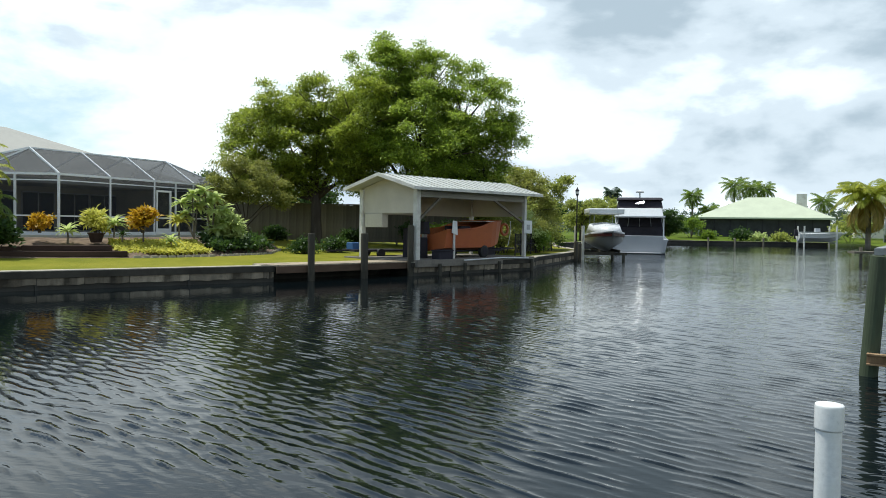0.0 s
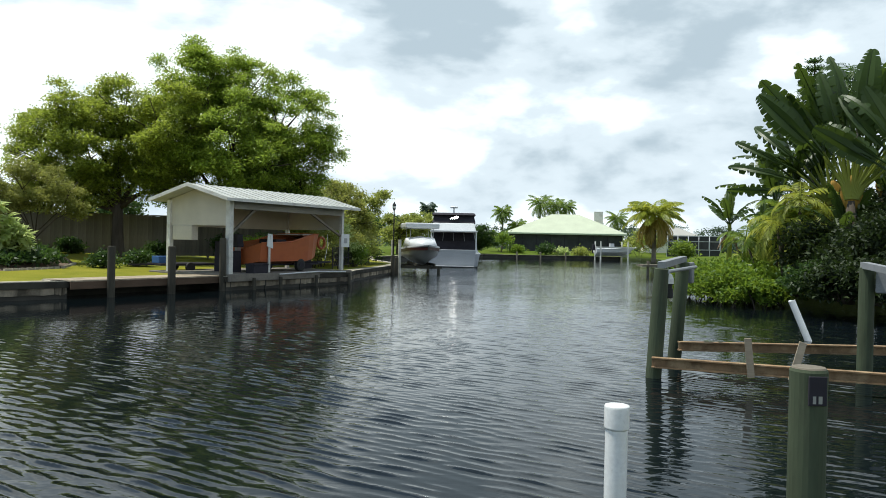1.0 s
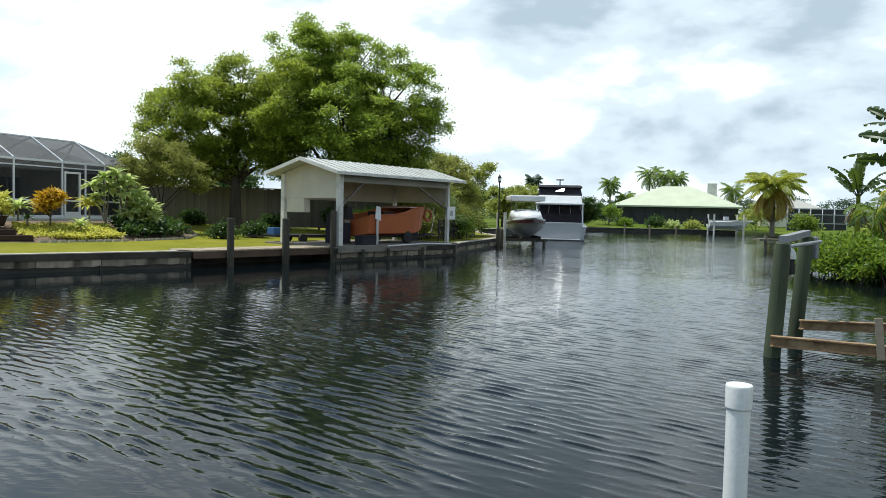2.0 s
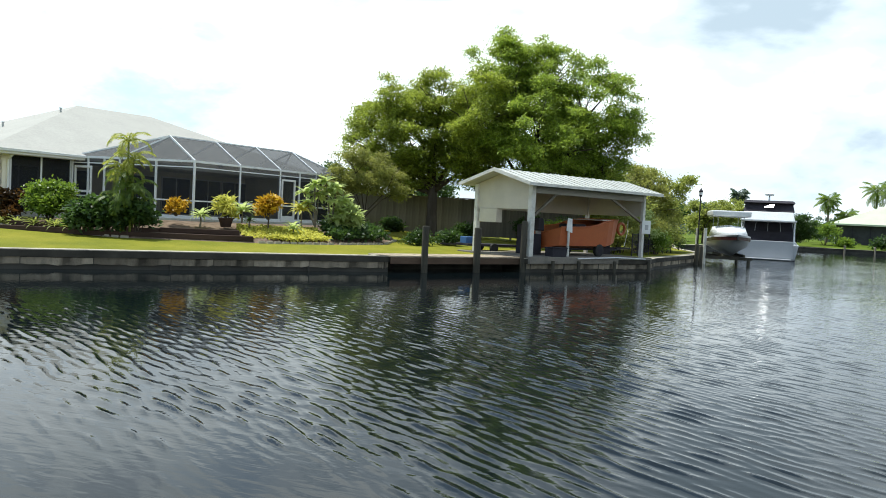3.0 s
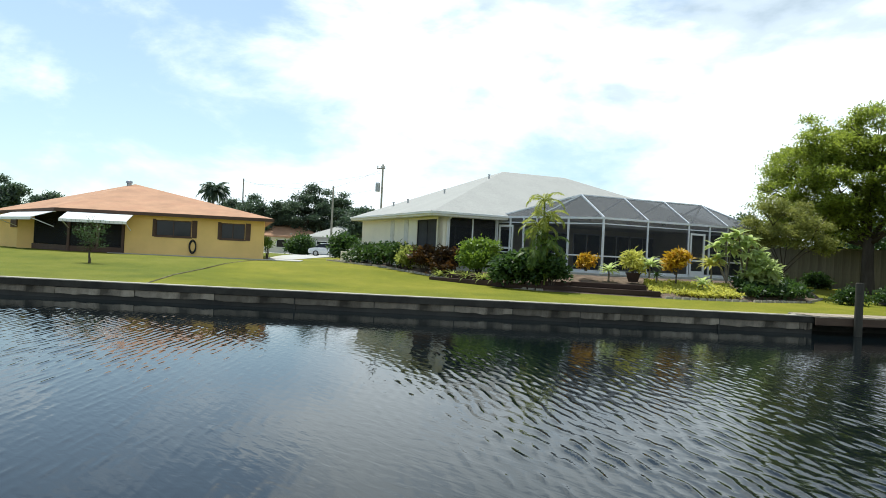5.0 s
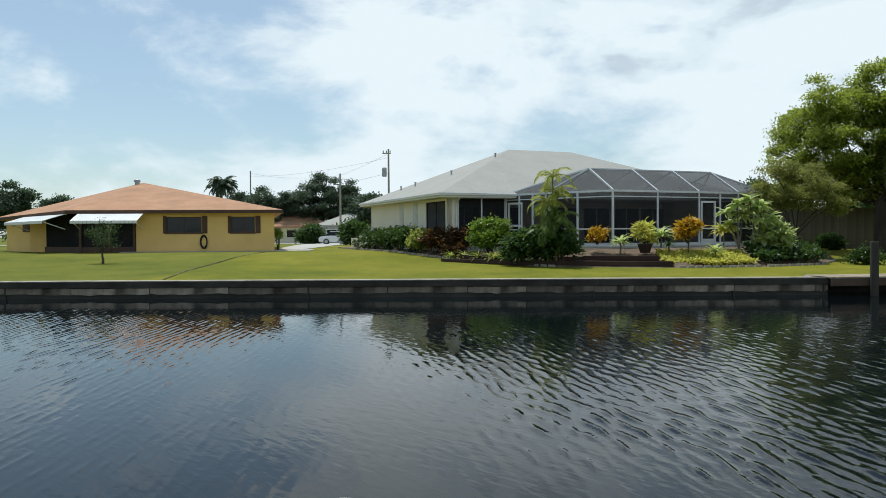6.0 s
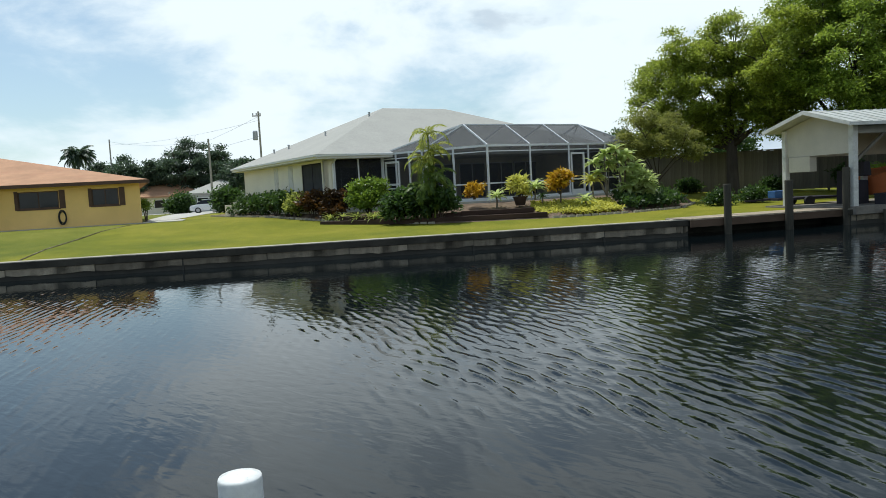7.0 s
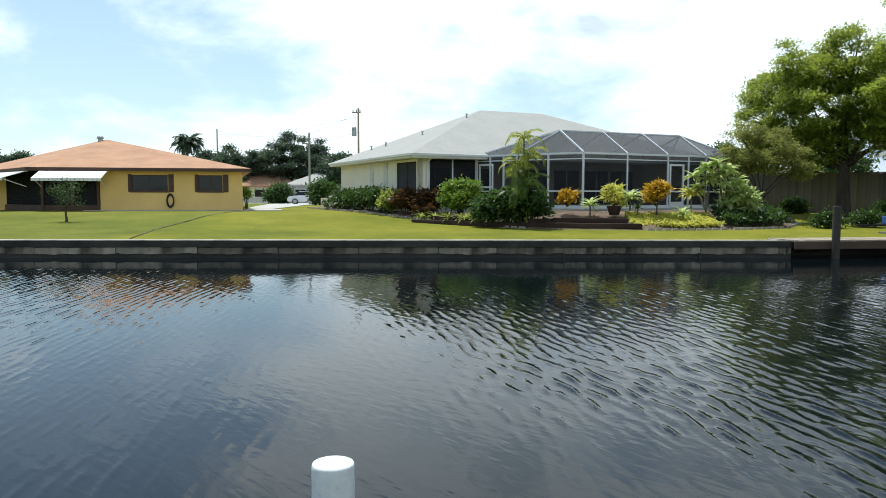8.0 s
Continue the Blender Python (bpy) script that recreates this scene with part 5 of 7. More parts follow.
for foot, leaf_mat, seed, side, lab in ((BIG, LEAF_TREE_B, 7, -1, "spreading shade tree with yellow-green leaves on the lawn"), (BIG_B, LEAF_TREE, 8, 1, "tall domed shade tree with bright green leaves behind the boathouse")):
    own = [l for l in _lobes if (l[0] - 23.6 + 0.35 * (l[1] - 36.4) > 0) == (side > 0)]
    tree(*foot, 9, [(a - foot[0], b - foot[1], c - _g, d * 0.94, 0.9) for a, b, c, d in own], leaf_mat, lab, seed, 0.33, 4300 if side < 0 else 6400, 22, 0.20, (0.19, 0.085), 0.32, shell=0.10, sub=60, flat=1.3)

# fence and the dark planting before it
def fence():
    f = thing("fence", "dark weathered board fence behind the lawn", "fence")
    p, q = Vector((16.4, 45.2, 0)), Vector((34.0, 34.8, 0))
    L = (q - p).length
    d = (q - p).normalized()
    n = 100
    zb = 1.0
    board = Shape().box((0, -0.012, zb), (L / n + 0.004, 0.012, 3.30)).mesh("fence_board", FENCE)
    ang = math.degrees(math.atan2(d.y, d.x))
    rng = random.Random(8)
    for k in range(n):
        o = part("fence_board", board, None, f)
        o.matrix_basis = rot(*(p + d * (L * k / n) + Vector((0, 0.006 * (k % 2), 0))).to_tuple()[:2], rng.uniform(-0.015, 0.015), ang)
    for k in range(9):
        c = p + d * (L * k / 8)
        o = part("fence_post", Shape().box((-0.06, 0.014, 0.8), (0.06, 0.13, 3.32)), FENCE, f)
        o.matrix_basis = rot(c.x, c.y, 0, ang)
    for z in (1.3, 3.1):
        part("fence_rail", Shape().bar(p + Vector((0, 0.06, z)), q + Vector((0, 0.06, z)), 0.05, 0.09), FENCE, f)
    part("fence_cap", Shape().bar(p + Vector((0, 0, 3.33)), q + Vector((0, 0, 3.33)), 0.16, 0.05), TIMBER, f, "pale weathered capping")


fence()
for k, (u, v, w, h) in enumerate(((6.4, 4.6, 1.7, 1.5), (7.6, 4.9, 1.6, 1.9), (-0.2, 7.2, 1.3, 0.6), (1.8, 7.6, 1.4, 0.6))):
    _p = BOATHOUSE @ Vector((u, v, 0))
    shrub(_p.x, _p.y, w, h, LEAF_MID if k < 1 else LEAF_DARK, "leafy green shrub behind the boathouse", 480 + k, (0.16, 0.08), 60, 22, 0.18, group="shrubs behind the boathouse")
for k, (x, y, w, h) in enumerate(((17.6, 42.6, 2.6, 1.7), (20.4, 41.2, 1.1, 0.7), (24.2, 39.0, 1.2, 0.6), (27.6, 36.9, 2.2, 1.6), (16.4, 41.2, 2.0, 1.6))):
    shrub(x, y, w, h, LEAF_DARK, "dark green shrub before the fence", 40 + k, (0.2, 0.1), 70, 26, 0.2, group="shrubs along the fence")

# trees in the next garden, seen over the fence
for k, (x, y, h, w) in enumerate(((27.5, 50.5, 5.2, 6.0), (33.5, 47.5, 4.6, 6.0), (38.5, 45.0, 5.4, 6.5), (22.5, 55.0, 5.0, 6.0))):
    tree(x, y, h, auto_lobes(w, h * 0.85, h * 0.1, 7, 170 + k), LEAF_DARK, "dark garden tree beyond the board fence", 171 + k, 0.16, 320, 24, 0.32, (0.26, 0.14), 0.28, shell=0.25, sub=6)

# the small olive-leaved tree by the cage
tree(16.15, 36.0, 4.6, [(-1.3, 0.5, 3.0, 0.95), (-0.6, 0.3, 3.7, 1.05), (0.5, -0.2, 3.6, 1.05), (1.35, -0.5, 3.1, 0.9), (-1.7, 0.7, 2.4, 0.6), (0.3, -0.2, 2.7, 0.95), (-0.9, 0.1, 2.5, 0.85), (1.7, -0.7, 2.4, 0.65)], LEAF_OLIVE_TREE,
     "small olive-green tree with a low crown", 12, 0.08, 1150, 15, 0.17, (0.13, 0.06), 0.28, shell=0.10, sub=14)

# ---------------------------------------------------------------- the garden bed round the house
def garden_bed():
    front = [(-8.3, 53.0), (-6.0, 47.0), (-4.0, 42.0), (-1.9, 37.6), (0.3, 34.6), (2.3, 32.0), (4.2, 30.75), (8.8, 29.9), (12.6, 30.6), (15.4, 31.8), (17.3, 34.5)]
    back = [(-7.3, 52.6), (-5.0, 46.9), (-2.9, 42.0), (-0.6, 37.2), (1.9, 36.4), (3.5, 35.4), (5.3, 34.2), (9.4, 34.4), (13.6, 36.4), (16.0, 37.4), (17.0, 37.0)]
    s = Shape()
    rows = []
    rng = random.Random(4)
    for t in np.linspace(0, 1, 7):
        row = []
        for (a, b), (c, d) in zip(front, back):
            x, y = a + (c - a) * t, b + (d - b) * t
            zb = max(1.36 if c > 2.5 else 1.22, ground_z(c, d) + 0.12)
            z0 = ground_z(a, b) - 0.02
            row.append((x, y, z0 + (zb - z0) * min(1, 1.25 * t) ** 0.75 + (rng.uniform(-0.03, 0.03) if 0 < t < 1 else 0)))
        rows.append(row)
    s.loft(rows, close=False)
    solid("garden_bed", s, MULCH, "raised mulched garden bed round the house", "garden bed", kind="structure")
    edge = thing("bed_edging", "pale stone edging curved round the garden bed", "edging", kind="structure")
    stone = Shape().box((-0.16, -0.07, -0.06), (0.16, 0.07, 0.09), taper=0.8).mesh("edging_stone", CAP)
    for (a, b), (c, d) in zip(front, front[1:]):
        L = math.hypot(c - a, d - b)
        ang = math.degrees(math.atan2(d - b, c - a))
        if a > 3.5 and c < 9:
            continue
        for k in range(int(L / 0.36)):
            t = (k + 0.5) * 0.36 / L
            x, y = a + (c - a) * t, b + (d - b) * t
            o = part("edging_stone", stone, None, edge)
            o.matrix_basis = rot(x, y, ground_z(x, y), ang + rng.uniform(-8, 8))
    for p, q, z in (((4.1, 31.1), (8.7, 30.2), 0.72), ((5.3, 31.45), (8.3, 30.85), 0.92), ((4.0, 31.2), (5.6, 31.6), 0.88), ((-0.6, 34.3), (2.4, 31.95), 0.74), ((2.3, 31.9), (4.1, 31.0), 0.72), ((0.2, 34.0), (2.5, 32.2), 0.92)):
        w = Shape().bar((*p, z + 0.1), (*q, z + 0.1), 0.22, 0.2)
        solid("sleeper", w, SLEEPER, "dark timber sleeper edging a garden step", "sleeper", group="garden sleepers", bevel=0.02)


garden_bed()
for k, (x, y, w, h, mat, lab) in enumerate((
        (-5.5, 47.6, 1.3, 1.05, LEAF_DARK, "dark green shrub in the hedge at the house wall"),
        (-4.8, 45.4, 1.6, 1.15, LEAF_DARK, "dark green shrub in the hedge at the house wall"), (-3.9, 43.0, 1.6, 1.15, LEAF_DARK, "dark green shrub in the hedge at the house wall"),
        (-3.0, 41.0, 1.5, 1.2, LEAF_DARK, "dark green shrub in the hedge at the house wall"), (-2.3, 39.4, 1.4, 1.35, LEAF_DARK, "dark green shrub in the hedge at the house wall"),
        (-1.8, 38.3, 1.1, 1.3, LEAF_OLIVE, "small yellow croton in the hedge"), (-1.0, 37.0, 1.5, 1.35, LEAF_RED, "dark red croton at the house corner"), (0.0, 35.7, 1.5, 1.35, LEAF_RED, "dark red croton at the house corner"))):
    shrub(x, y, w, h, mat, lab, 60 + k, (0.22, 0.10), 70, 24, 0.16, group="hedge along the house")
shrub(-5.7, 47.0, 0.9, 0.8, FLOWER, "pale blossoming shrub at the end of the hedge", 71, (0.1, 0.08), 26, 8, 0.2)
shrub(1.55, 34.3, 2.0, 1.5, LEAF_MID, "clipped round green shrub", 72, (0.14, 0.08), 360, 30, 0.12, z=1.2, n=11)
for k, (x, y, w, h) in enumerate(((2.75, 31.75, 1.2, 1.2), (3.4, 31.3, 1.4, 1.4), (4.4, 31.2, 1.2, 1.3))):
    shrub(x, y, w, h, LEAF_DARK, "glossy dark green shrub in the garden bed", 74 + k, (0.24, 0.13), 100, 24, 0.18, z=0.85, group="dark shrubs in the bed")
palm(4.05, 31.35, 3.35, 1.2, 8, "slender areca palm with arching yellow-green fronds", 80, LEAF_LIME_PALM, 0.045, 0.28, 2.3, z=0.9, stems=((0, 0, 1.04), (0.14, 0.1, 0.84), (-0.12, 0.06, 0.72)), span=1.1, nl=24, width=0.04, bark=LEAF_OLIVE)
palm(4.0, 31.2, 2.1, 1.1, 9, "bushy green areca palm beside the taller stems", 81, LEAF_PALM, 0.04, 0.32, 2.3, z=0.9, stems=((-0.05, 0.1, 1.0), (0.15, -0.1, 0.8), (-0.2, -0.1, 0.6), (0.25, 0.1, 0.5)), nl=22, width=0.04, bark=LEAF_OLIVE)
for k, (x, y) in enumerate(((0.4, 34.0), (1.0, 33.3), (1.7, 32.7), (0.9, 33.9), (2.2, 32.4), (-0.2, 34.6), (1.5, 33.1))):
    rosette(x, y, 0.98, 0.55, LEAF_OLIVE, "low spiky olive plant in the garden bed", 90 + k, 22, 0, "bromeliad", 0.07)
shrub(6.1, 32.5, 0.75, 0.6, LEAF_GOLD, "small golden croton by the cage", 100, (0.17, 0.08), 40, 22, 0.1, z=1.62)
rosette(7.05, 32.3, 1.25, 0.62, LEAF_PALE, "pale green spiky plant", 101, 24, 0.35)
shrub(8.05, 32.1, 0.95, 1.0, LEAF_LIME, "yellow-green variegated shrub in a round pot", 102, (0.3, 0.08), 40, 20, 0.12, z=1.5)
rosette(8.7, 32.0, 1.5, 0.75, LEAF_PALE, "pale arching strap-leaved plant", 103, 22, 0.4)
rosette(9.1, 32.3, 1.3, 0.4, LEAF_DARK, "small dark spiky plant", 104, 20, 0.2)
golden = shrub(9.75, 31.7, 0.85, 0.92, LEAF_GOLD, "bright golden croton bush on a bare stem", 105, (0.22, 0.11), 80, 24, 0.12, z=1.65)
part("stem", Shape().tube([(0, 0, -0.6), (0.02, 0, 0.4)], [0.035, 0.03], 6), BARK, golden)
for x, y, z in ((8.05, 32.1, 1.2),):
    solid("flower_pot", Shape().lathe([(0.2, 0), (0.3, 0.34), (0.33, 0.34), (0.33, 0.40), (0.27, 0.40), (0.26, 0.3)], 16, (x, y, z)), SLEEPER, "dark round planter in the garden bed", "flower pot", group="planters")


def ground_cover():
    rng = np.random.default_rng(31)
    n = 5200
    t, s = rng.uniform(0, 1, n), rng.uniform(0, 1, n)
    x = 8.5 + 3.7 * t
    y0 = 30.3 + 0.35 * t + 0.25 * np.sin(t * 9)
    y = y0 + s * (1.75 + 0.2 * np.sin(t * 14))
    z = 0.79 + 0.42 * s + 0.14 * rng.uniform(0, 1, n) * (0.6 + 0.4 * np.sin(x * 5) * np.cos(y * 4))
    p = np.stack([x, y, z], 1)
    d = np.tile(np.array([0, -0.2, 0.35]), (n, 1))
    o = new("ground_cover", blades(p, d, 0.16, 0.09, rng, name="ground_cover", mat=LEAF_LIME))
    tagged(o, "yellow-green variegated ground cover filling the bed", "ground cover", kind="stuff")
    n = 2600
    t, s = rng.uniform(0, 1, n), rng.uniform(0, 1, n)
    p = np.stack([12.4 + 3.2 * t, 30.9 + 1.0 * t + s * 2.0, 0.84 + 0.45 * s + 0.35 * rng.uniform(0, 1, n)], 1)
    o = new("low_planting", blades(p, np.tile(np.array([0, -0.1, 0.4]), (n, 1)), 0.22, 0.1, rng, name="low_planting", mat=LEAF_DARK))
    tagged(o, "dark low planting at the end of the bed", "ground cover", kind="stuff")


ground_cover()
rosette(10.7, 31.2, 1.1, 0.6, LEAF_PALE, "pale blue-green agave in the ground cover", 107, 24, 0.15)


def plumeria():
    rng = np.random.default_rng(110)
    t = thing("plumeria", "plumeria with long pale green leaves on bare forked stems", "shrub", pose(12.75, 32.6, 1.0))
    tips = [(-1.0, 0.3, 1.9), (-0.6, 0.1, 2.3), (-0.1, 0.0, 2.45), (0.35, -0.1, 2.2), (0.7, -0.2, 1.7), (0.9, -0.3, 1.3), (1.15, -0.4, 0.9), (-0.9, 0.1, 1.4), (0.2, -0.3, 1.6), (0.55, -0.4, 1.1), (-0.35, 0.2, 1.8), (0.0, 0.1, 2.0), (1.3, -0.3, 0.6), (0.3, -0.4, 0.8)]
    s = Shape()
    for k, p in enumerate(tips):
        b = Vector((-0.55 if p[0] < -0.2 else 0.25, 0, -0.1))
        s.tube([b, b + Vector((0, 0, 0.5)), Vector(p).lerp(b, 0.35), p], [0.06, 0.05, 0.035, 0.025], 6)
    part("stem", s, PALM_BARK, t)
    lf = Shape()
    for p in tips:
        for i in range(22):
            a, e = 2.399 * i + rng.uniform(0, 1), rng.uniform(-0.5, 0.9)
            q = Vector(p)
            side = Vector((-math.sin(a), math.cos(a), 0))
            row = []
            for k in range(4):
                w = (0.025, 0.10, 0.095, 0.005)[k]
                row.append((q - side * w, q + Vector((0, 0, -w * 0.3)), q + side * w))
                q = q + Vector((math.cos(a) * math.cos(e), math.sin(a) * math.cos(e), math.sin(e))) * 0.19
                e -= 0.35
            lf.loft(row, close=False)
    part("leaves", lf, LEAF_PALE, t)


plumeria()
shrub(13.6, 32.5, 1.4, 1.5, LEAF_PALE, "pale long-leaved shrub beside the plumeria", 111, (0.36, 0.11), 60, 18, 0.18, z=0.95)
solid("garden_block", Shape().box((-0.3, -0.2, -0.15), (0.3, 0.2, 0.75), taper=0.96), STUCCO, "pale square garden block at the end of the hedge", "garden block", rot(-6.55, 49.6, 1.1, 24), bevel=0.02)
rosette(11.6, 32.8, 1.35, 0.7, LEAF_LIME, "yellow-green dracaena by the cage", 112, 34, 0.7)

# ---------------------------------------------------------------- beyond the houses on the left
shrub(-11.2, 47.4, 0.9, 1.5, LEAF_MID, "narrow leafy shrub at the yellow house's corner", 119, (0.14, 0.07), 40, 20, 0.14)
tree(-16.2, 34.3, 1.9, [(-0.1, 0, 1.15, 0.5), (0.42, 0, 1.45, 0.38), (-0.48, 0.1, 1.4, 0.38), (0.1, 0.1, 0.85, 0.45), (0.0, 0.0, 1.65, 0.35)], LEAF_DARK, "thin young tree with sparse leaves on the lawn", 120, 0.05, 84, 10, 0.17, (0.09, 0.045), 0.3, shell=0.2)
for k, (x, y, h, w) in enumerate(((-36.0, 51.5, 6.2, 6.0), (-41.0, 54.0, 8.5, 8.5))):
    tree(x, y, h, auto_lobes(w, h * 0.85, h * 0.14, 7, 130 + k), LEAF_TREE if k == 0 else LEAF_DARK, "full leafy tree beside the yellow house", 131 + k, 0.25, 420, 28, 0.35, (0.28, 0.15), 0.3, name="tree", shell=0.4)
for k, (az, d, h, w, mat) in enumerate(((-27.9, 110, 7.2, 6.0, LEAF_HAZY), (-30.6, 105, 8.0, 7.0, LEAF_HAZY), (-14.6, 120, 9.0, 9.0, LEAF_HAZY), (-12.6, 118, 8.6, 7.0, LEAF_HAZY), (-10.7, 118, 12.0, 10.5, LEAF_HAZY), (-8.9, 122, 10.5, 8.0, LEAF_HAZY), (-7.6, 116, 8.0, 7.0, LEAF_HAZY),
                                        (-6.2, 95, 6.6, 6.0, LEAF_HAZY), (-16.2, 125, 8.0, 9.0, LEAF_HAZY), (-10.9, 95, 2.1, 2.4, LEAF_DARK), (-7.6, 72, 1.9, 1.7, LEAF_DARK))):
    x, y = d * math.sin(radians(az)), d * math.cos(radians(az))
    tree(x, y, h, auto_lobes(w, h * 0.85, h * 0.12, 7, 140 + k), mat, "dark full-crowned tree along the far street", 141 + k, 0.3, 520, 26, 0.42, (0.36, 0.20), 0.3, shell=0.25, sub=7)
palm(-38.0, 122.0, 9.5, 3.0, 38, "tall palm beyond the yellow house's roof", 160, LEAF_HAZY, 0.18, 0.9, 1.7, width=0.20)
tree(1.6, 92.0, 9.0, auto_lobes(3.2, 6.0, 3.0, 6, 162), LEAF_HAZY, "round tree top rising behind the main house's roof", 163, 0.16, 160, 22, 0.3, (0.3, 0.16), 0.4, shell=0.3)


def utility_pole(x, y, top, label, arm=True, seed=0):
    p = thing("utility_pole", label, "utility pole", pose(x, y, 0), group="utility poles")
    part("pole", Shape().tube([(0, 0, 0.5), (0, 0, top)], [0.13, 0.09], 10), BEAM_GREY, p)
    if arm:
        part("crossarm", Shape().box((-0.65, -0.05, top - 0.5), (0.25, 0.05, top - 0.4)), TIMBER, p)
        for x_ in (-0.55, -0.2, 0.18):
            part("insulator", Shape().lathe([(0.04, 0), (0.07, 0.06), (0.04, 0.12), (0.07, 0.18), (0.03, 0.24)], 8, (x_, 0, top - 0.38)), STEEL, p)
        part("transformer", Shape().lathe([(0.22, 0), (0.25, 0.05), (0.25, 0.85), (0.18, 0.95)], 12, (-0.45, 0, top - 2.9)), STEEL, p, "grey transformer can")
    return p


utility_pole(-7.05, 79.7, 11.1, "timber utility pole with a grey transformer", True)
utility_pole(-12.1, 79.1, 8.5, "slim utility pole by the street", False)
utility_pole(-31.6, 115.8, 12.0, "timber utility pole behind the yellow house", False)


def wires():
    for k, (a, b) in enumerate((((-7.05, 79.7, 10.6), (-12.1, 79.1, 8.3)), ((-12.1, 79.1, 8.3), (-31.6, 115.8, 11.7)), ((-7.05, 79.7, 8.6), (-12.1, 79.1, 7.4)), ((-7.05, 79.7, 10.2), (-31.6, 115.8, 11.2)))):
        a, b = Vector(a), Vector(b)
        pts = [a.lerp(b, t) + Vector((0, 0, -4 * t * (1 - t) * (b - a).length * 0.012)) for t in np.linspace(0, 1, 14)]
        solid("power_line", Shape().tube(pts, [0.010] * 14, 5), BLACK, "thin black overhead power line between poles", "wire", group="power lines")


wires()


def far_house(x, y, deg, w, d, e, r, roof_mat, wall_mat, label, z=None):
    z0 = (ground_z(x, y) if z is None else z) - 0.1
    h = thing("house", label, "house", rot(x, y, z0, deg))
    rr = min(w, d) / 2
    part("roof", hip_roof((-w / 2 - 0.6, -d / 2 - 0.6, w / 2 + 0.6, d / 2 + 0.6), ((-w / 2 + rr, 0), (w / 2 - rr, 0)), e + 0.1, e + r, 0.2), roof_mat, h)
    for q in (((-w / 2, -d / 2, -0.3), (w / 2, -d / 2 + 0.2, e)), ((-w / 2, d / 2 - 0.2, -0.3), (w / 2, d / 2, e)), ((-w / 2, -d / 2 + 0.2, -0.3), (-w / 2 + 0.2, d / 2 - 0.2, e)), ((w / 2 - 0.2, -d / 2 + 0.2, -0.3), (w / 2, d / 2 - 0.2, e))):
        part("wall", Shape().box(*q), wall_mat, h)
    for k in range(3):
        x0 = -w / 2 + w * (0.12 + 0.3 * k)
        o = part("window", Shape().box((x0, -d / 2 - 0.05, 0.9), (x0 + 1.6, -d / 2 - 0.01, 2.1)), WHITE, h)
        part("pane", Shape().box((x0 + 0.08, -d / 2 - 0.07, 0.98), (x0 + 1.52, -d / 2 - 0.052, 2.02)), GLASS_DARK, o)
    return h


far_house(-24.5, 116.0, 4, 11, 10, 2.5, 2.4, ROOF_TERRA, STUCCO, "low tan house with a brown roof across the street")
far_house(-15.8, 112.0, 4, 8, 9, 2.6, 2.0, ROOF_WHITE, HULL_GREY, "pale grey house across the street")


def car():
    x, y = -13.35, 86.0
    c = thing("car", "white sedan parked on the street side drive", "car", rot(x, y, ground_z(x, y), 6))
    secs = []
    prof = [(-2.25, 0.35, 0.70), (-2.1, 0.28, 0.86), (-1.5, 0.25, 0.95), (-1.0, 0.25, 0.98), (0.2, 0.25, 0.98), (1.0, 0.25, 0.95), (1.9, 0.28, 0.80), (2.2, 0.36, 0.62)]
    for px_, lo, hi in prof:
        secs.append([(px_, -0.85, lo), (px_, 0.85, lo), (px_, 0.88, (lo + hi) / 2), (px_, 0.8, hi), (px_, -0.8, hi), (px_, -0.88, (lo + hi) / 2)])
    part("body", Shape().loft(secs), HULL, c, bevel=0.04)
    cab = []
    for px_, hw, z in ((-1.7, 0.72, 0.95), (-1.0, 0.62, 1.38), (0.0, 0.62, 1.44), (0.45, 0.62, 1.38), (1.2, 0.72, 0.93)):
        cab.append([(px_, -0.76, 0.93), (px_, 0.76, 0.93), (px_, hw, z), (px_, -hw, z)])
    part("cabin", Shape().loft(cab), GLASS_DARK, c)
    part("roof_panel", Shape().box((-0.95, -0.6, 1.38), (0.42, 0.6, 1.47)), HULL, c, bevel=0.03)
    for wx in (-1.4, 1.4):
        for wy in (-0.85, 0.85):
            w = part("wheel", Shape().tube([(wx, wy - 0.1, 0.32), (wx, wy + 0.1, 0.32)], [0.32, 0.32], 16), BLACK, c)
            part("rim", Shape().tube([(wx, wy - 0.11, 0.32), (wx, wy + 0.11, 0.32)], [0.2, 0.2], 12), STEEL, w)


car()


def driveway():
    s = Shape()
    rows = []
    for t in np.linspace(0, 1, 12):
        y = 49.0 + 52 * t
        x0, x1 = -10.6 - 8.0 * t, -9.9 - 3.0 * t
        rows.append([(x0 - 1.2, y, ground_z(x0, y) + 0.025), (x1, y, ground_z(x1, y) + 0.025)])
    s.loft(rows, close=False)
    solid("driveway", s, PATH_C, "pale concrete drive between the houses", "driveway", kind="structure")
    r = Shape().add([(-90, 99.5, 0.93), (30, 101.5, 0.93), (30, 107.5, 0.93), (-90, 105.5, 0.93)], [(0, 1, 2, 3)])
    solid("road", r, PATH_C, "pale street beyond the houses", "road", kind="structure")


driveway()


def lawn_hose():
    pts = [(-9.8, 24.9), (-10.1, 26.4), (-10.7, 29.9), (-10.85, 33.2), (-10.8, 36.8), (-10.6, 40.5), (-10.0, 43.5)]
    s = Shape().tube([(x, y, ground_z(x, y) + 0.008) for x, y in pts], [0.028] * len(pts), 6)
    solid("lawn_edging", s, EDGE, "thin dark edging strip across the lawn", "edging")


lawn_hose()


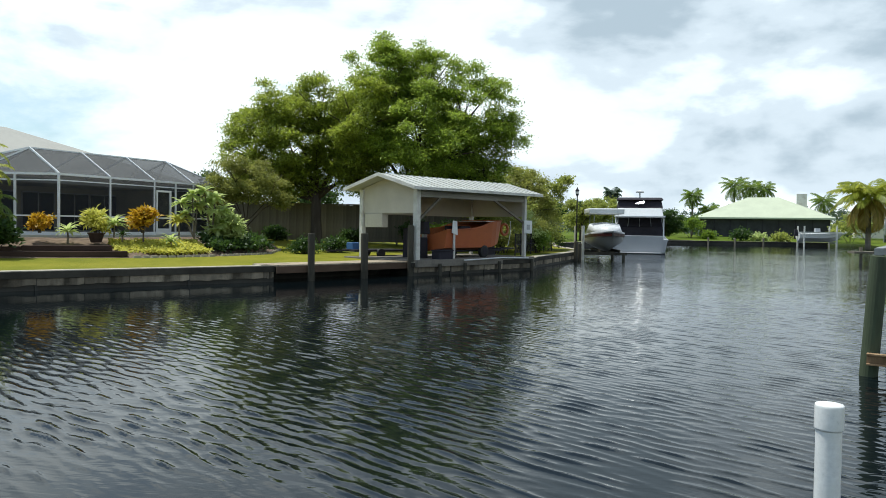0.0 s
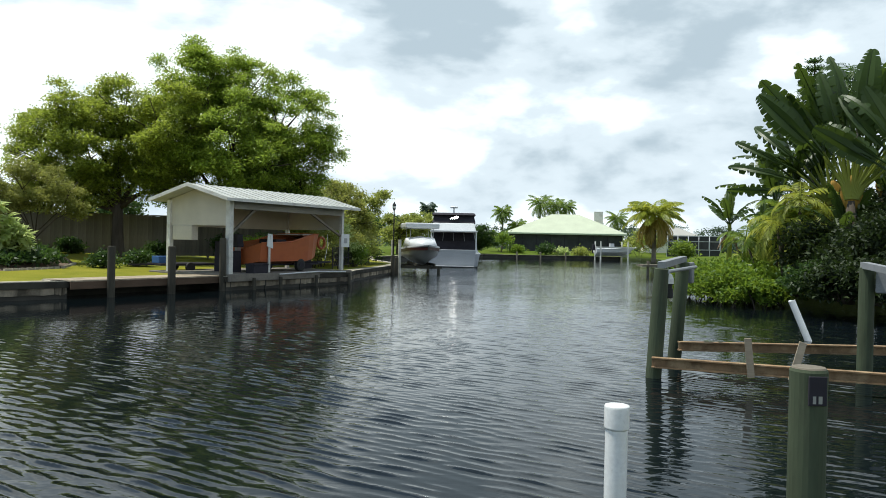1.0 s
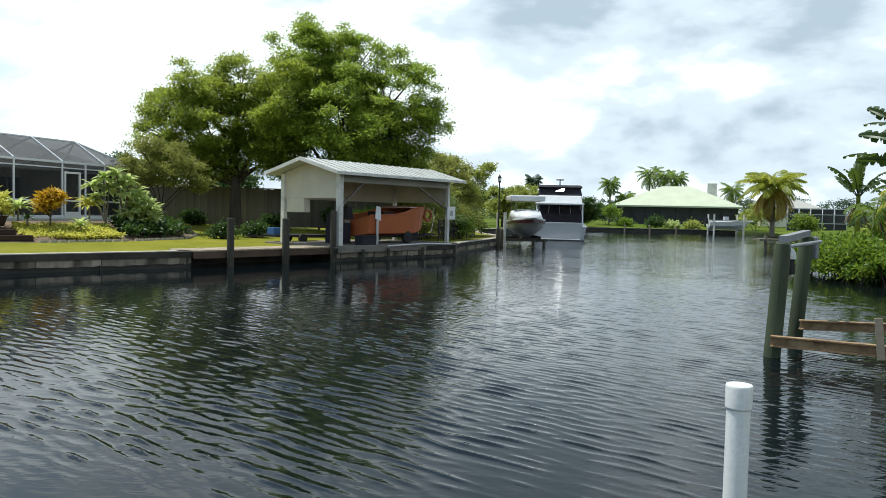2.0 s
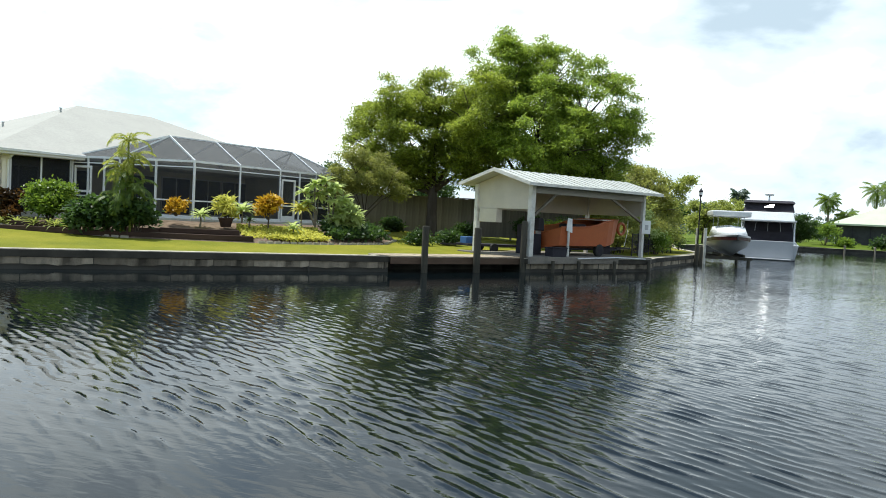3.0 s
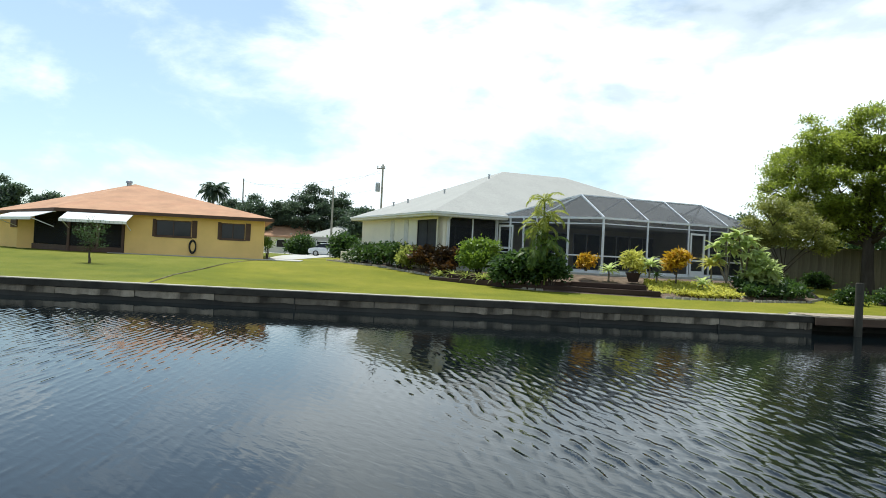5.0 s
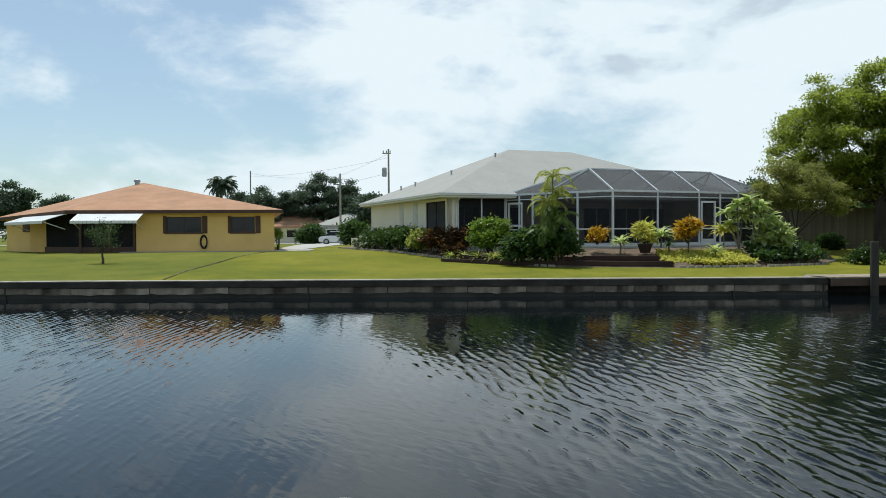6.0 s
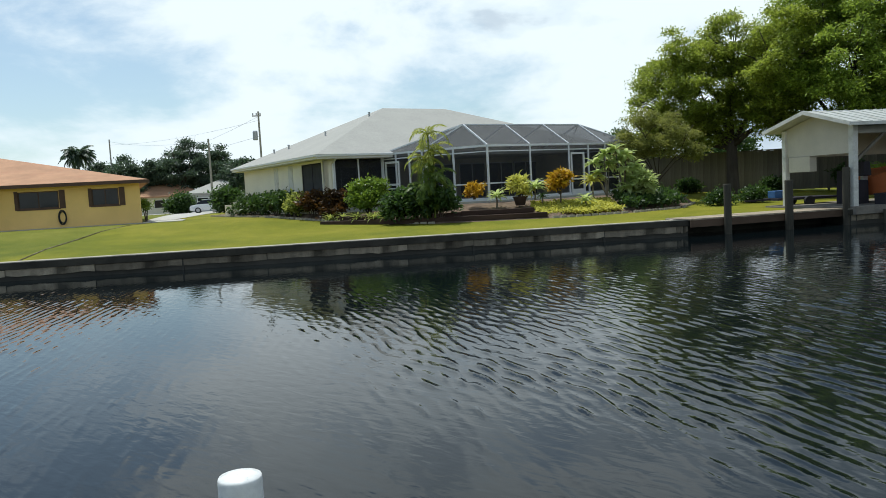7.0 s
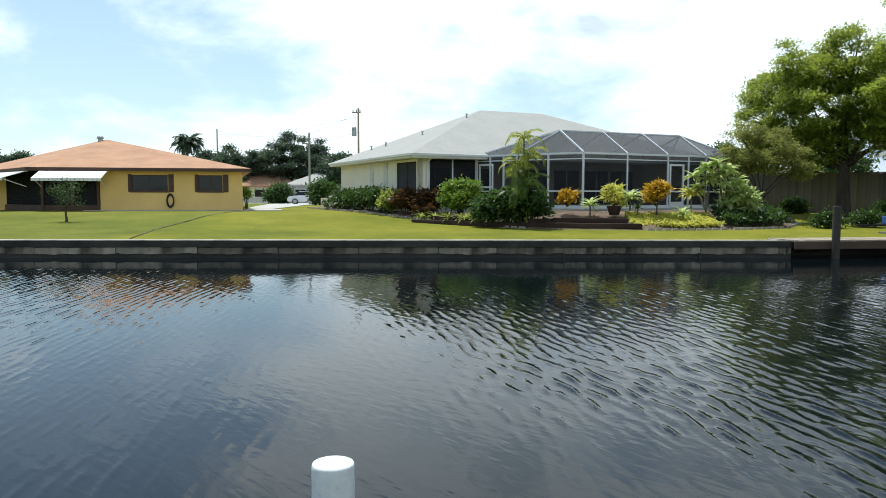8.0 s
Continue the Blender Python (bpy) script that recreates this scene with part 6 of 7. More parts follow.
def far_woods():
    """Distant trees that close the horizon."""
    rng = np.random.default_rng(77)
    P, Dd = [], []
    for k in range(520):
        az, d = rng.uniform(-75, 115), rng.uniform(185, 330)
        x, y = d * math.sin(radians(az)), d * math.cos(radians(az))
        h, w = rng.uniform(3.5, 7.5), rng.uniform(4, 8)
        m = 70
        g = rng.normal(size=(m, 3))
        g /= np.linalg.norm(g, axis=1, keepdims=True)
        P.append(np.array([x, y, 0.8 + h * 0.5]) + g * np.array([w / 2, w / 2, h / 2]) * rng.uniform(0.5, 1.0, (m, 1)))
        Dd.append(g * 0.6)
    o = new("far_woods", blades(np.concatenate(P), np.concatenate(Dd), 1.5, 0.9, rng, name="far_woods", mat=LEAF_HAZY))
    tagged(o, "distant belt of dark trees along the horizon", "woods", kind="stuff")


far_woods()

# ---------------------------------------------------------------- right of the boathouse: planting, boats, the far bank
for k, (x, y, h, w, mat, lab) in enumerate((
        (35.5, 36.0, 5.6, 6.5, LEAF_OLIVE_TREE, "broad olive-green tree beyond the boathouse"), (38.0, 37.6, 6.3, 6.2, LEAF_OLIVE, "bright leafy tree beyond the boathouse"), (31.5, 33.5, 4.2, 4.2, LEAF_OLIVE, "olive shrubby tree behind the boathouse"))):
    tree(x, y, h, auto_lobes(w, h * 0.9, h * 0.1, 8, 200 + k), mat, lab, 201 + k, 0.12, 620, 24, 0.20, (0.19, 0.095), 0.25, shell=0.15, sub=10)
for k, (x, y, w, h, mat) in enumerate(((29.4, 31.0, 2.6, 2.3, LEAF_OLIVE_TREE), (31.2, 31.5, 2.6, 2.6, LEAF_PALE), (33.2, 33.0, 2.6, 2.4, LEAF_OLIVE_TREE), (28.0, 30.2, 2.2, 1.6, LEAF_OLIVE_TREE), (35.2, 33.8, 2.4, 1.8, LEAF_OLIVE), (37.0, 35.0, 2.2, 1.6, LEAF_DARK), (32.2, 31.2, 1.8, 1.2, LEAF_MID))):
    shrub(x, y, w, h, mat, "loose leafy shrub beyond the boathouse", 210 + k, (0.16, 0.08), 110, 24, 0.22, group="shrubs beyond the boathouse")
for k, (x, y, h, w, mat) in enumerate(((44.5, 47.0, 6.0, 7.0, LEAF_OLIVE_TREE), (50.0, 54.0, 7.4, 8.5, LEAF_OLIVE), (62.0, 62.0, 6.4, 7.5, LEAF_DARK), (72.0, 68.0, 5.5, 6.5, LEAF_DARK), (57.0, 60.0, 6.0, 6.5, LEAF_OLIVE), (86.0, 73.0, 5.0, 7.0, LEAF_DARK), (97.0, 75.0, 4.2, 6.0, LEAF_DARK), (75.5, 62.2, 5.4, 6.4, LEAF_OLIVE), (70.0, 60.5, 5.0, 5.5, LEAF_OLIVE), (96.0, 66.8, 4.6, 5.0, LEAF_DARK))):
    tree(x, y, h, auto_lobes(w, h * 0.9, h * 0.1, 7, 230 + k), mat, "rounded leafy tree behind the moored boats", 231 + k, 0.18, 460, 22, 0.28, (0.26, 0.14), 0.25, shell=0.15, sub=9)


def chain_fence():
    f = thing("railing", "low dark metal railing beside the boathouse", "railing")
    p, q = Vector((27.6, 28.3, 0)), Vector((36.5, 34.0, 0))
    n = 9
    for k in range(n):
        c = p.lerp(q, k / (n - 1))
        part("post", Shape().tube([(c.x, c.y, 0.5), (c.x, c.y, 1.75)], [0.03, 0.03], 8), NAVY, f)
    for z in (1.7, 1.15, 0.75):
        part("rail", Shape().bar(p + Vector((0, 0, z)), q + Vector((0, 0, z)), 0.03), NAVY, f)
    for k in range(60):
        c = p.lerp(q, k / 59)
        part("baluster", Shape().bar((c.x, c.y, 0.75), (c.x, c.y, 1.7), 0.014), NAVY, f)


chain_fence()


def lamp_post():
    l = thing("lamp_post", "dark lamp post with a lantern by the water", "lamp post", pose(41.2, 36.0, 0.5) @ Matrix.Diagonal((1, 1, 1.17, 1)))
    part("pole", Shape().tube([(0, 0, 0), (0, 0, 0.3), (0, 0, 3.3)], [0.09, 0.045, 0.04], 10), NAVY, l)
    part("lantern", Shape().lathe([(0.05, 3.3), (0.11, 3.4), (0.13, 3.62), (0.15, 3.64), (0.04, 3.78), (0.02, 3.85)], 8), NAVY, l)
    part("lantern_glass", Shape().lathe([(0.125, 3.44), (0.136, 3.58)], 8), HULL, l)


lamp_post()


def boat_hull(L, beam, free, flare, seed=0, rake=0.18, full=0.55, bow=2.9):
    """Sections of a planing hull, bow towards +x."""
    secs = []
    n = 15
    for k in range(n):
        t = k / (n - 1)
        b = beam / 2 * (1 - max(0, (t - full) / (1 - full)) ** bow * 0.985)
        keel = -0.5 + (0.5 + free * 0.55) * max(0, (t - 0.7) / 0.3) ** 2.2
        ch = 0.05 + free * 0.62 * max(0, (t - 0.5) / 0.5) ** 1.5
        g = free * (0.72 + 0.28 * t ** 1.4)
        x = L * t
        off = rake * L * max(0, (t - 0.7) / 0.3) ** 2 * 0.5
        secs.append([(x + off, -b, g), (x, -b * (0.90 - flare * t), ch), (x - off * 0.4, 0, keel), (x, b * (0.90 - flare * t), ch), (x + off, b, g), (x + off, b * 0.9, g + 0.03), (x + off, 0, g + 0.06), (x + off, -b * 0.9, g + 0.03)])
    return secs


def yacht():
    ang = math.degrees(math.atan2(-0.60, -0.80))
    y = thing("motor_yacht", "large white and grey flybridge motor yacht moored at the bank", "yacht", rot(62.0, 46.2, 0.0, ang) @ Matrix.Translation((-1.6, 0.1, 0)) @ Matrix.Scale(1.13, 4))
    secs = boat_hull(11.5, 4.1, 1.48, 0.10, rake=0.06, full=0.62, bow=3.6)
    secs = [[(11.5 - p[0], *p[1:]) for p in c] for c in secs]
    part("hull", Shape().loft(secs), HULL_GREY, y, "pale grey hull")
    part("transom", Shape().box((11.5, -1.72, 0.12), (11.56, 1.72, 1.36)), HULL_GREY, y, "silver-grey curved transom", bevel=0.03)
    rail = Shape()
    for j in (0, 4):
        rail.tube([s[j] for s in secs], [0.05] * len(secs), 6)
    part("rub_rail", rail, HULL, y)
    part("boot_stripe", Shape().loft([[(s[1][0], s[1][1] * 1.01, -0.02), (s[1][0], s[1][1] * 1.01, 0.10), (s[3][0], s[3][1] * 1.01, 0.10), (s[3][0], s[3][1] * 1.01, -0.02)] for s in secs[:9]]), NAVY, y)

    def house(x0, x1, hw, z0, z1, rake0, rake1, mat, name, label="", parent=None):
        c = [[(x0, -hw, z0), (x0, hw, z0), (x0 + rake0, hw * 0.92, z1), (x0 + rake0, -hw * 0.92, z1)], [(x1, -hw, z0), (x1, hw, z0), (x1 - rake1, hw * 0.92, z1), (x1 - rake1, -hw * 0.92, z1)]]
        return part(name, Shape().loft(c), mat, parent or y, label, bevel=0.06)
    house(1.2, 8.4, 1.90, 1.3, 2.05, 0.1, 0.4, NAVY, "deckhouse_base")
    w = house(1.2, 7.9, 1.88, 2.05, 2.75, 0.1, 0.6, NAVY, "windscreen", "dark raked windscreen")
    for k in range(5):
        yy = -1.80 + 3.60 * k / 4
        part("mullion", Shape().bar((7.93, yy, 2.05), (7.32, yy * 0.92, 2.76), 0.035, 0.03), HULL_GREY, w)
    house(0.8, 7.7, 1.94, 2.75, 2.88, 0.05, 0.15, HULL, "coach_roof")
    house(1.5, 6.9, 1.88, 2.88, 3.55, 0.1, 0.35, HULL, "flybridge", "white flybridge coaming")
    house(1.7, 6.3, 1.84, 3.55, 4.25, 0.1, 0.6, NAVY, "canvas_enclosure", "dark canvas flybridge enclosure")
    house(1.6, 6.2, 1.88, 4.25, 4.45, 0.3, 0.5, NAVY, "bimini_top", "dark domed canvas top")
    # added bowed reflector before the enclosure's raked front, turned to throw the sun's glint
    nrm = Vector((0.689, -0.245, 0.683)).normalized()
    su = Vector((0, 0, 1)).cross(nrm).normalized()
    sv = nrm.cross(su)
    rows = [[Vector((6.10, 0.05, 3.93)) + nrm * 0.16 + su * 0.36 * a + sv * 0.17 * b - nrm * (0.004 * a * a + 0.007 * b * b) for a in np.linspace(-1, 1, 9)] for b in np.linspace(-1, 1, 7)]
    part("visor", Shape().loft(rows, close=False), GLINT_METAL, y, "added bright reflector for the sun glint", smooth=True)
    r = part("radar_mast", Shape().tube([(4.0, 0, 4.4), (4.0, 0, 4.95)], [0.08, 0.05], 8), HULL, y)
    part("radar_dome", Shape().lathe([(0.05, 0), (0.32, 0.02), (0.34, 0.12), (0.22, 0.2), (0.02, 0.22)], 16, (4.0, 0, 4.9)), HULL, r)
    rails = Shape()
    top = [(s[0][0], s[0][1] * 0.96, s[0][2] + 0.62) for s in secs[6:]] + [(s[4][0], s[4][1] * 0.96, s[4][2] + 0.62) for s in secs[6:][::-1]]
    rails.tube(top, [0.018] * len(top), 6)
    for s in secs[6:]:
        for j in (0, 4):
            rails.bar((s[j][0], s[j][1] * 0.96, s[j][2]), (s[j][0], s[j][1] * 0.96, s[j][2] + 0.62), 0.022)
    part("bow_rail", rails, STEEL, y, "thin steel bow rail")
    for yy in (-1.80, 1.80):
        part("cockpit_post", Shape().tube([(9.6, yy, 1.0), (9.2, yy, 2.78)], [0.05, 0.05], 8), HULL, y, "white cockpit post")
    part("cockpit_roof", Shape().box((7.6, -1.9, 2.76), (9.9, 1.9, 2.88)), HULL, y, "white cockpit overhang", bevel=0.03)
    part("swim_platform", Shape().box((11.5, -1.6, 0.04), (12.2, 1.6, 0.12)), HULL_GREY, y, bevel=0.03)


yacht()


def skiff():
    ang = math.degrees(math.atan2(-0.63, -0.78)) + 8
    m = rot(43.0, 35.4, 1.05, ang)
    b = thing("runabout", "white runabout with a dark stripe, covered, on a boat lift", "boat", m)
    secs = boat_hull(6.0, 2.35, 0.85, 0.1, rake=0.2)
    part("hull", Shape().loft(secs), HULL_GREY, b, "grey-white hull", smooth=True)
    st = Shape()
    for sg in (-1, 1):
        st.loft([[(s[0][0] * 0.98 + 0.02, sg * (abs(s[0][1]) * 0.965 + 0.03), s[0][2] - 0.30), (s[0][0] * 0.98 + 0.02, sg * (abs(s[0][1]) * 0.985 + 0.03), s[0][2] - 0.10)] for s in secs], close=False)
    part("stripe", st, DARK_RED, b, "dark red hull stripe")
    part("cover", Shape().loft([[(x, -w, 0.72), (x, -w * 0.8, h), (x, 0, h + 0.12), (x, w * 0.8, h), (x, w, 0.72)] for x, w, h in ((0.1, 1.0, 0.95), (1.5, 1.15, 1.35), (3.0, 1.15, 1.35), (4.4, 0.95, 1.12), (5.6, 0.5, 0.98))]), HULL, b, "white fitted canvas cover", smooth=True)
    top = part("t_top", Shape().box((0.5, -1.2, 2.02), (3.5, 1.2, 2.40)), HULL, b, "white canopy top", bevel=0.08)
    for x in (0.8, 3.2):
        for y in (-0.8, 0.8):
            part("support", Shape().tube([(x, y, 0.8), (x, y, 2.36)], [0.025, 0.025], 6), STEEL, top)
    l = thing("boat_lift", "timber boat lift with dark piles", "boat lift", m)
    for x in (0.4, 5.2):
        for y in (-1.75, 0.9):
            part("lift_post", Shape().tube([(x, y, -2.2), (x, y, -0.55 if y > 0 else 1.2)], [0.11, 0.10], 10), PILE_DARK if y > 0 else WHITE_OLD, l)
        part("cradle_beam", Shape().bar((x, -1.7, -0.62), (x, 1.1, -0.62), 0.14, 0.18), PILE_DARK, l)
    for y in (-0.6, 0.6):
        part("bunk", Shape().bar((0.2, y, -0.44), (5.4, y, -0.44), 0.12, 0.16), PILE_DARK, l)
    for k, (x, y) in enumerate(((37.3, 32.3), (35.9, 31.4))):
        solid("mooring_post", Shape().lathe([(0.13, -1.2), (0.12, 1.05 + 0.15 * (k % 2)), (0.09, 1.12 + 0.15 * (k % 2))], 12, (x, y, 0)), PILE_DARK, "dark mooring pile by the lift", "pile", group="mooring piles")


skiff()


def green_roof_house():
    h = thing("house", "low dark-walled house with a pale green hipped metal roof", "house", rot(123.0, 66.0, 1.0, -62))
    w, d, e, r = 19.5, 13.0, 2.75, 3.5
    part("roof", hip_roof((-w / 2 - 0.8, -d / 2 - 0.8, w / 2 + 0.8, d / 2 + 0.8), ((-2.4, 0), (2.4, 0)), e + 0.55, e + r + 0.6, 0.25), ROOF_GREEN, h, "pale green metal roof")
    for q in (((-w / 2, -d / 2, -0.6), (w / 2, -d / 2 + 0.2, e + 0.45)), ((-w / 2, -d / 2 + 0.2, -0.6), (-w / 2 + 0.2, d / 2, e + 0.45)), ((w / 2 - 0.2, -d / 2 + 0.2, -0.6), (w / 2, d / 2, e + 0.45))):
        part("wall", Shape().box(*q), SHADE, h, "dark screened wall")
    for k in range(9):
        x = -w / 2 + w * k / 8
        part("post", Shape().box((x - 0.06, -d / 2 - 0.12, -0.6), (x + 0.06, -d / 2 - 0.01, e + 0.45)), NAVY if k else WHITE, h)
    part("chimney", Shape().box((5.2, 1.0, 3.0), (6.8, 2.4, 7.5)), WHITE_OLD, h, "pale square chimney", bevel=0.05)


green_roof_house()
for k, (az, d, top, fl, mat, lab) in enumerate(((57.1, 150, 9.2, 2.6, LEAF_PALM, "cabbage palm behind the far bank"), (59.9, 158, 11.5, 3.4, LEAF_PALM, "tall palm behind the green-roofed house"), (60.9, 155, 10.8, 3.2, LEAF_PALM, "tall palm behind the green-roofed house"),
                                                (61.8, 158, 10.8, 3.0, LEAF_PALM, "tall palm behind the green-roofed house"), (51.4, 130, 8.7, 1.7, LEAF_HAZY, "tall palm far behind the moored yacht"), (58.2, 150, 6.5, 2.4, LEAF_PALM, "short palm behind the far bank"), (65.6, 160, 8.5, 3.0, LEAF_PALM, "palm beside the far roofs"))):
    palm(d * math.sin(radians(az)), d * math.cos(radians(az)), top - 1.7, fl, 26, lab, 300 + k, mat, 0.2, 0.95, 1.3, width=0.13, nl=20, hang=0.6, span=2.1)
palm(79.7, 31.8, 5.0, 3.7, 46, "coconut palm with golden lower fronds by the water", 310, LEAF_LIME_PALM, 0.24, 1.0, 1.5, width=0.15, old=18, nl=30, hang=0.6, span=1.6)
for k, (az, d, h, w, mat) in enumerate(((55.6, 132, 3.6, 7, LEAF_DARK), (57.0, 126, 2.9, 4.6, LEAF_MID), (67.2, 122, 4.0, 6, LEAF_OLIVE), (70.4, 95, 2.0, 2.8, LEAF_PALM), (68.2, 135, 5.0, 8, LEAF_HAZY), (63.0, 122, 0.9, 2.2, LEAF_OLIVE), (60.4, 122, 1.5, 2.0, LEAF_DARK), (58.2, 124, 0.9, 1.8, LEAF_MID), (61.6, 122, 0.7, 1.6, LEAF_PALE),
                                        (64.0, 170, 6.5, 10, LEAF_HAZY), (66.4, 175, 6.0, 10, LEAF_HAZY), (54.0, 150, 5.0, 10, LEAF_HAZY), (52.5, 160, 6.0, 10, LEAF_HAZY), (57.6, 170, 5.0, 10, LEAF_HAZY), (59.6, 165, 5.6, 9, LEAF_HAZY), (72.6, 150, 5.0, 10, LEAF_HAZY), (69.4, 165, 6.0, 10, LEAF_HAZY))):
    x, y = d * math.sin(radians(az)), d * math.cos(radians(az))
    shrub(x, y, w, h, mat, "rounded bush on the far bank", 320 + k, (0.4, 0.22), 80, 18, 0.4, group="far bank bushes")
far_house(150.0, 56.0, -65, 12, 10, 2.7, 2.6, ROOF_WHITE, STUCCO, "pale house with a white roof behind the far bank")


def far_cage():
    """A screened pool enclosure: white bars, dark cloth between them."""
    t = thing("pool_enclosure", "screened pool enclosure with pale grey metal bars", "enclosure", rot(120.5, 41.5, 0.9, -71))
    w, d, e, r = 8.0, 5.0, 2.3, 3.2
    for k in range(6):
        x = -w / 2 + w * k / 5
        part("post", Shape().box((x - 0.05, -d / 2 - 0.05, -0.3), (x + 0.05, -d / 2 + 0.05, e)), HULL_GREY, t)
        part("rafter", Shape().bar((x, -d / 2, e), (x, -d / 2 + 1.6, r), 0.09, 0.09), HULL_GREY, t)
        part("rear_post", Shape().box((x - 0.05, d / 2 - 0.05, -0.3), (x + 0.05, d / 2 + 0.05, r)), HULL_GREY, t)
        part("roof_bar", Shape().bar((x, -d / 2 + 1.6, r), (x, d / 2, r), 0.09, 0.09), HULL_GREY, t)
    for y, z in ((-d / 2, e), (-d / 2, 1.0), (-d / 2 + 1.6, r), (d / 2, r)):
        part("rail", Shape().bar((-w / 2, y, z), (w / 2, y, z), 0.10, 0.10), HULL_GREY, t)
    part("screen", Shape().box((-w / 2, d / 2 - 0.02, -0.3), (w / 2, d / 2 - 0.01, r)), SHADE, t, "dark screen cloth")
    part("screen", Shape().box((-w / 2, -d / 2 + 0.1, -0.3), (w / 2, -d / 2 + 0.11, 0.95)), SHADE, t, "dark screen cloth")


far_cage()


def far_lift():
    m = rot(106.0, 52.2, 0.0, -48)
    b = thing("runabout", "pale grey open boat on a far boat lift", "boat", m @ pose(0.2, -1.2, 1.2))
    part("hull", Shape().loft(boat_hull(6.0, 2.2, 0.8, 0.1)), HULL, b)
    part("console", Shape().box((2.2, -0.4, 0.6), (2.9, 0.4, 1.4), taper=0.8), HULL_GREY, b)
    part("outboard_motor", Shape().box((-0.5, -0.2, 0.3), (0.0, 0.2, 1.2), taper=0.8), NAVY, b, bevel=0.04)
    l = thing("boat_lift", "pale boat lift with tall guide posts on the far bank", "boat lift", m)
    for x in (0.6, 4.8):
        for y in (-2.8, 0.2):
            part("lift_post", Shape().tube([(x, y, -1), (x, y, 2.9)], [0.12, 0.11], 8), WHITE_OLD, l)
        part("cradle_beam", Shape().bar((x, -2.8, 0.6), (x, 0.2, 0.6), 0.14, 0.2), STEEL, l)
    for y in (-2.8, 0.2):
        part("top_beam", Shape().bar((0.2, y, 2.0), (5.4, y, 2.0), 0.12, 0.2), WHITE_OLD, l)


far_lift()
for x, y in ((98, 60.7), (101, 58.3), (104.2, 55.7)):
    solid("mooring_post", Shape().lathe([(0.13, -1), (0.12, 1.0), (0.08, 1.06)], 10, (x, y, 0)), TIMBER, "pale timber post at the far sea wall", "pile", group="far posts")

# ---------------------------------------------------------------- the near right bank
def mangrove():
    rng = np.random.default_rng(400)
    t = thing("mangrove", "dense bright green mangrove thicket at the water's edge", "mangrove", pose(28.9, 8.9, 0.0))
    lobes = [(a, b, c * 0.78, d * 0.86) for a, b, c, d in ((-1.1, -1.3, 0.7, 1.0), (-0.6, -0.6, 0.85, 1.2), (0.5, 0.4, 0.85, 1.2), (1.6, 1.2, 0.8, 1.1), (2.6, 1.9, 0.65, 1.0), (0.6, -1.2, 0.9, 1.2), (1.8, -0.2, 0.9, 1.2), (-0.2, -1.7, 0.75, 0.9), (3.4, 2.4, 0.5, 0.8), (3.0, 0.8, 0.8, 1.1))]
    s = Shape()
    for l in lobes:
        for k in range(5):
            a = rng.uniform(0, 6.28)
            s.tube([(l[0] + 0.8 * math.cos(a), l[1] + 0.8 * math.sin(a), -0.4), (l[0] + 0.4 * math.cos(a), l[1] + 0.4 * math.sin(a), 0.25), (l[0], l[1], 0.6)], [0.025, 0.025, 0.03], 5)
    part("root", s, BARK, t)
    pl, dr = clumps(lobes, 34, 0.2, 620, rng, 0.5)
    pl[:, 2] = np.maximum(pl[:, 2], 0.12 + 0.2 * rng.uniform(0, 1, len(pl)))
    part("foliage", blades(pl, dr + np.array([0, 0, 0.4]), 0.17, 0.085, rng, name="foliage", mat=LEAF_MID), LEAF_MID, t)


mangrove()


def paddle_leaf(L, W, seed, droop=0.9, tear=0.35):
    """A torn banana-type leaf along +x that rises and droops; a ribbed blade in strips."""
    rng = np.random.default_rng(seed)
    s = Shape()
    n = 26
    pts, e = [Vector((0, 0, 0))], 0.25
    for k in range(n):
        pts.append(pts[-1] + Vector((math.cos(e), 0, math.sin(e))) * (L / n))
        e -= droop / n * (0.4 + 1.2 * k / n)
    s.tube(pts[::2], [0.05 - 0.045 * k / 13 for k in range(len(pts[::2]))], 5)
    st = 6
    for sg in (-1, 1):
        k = st
        while k < n:
            j = min(n, k + int(rng.integers(1, 4)))
            hang = rng.uniform(0.1, 0.55) * tear * 2
            ragged = rng.uniform(0, 1) ** 2
            for q in range(k, j):
                t0, t1 = (q - st) / (n - st), (q + 1 - st) / (n - st)
                w0, w1 = (W * math.sin(math.pi * (0.12 + 0.84 * t)) ** 0.6 * (1 - 0.45 * tear * ragged) for t in (t0, t1))
                g = 0.03 + 0.10 * tear if q == j - 1 else 0.0
                a, b = pts[q], pts[q + 1]
                f = (b - a).normalized()
                o0 = Vector((0.25 * w0, sg * w0, 0.12 * w0 - hang * w0)) - f * 0
                o1 = Vector((0.25 * w1 - g, sg * w1, 0.12 * w1 - hang * w1))
                m0, m1 = a + Vector((0.1 * w0, sg * w0 * 0.5, 0.14 * w0)), b + Vector((0.1 * w1, sg * w1 * 0.5, 0.14 * w1))
                s.add([a, b, m1, m0, b + o1, a + o0], [(0, 1, 2, 3), (3, 2, 4, 5)])
            k = j
    return s


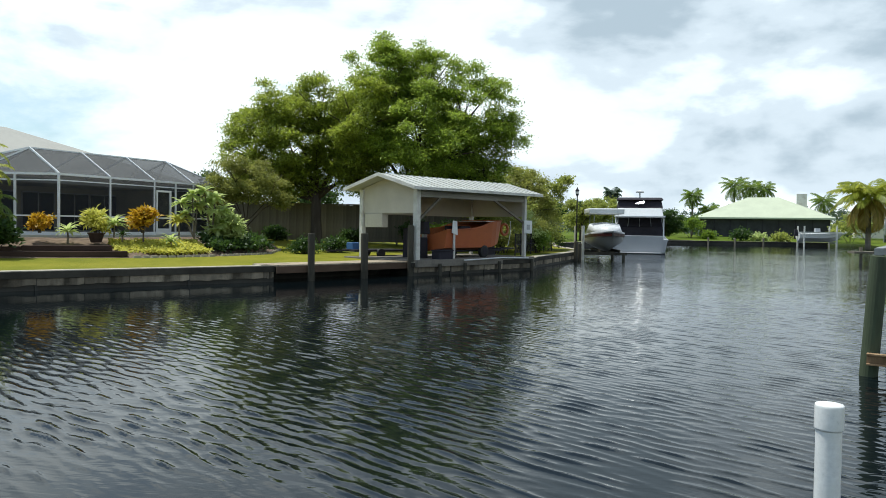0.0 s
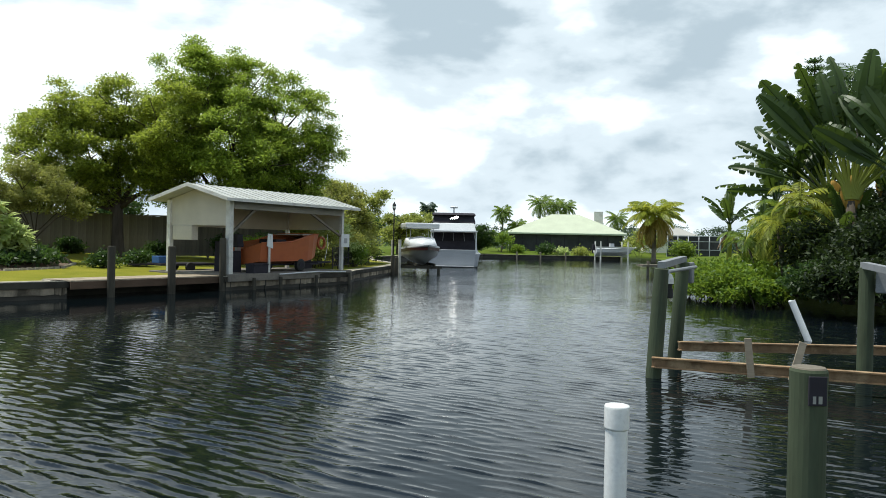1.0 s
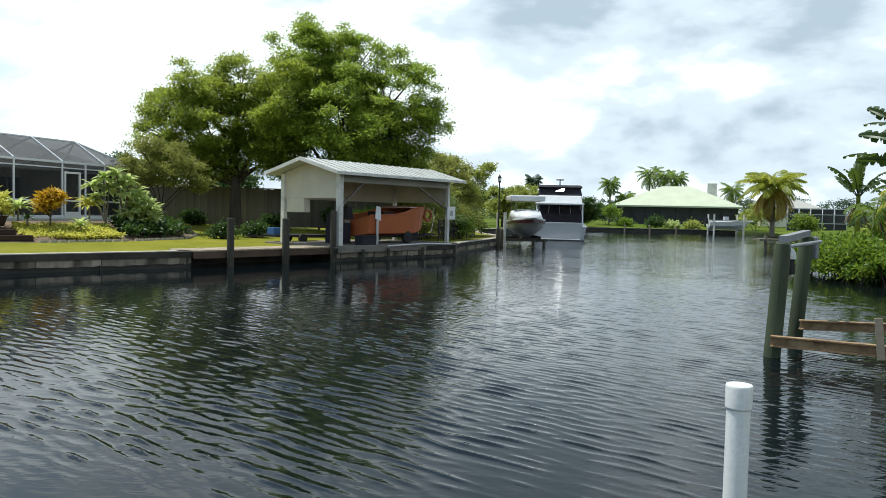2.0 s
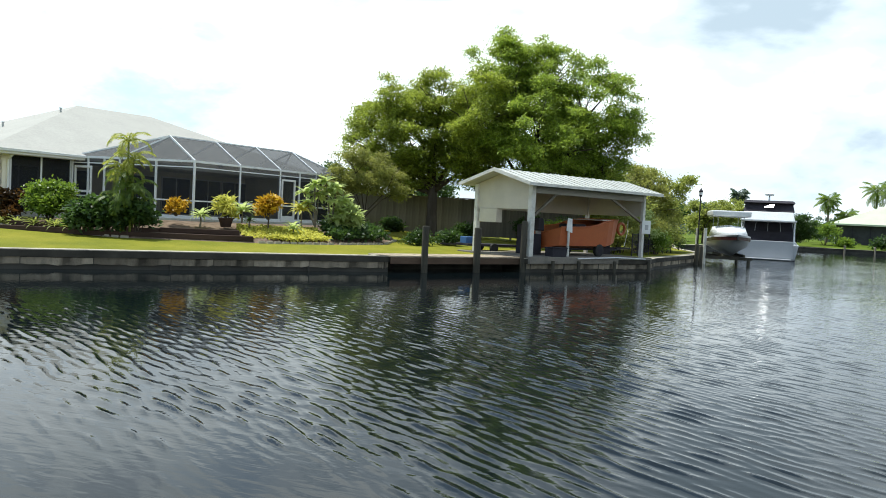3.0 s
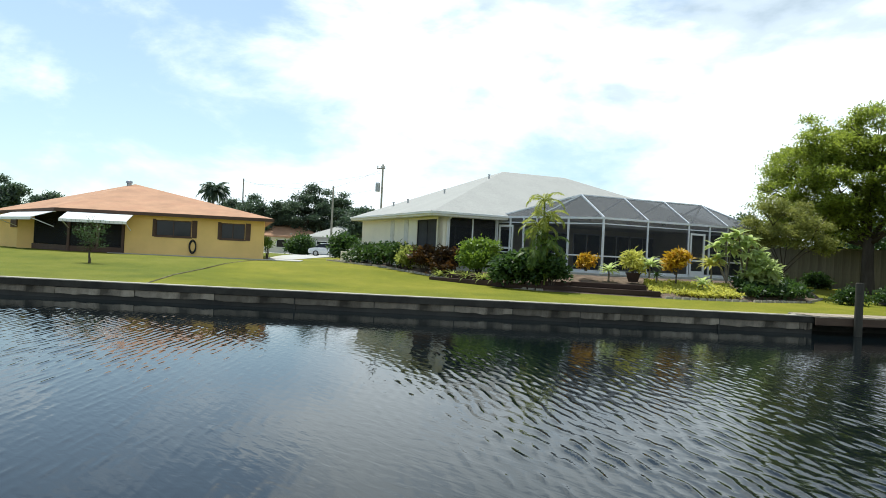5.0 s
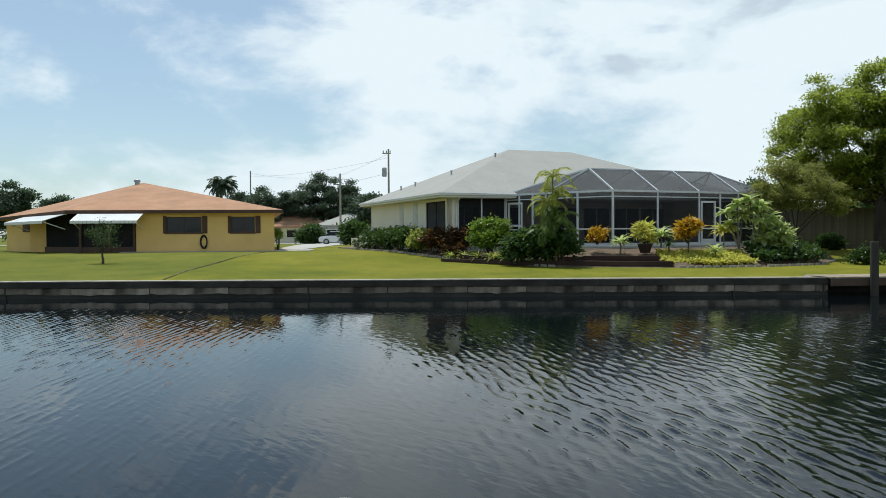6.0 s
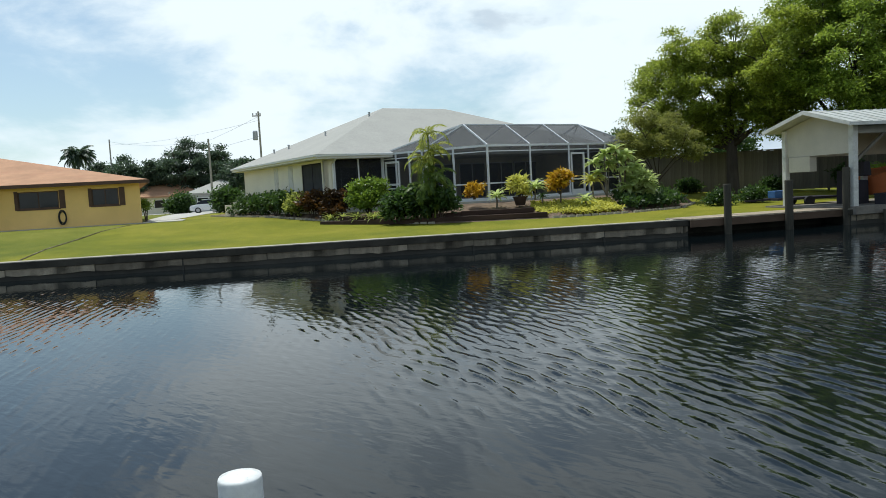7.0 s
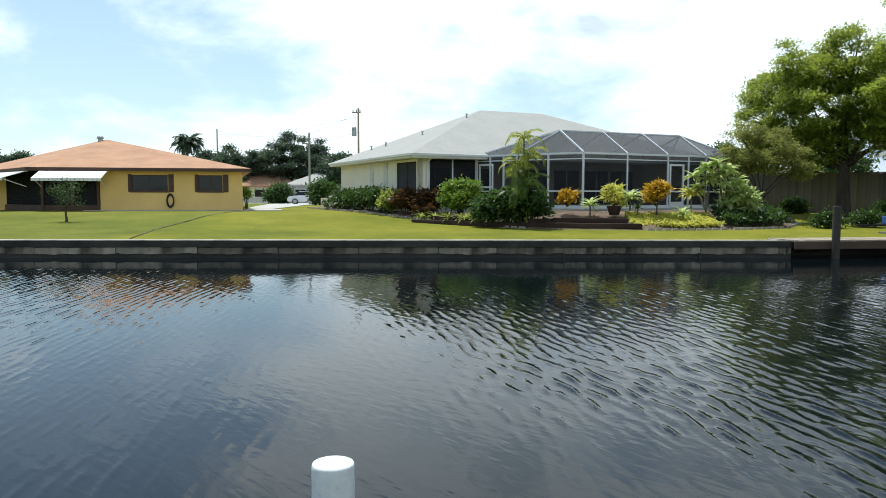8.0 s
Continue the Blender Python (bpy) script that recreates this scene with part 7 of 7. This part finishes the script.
LEAF_BANANA = leaf_material("banana_leaves", (0.012, 0.027, 0.007), (0.052, 0.088, 0.018), (0.22, 0.33, 0.045), 0.26, 0.42)
HEART = surface("tan_leaf_bases", (0.34, 0.20, 0.035), 0.7, 0, 0.45, 3.0, 25, 0.01, 0.2, (1, 1, 0.2))
LEAF_DEAD = leaf_material("dead_banana_leaves", (0.05, 0.032, 0.016), (0.16, 0.105, 0.05), (0.25, 0.15, 0.05), 0.3)
PADDLES = [paddle_leaf(3.1, 0.44 - 0.04 * k, 500 + k, 0.25 + 0.3 * k, 0.15 + 0.32 * k).mesh("leaf", LEAF_BANANA) for k in range(4)]


DEAD = [paddle_leaf(3.0, 0.2, 505 + k, 0.3, 0.8).mesh("dead_leaf", LEAF_DEAD) for k in range(2)]


def travellers_palm(x, y, z0, h, face, n, label, seed, size=1.0, span=78, tilt=0, torn=0):
    """A flat fan of long-stalked paddle leaves on a short trunk; face: the way its broad side looks, degrees."""
    rng = random.Random(seed)
    t = thing("travellers_palm", label, "palm", rot(x, y, z0, face))
    part("trunk", Shape().tube([(0, 0, -0.3), (0, 0, h * 0.5), (0, 0, h)], [0.2, 0.16, 0.16], 12), BARK, t, "dark ringed trunk", smooth=True)
    heart = Shape()
    heart.loft([[((0.10 + 0.05 * w) * math.cos(a), 0.42 * math.sin(a) * w, h - 0.3 + z) for a in np.linspace(0, 2 * math.pi, 15)[:-1]] for z, w in ((0, 0.36), (0.25, 0.62), (0.5, 0.84), (0.75, 0.8), (1.0, 0.5), (1.15, 0.15))])
    part("heart", heart, HEART, t, "golden tan sheath of leaf bases", smooth=True)
    for k in range(n):
        a = tilt - span + 2 * span * k / (n - 1) + rng.uniform(-4, 4)
        el = 90 - abs(a)
        L = rng.uniform(1.2, 1.7) * size
        ca, sa = math.cos(radians(90 - a)), math.sin(radians(90 - a))
        part("leaf_stalk", Shape().tube([(0.1, 0.2 * ca, h + 0.05), (0.08, 0.42 * ca, h + 0.2 + 0.42 * sa), (rng.uniform(-0.1, 0.1), L * ca * 0.9, h + 0.4 + L * sa)], [0.085, 0.06, 0.035], 6), LEAF_OLIVE, t)
        o = part("leaf", PADDLES[max(torn, k % 4)], None, t)
        yaw = 90 if ca > 0 else -90
        m = Matrix.Translation((0, L * ca * 0.9, h + 0.4 + L * sa)) @ Matrix.Rotation(radians(yaw + rng.uniform(-18, 18)), 4, "Z") @ Matrix.Rotation(-radians(max(-10, el - 2)), 4, "Y") @ Matrix.Rotation(radians(rng.uniform(55, 105) * rng.choice((-1, 1))), 4, "X") @ Matrix.Scale(size * rng.uniform(0.85, 1.05), 4)
        o.matrix_basis = m
    return t


def at(az, d):
    return d * math.sin(radians(az)), d * math.cos(radians(az))


travellers_palm(*at(81.0, 28.6), 0.6, 3.15, 186, 17, "traveller's palm with a wide fan of paddle leaves", 510, 1.0, 50, 8)
travellers_palm(*at(85.2, 27.5), 0.6, 2.9, 190, 17, "traveller's palm with a wide fan of paddle leaves", 511, 0.92, 54)
travellers_palm(*at(83.0, 31.0), 0.6, 3.6, 182, 13, "tall paddle-leaved palm in the thicket", 512, 1.0, 40)
travellers_palm(*at(79.9, 31.0), 0.6, 3.2, 184, 8, "paddle-leaved palm with torn leaves reaching over the water", 513, 0.96, 40, -42, 3)


def banana(x, y, z0, h, n, label, seed, size=0.8):
    rng = random.Random(seed)
    t = thing("banana_plant", label, "banana plant", pose(x, y, z0))
    part("trunk", Shape().tube([(0, 0, -0.2), (0.05, 0, h * 0.6), (0, 0, h)], [0.13, 0.11, 0.08], 10), LEAF_OLIVE, t)
    for k in range(n):
        o = part("leaf", PADDLES[(k + 1) % 4], None, t)
        o.matrix_basis = Matrix.Translation((0, 0, h - 0.1)) @ Matrix.Rotation(2.4 * k + rng.uniform(-0.3, 0.3), 4, "Z") @ Matrix.Rotation(-radians(rng.uniform(25, 82)), 4, "Y") @ Matrix.Rotation(radians(rng.uniform(-30, 30)), 4, "X") @ Matrix.Scale(size * rng.uniform(0.7, 1.0), 4)
    for k in range(3):
        o = part("dead_leaf", DEAD[k % 2], None, t, "dry brown hanging leaf")
        o.matrix_basis = Matrix.Translation((0, 0, h - 0.25)) @ Matrix.Rotation(rng.uniform(0, 6.3), 4, "Z") @ Matrix.Rotation(radians(rng.uniform(55, 80)), 4, "Y") @ Matrix.Scale(size * rng.uniform(0.5, 0.75), 4)
    return t


for k, (az, d, h, sz) in enumerate(((73.4, 36.0, 2.6, 0.62), (76.4, 34.0, 3.4, 0.9), (77.6, 32.0, 4.2, 0.95), (79.0, 32.0, 3.9, 1.0), (83.2, 30.0, 3.4, 1.0), (75.6, 35.0, 2.2, 0.6), (80.6, 29.0, 2.0, 0.7))):
    banana(*at(az, d), 0.6, h, 9, "banana plant with torn drooping leaves", 520 + k, sz)
for k, (az, d, w, h, mat) in enumerate(((79.2, 29.3, 2.4, 2.6, LEAF_THICK), (80.4, 28.4, 2.8, 1.8, LEAF_THICK), (82.2, 27.4, 3.0, 2.4, LEAF_THICK), (84.2, 26.6, 3.0, 2.8, LEAF_THICK), (77.0, 34.5, 2.4, 3.4, LEAF_OLIVE), (76.0, 35.5, 2.0, 2.8, LEAF_OLIVE), (79.6, 32.5, 3.0, 3.6, LEAF_THICK), (86.5, 26.0, 3.2, 3.6, LEAF_THICK), (82.0, 31.8, 3.5, 4.2, LEAF_THICK), (78.2, 34.0, 2.6, 3.8, LEAF_OLIVE), (84.5, 30.0, 3.5, 4.4, LEAF_THICK), (78.9, 27.0, 1.6, 0.8, LEAF_DARK), (80.6, 25.9, 2.0, 0.9, LEAF_THICK), (82.6, 25.0, 2.2, 1.0, LEAF_THICK))):
    shrub(*at(az, d), w, h, mat, "dense dark shrub in the waterside thicket", 540 + k, (0.19, 0.085), 150, 24, 0.28, group="thicket shrubs")


palm(*at(76.9, 31.0), 2.9, 1.6, 9, "clump of yellow-green areca palms with brown canes", 565, LEAF_PALM, 0.05, 0.4, 2.1, name="areca_palm", z=0.6, stems=((0, 0, 1.0), (0.5, 0.3, 0.8), (-0.3, -0.5, 0.9), (0.2, 0.9, 0.62)), nl=22, width=0.07, bark=BARK)
palm(*at(77.9, 30.0), 3.3, 1.7, 10, "clump of yellow-green areca palms with brown canes", 566, LEAF_LIME_PALM, 0.07, 0.4, 2.2, name="areca_palm", z=0.6, stems=((0, 0, 1.0), (0.4, -0.4, 0.85), (-0.3, 0.4, 0.7)), nl=22, width=0.06, bark=BARK)


def norfolk_pine(x, y, h, seed):
    rng = np.random.default_rng(seed)
    t = thing("norfolk_pine", "tall Norfolk pine with tiers of dark branches", "tree", pose(x, y, ground_z(x, y)))
    part("trunk", Shape().tube([(0, 0, -0.2), (0, 0, h)], [0.22, 0.03], 9), BARK, t)
    P, Dd = [], []
    z = h * 0.35
    while z < h:
        r = (h - z) * 0.30 + 0.25
        for k in range(6):
            a = 6.283 * k / 6 + z * 1.7
            e = Vector((math.cos(a) * r, math.sin(a) * r, z + r * 0.18))
            part("branch", Shape().tube([(0, 0, z), e], [0.035, 0.01], 5), BARK, t)
            m = int(60 * r) + 10
            tt = rng.uniform(0.15, 1, m)[:, None]
            P.append(np.array([0, 0, z]) + (np.array(e) - np.array([0, 0, z])) * tt + rng.normal(size=(m, 3)) * 0.07)
            Dd.append(np.tile(np.array([math.cos(a), math.sin(a), 0.6]) * 0.8, (m, 1)))
        z += 0.42 + 0.02 * (h - z)
    part("needles", blades(np.concatenate(P), np.concatenate(Dd), 0.24, 0.06, rng, name="needles", mat=LEAF_DARK), LEAF_DARK, t)


norfolk_pine(*at(78.6, 46), 12.0, 560)
palm(*at(81.3, 42), 9.6, 2.6, 22, "slender palm above the thicket", 561, LEAF_DARK, 0.14, 0.8, 1.9, width=0.08)


def globe_lamp():
    x, y = at(74.35, 32.5)
    l = thing("garden_lamp", "white garden lamp post with a small globe", "lamp", pose(x, y, 0.6))
    part("pole", Shape().tube([(0, 0, 0), (0, 0, 1.75)], [0.04, 0.035], 8), WHITE, l)
    part("globe", Shape().lathe([(0.04, 1.74), (0.12, 1.8), (0.15, 1.9), (0.12, 2.0), (0.03, 2.05)], 14), WHITE, l, smooth=True)


globe_lamp()
solid("leaning_pipe", Shape().tube([(18.72, 3.62, -0.35), (18.62, 4.12, 0.90), (18.62, 4.12, 0.91)], [0.075, 0.075, 0.06], 14), PVC, "white PVC pipe leaning out of the water", "pipe", smooth=False)
jetty = Shape().bar((56, 18.6, 0.75), (53.0, 22.2, 0.75), 1.4, 0.14)
for q in ((56, 19.2), (53.1, 21.6), (54.4, 20.0)):
    jetty.tube([(*q, -0.8), (*q, 1.1)], [0.1, 0.1], 8)
solid("jetty", jetty, TIMBER, "small weathered jetty at the water's edge", "jetty")


# ---------------------------------------------------------------- the near boat lift and poles
def near_lift():
    l = thing("boat_lift", "old timber boat lift with rusty cradle beams and green piles", "boat lift")

    def pile(x, y, top, r, dx=0.0, dy=0.0, mat=PILE_GREEN, name="lift_post"):
        s = Shape()
        n = 9
        s.tube([(x + dx * t, y + dy * t, -1.5 + (top + 1.5) * t) for t in np.linspace(0, 1, n)], [r * (1.02 - 0.06 * t) * (1 if k < n - 1 else 0.95) for k, t in enumerate(np.linspace(0, 1, n))], 20)
        return part(name, s, mat, l, bevel=0.008, smooth=False)
    pile(11.47, 4.62, 1.72, 0.122, 0.05, -0.16)
    pile(13.42, 5.03, 1.80, 0.122, 0.08, -0.20)
    pile(13.9, 1.95, 1.80, 0.122, 0, 0)
    pile(12.0, 1.2, 1.70, 0.122, 0, 0, PILE_GREEN)

    def channel(p, q, z, name="cradle_beam"):
        p, q = Vector((*p, z)), Vector((*q, z))
        s = Shape().bar(p, q, 0.02, 0.15)
        s.bar(p + Vector((0, 0, 0.07)), q + Vector((0, 0, 0.07)), 0.14, 0.02).bar(p - Vector((0, 0, 0.07)), q - Vector((0, 0, 0.07)), 0.14, 0.02)
        part(name, s, RUST, l, "rust-stained pale steel beam")
    channel((11.30, 4.50), (12.30, 1.15), 0.27)
    channel((13.15, 4.75), (15.4, 1.75), 0.32)
    for (x, y), a in (((11.62, 3.1), -6), ((11.78, 2.58), 14)):
        s = Shape().box((-0.02, -0.05, 0.0), (0.02, 0.05, 0.58))
        o = part("guide_board", s, DECK, l, "upright timber guide board")
        o.matrix_basis = pose(x, y, 0.16, a, 0, 20)
    part("motor_beam", Shape().bar((11.55, 4.48, 1.78), (13.60, 4.86, 1.86), 0.12, 0.10), GREY_PAINT, l)
    part("winch_shaft", Shape().tube([(11.5, 4.35, 1.68), (13.5, 4.6, 1.72)], [0.03, 0.03], 8), STEEL, l)
    part("motor_box", Shape().box((13.55, 4.68, 1.42), (13.69, 4.82, 1.80)), GREY_PAINT, l, "grey motor housing", bevel=0.02)
    part("pulley", Shape().lathe([(0.09, 0), (0.10, 0.02), (0.10, 0.16), (0.085, 0.16), (0.085, 0.22), (0.10, 0.22), (0.10, 0.30), (0.04, 0.34)], 14, (12.19, 4.62, 1.22)), BLACK, l)
    part("pulley_cap", Shape().lathe([(0.105, 0), (0.105, 0.08), (0.07, 0.16), (0.02, 0.18)], 14, (12.19, 4.62, 1.46)), WHITE, l, "white cap")
    part("cable", Shape().tube([(12.19, 4.62, 1.62), (12.19, 4.62, 1.72)], [0.012, 0.012], 6), STEEL, l)
    part("motor_box", Shape().box((13.70, 1.62, 1.40), (13.95, 1.80, 1.76)), GREY_PAINT, l, bevel=0.02)
    part("top_beam", Shape().bar((12.0, 1.2, 1.76), (13.95, 2.0, 1.84), 0.12, 0.10), GREY_PAINT, l)


near_lift()


def near_pile():
    x, y = 4.70, 0.94
    p = thing("mooring_post", "thick greenish treated timber pile with a dark number plate", "pile", pose(x, y, 0))
    n = 22
    prof = [(0.098, -1.5), (0.102, 0.2), (0.101, 1.20), (0.103, 1.36), (0.096, 1.375)]
    part("post", Shape().lathe(prof, n), PILE_GREEN, p, smooth=False)
    part("top_face", Shape().lathe([(0.095, 1.376), (0.089, 1.384)], n), TIMBER, p, "pale cracked end grain")
    ang = math.degrees(math.atan2(-y, -x)) + 28
    pl = part("plate", Shape().box((0.094, -0.052, 1.18), (0.108, 0.052, 1.345)), NAVY, p, "dark metal plate", bevel=0.004)
    pl.matrix_basis = rot(0, 0, 0, ang)
    for k in range(2):
        part("mark", Shape().box((0.1085, -0.030 + k * 0.032, 1.192), (0.110, -0.012 + k * 0.036, 1.235)), STEEL, pl, "pale bars")


near_pile()


def pvc_pole(x, y, top, label):
    p = thing("dock_pole", label, "pole", pose(x, y, 0))
    part("pipe", Shape().lathe([(0.050, -1.2), (0.050, -1.19), (0.050, top - 0.03), (0.050, top - 0.02)], 28), PVC, p, smooth=False)
    part("cap", Shape().lathe([(0.0540, top - 0.105), (0.0560, top - 0.10), (0.0562, top - 0.096), (0.0563, top - 0.013), (0.0557, top - 0.005), (0.0535, top), (0.03, top + 0.004), (0.004, top + 0.005)], 28), PVC, p, "white domed pipe cap")
    for ob in p.children:
        ob.data.polygons.foreach_set("use_smooth", [len(f.vertices) == 4 for f in ob.data.polygons])
    return p


pvc_pole(3.15, 1.41, 1.34, "white PVC dock pole with a cap")
pvc_pole(-0.262, 1.935, 1.345, "white PVC dock pole with a cap")
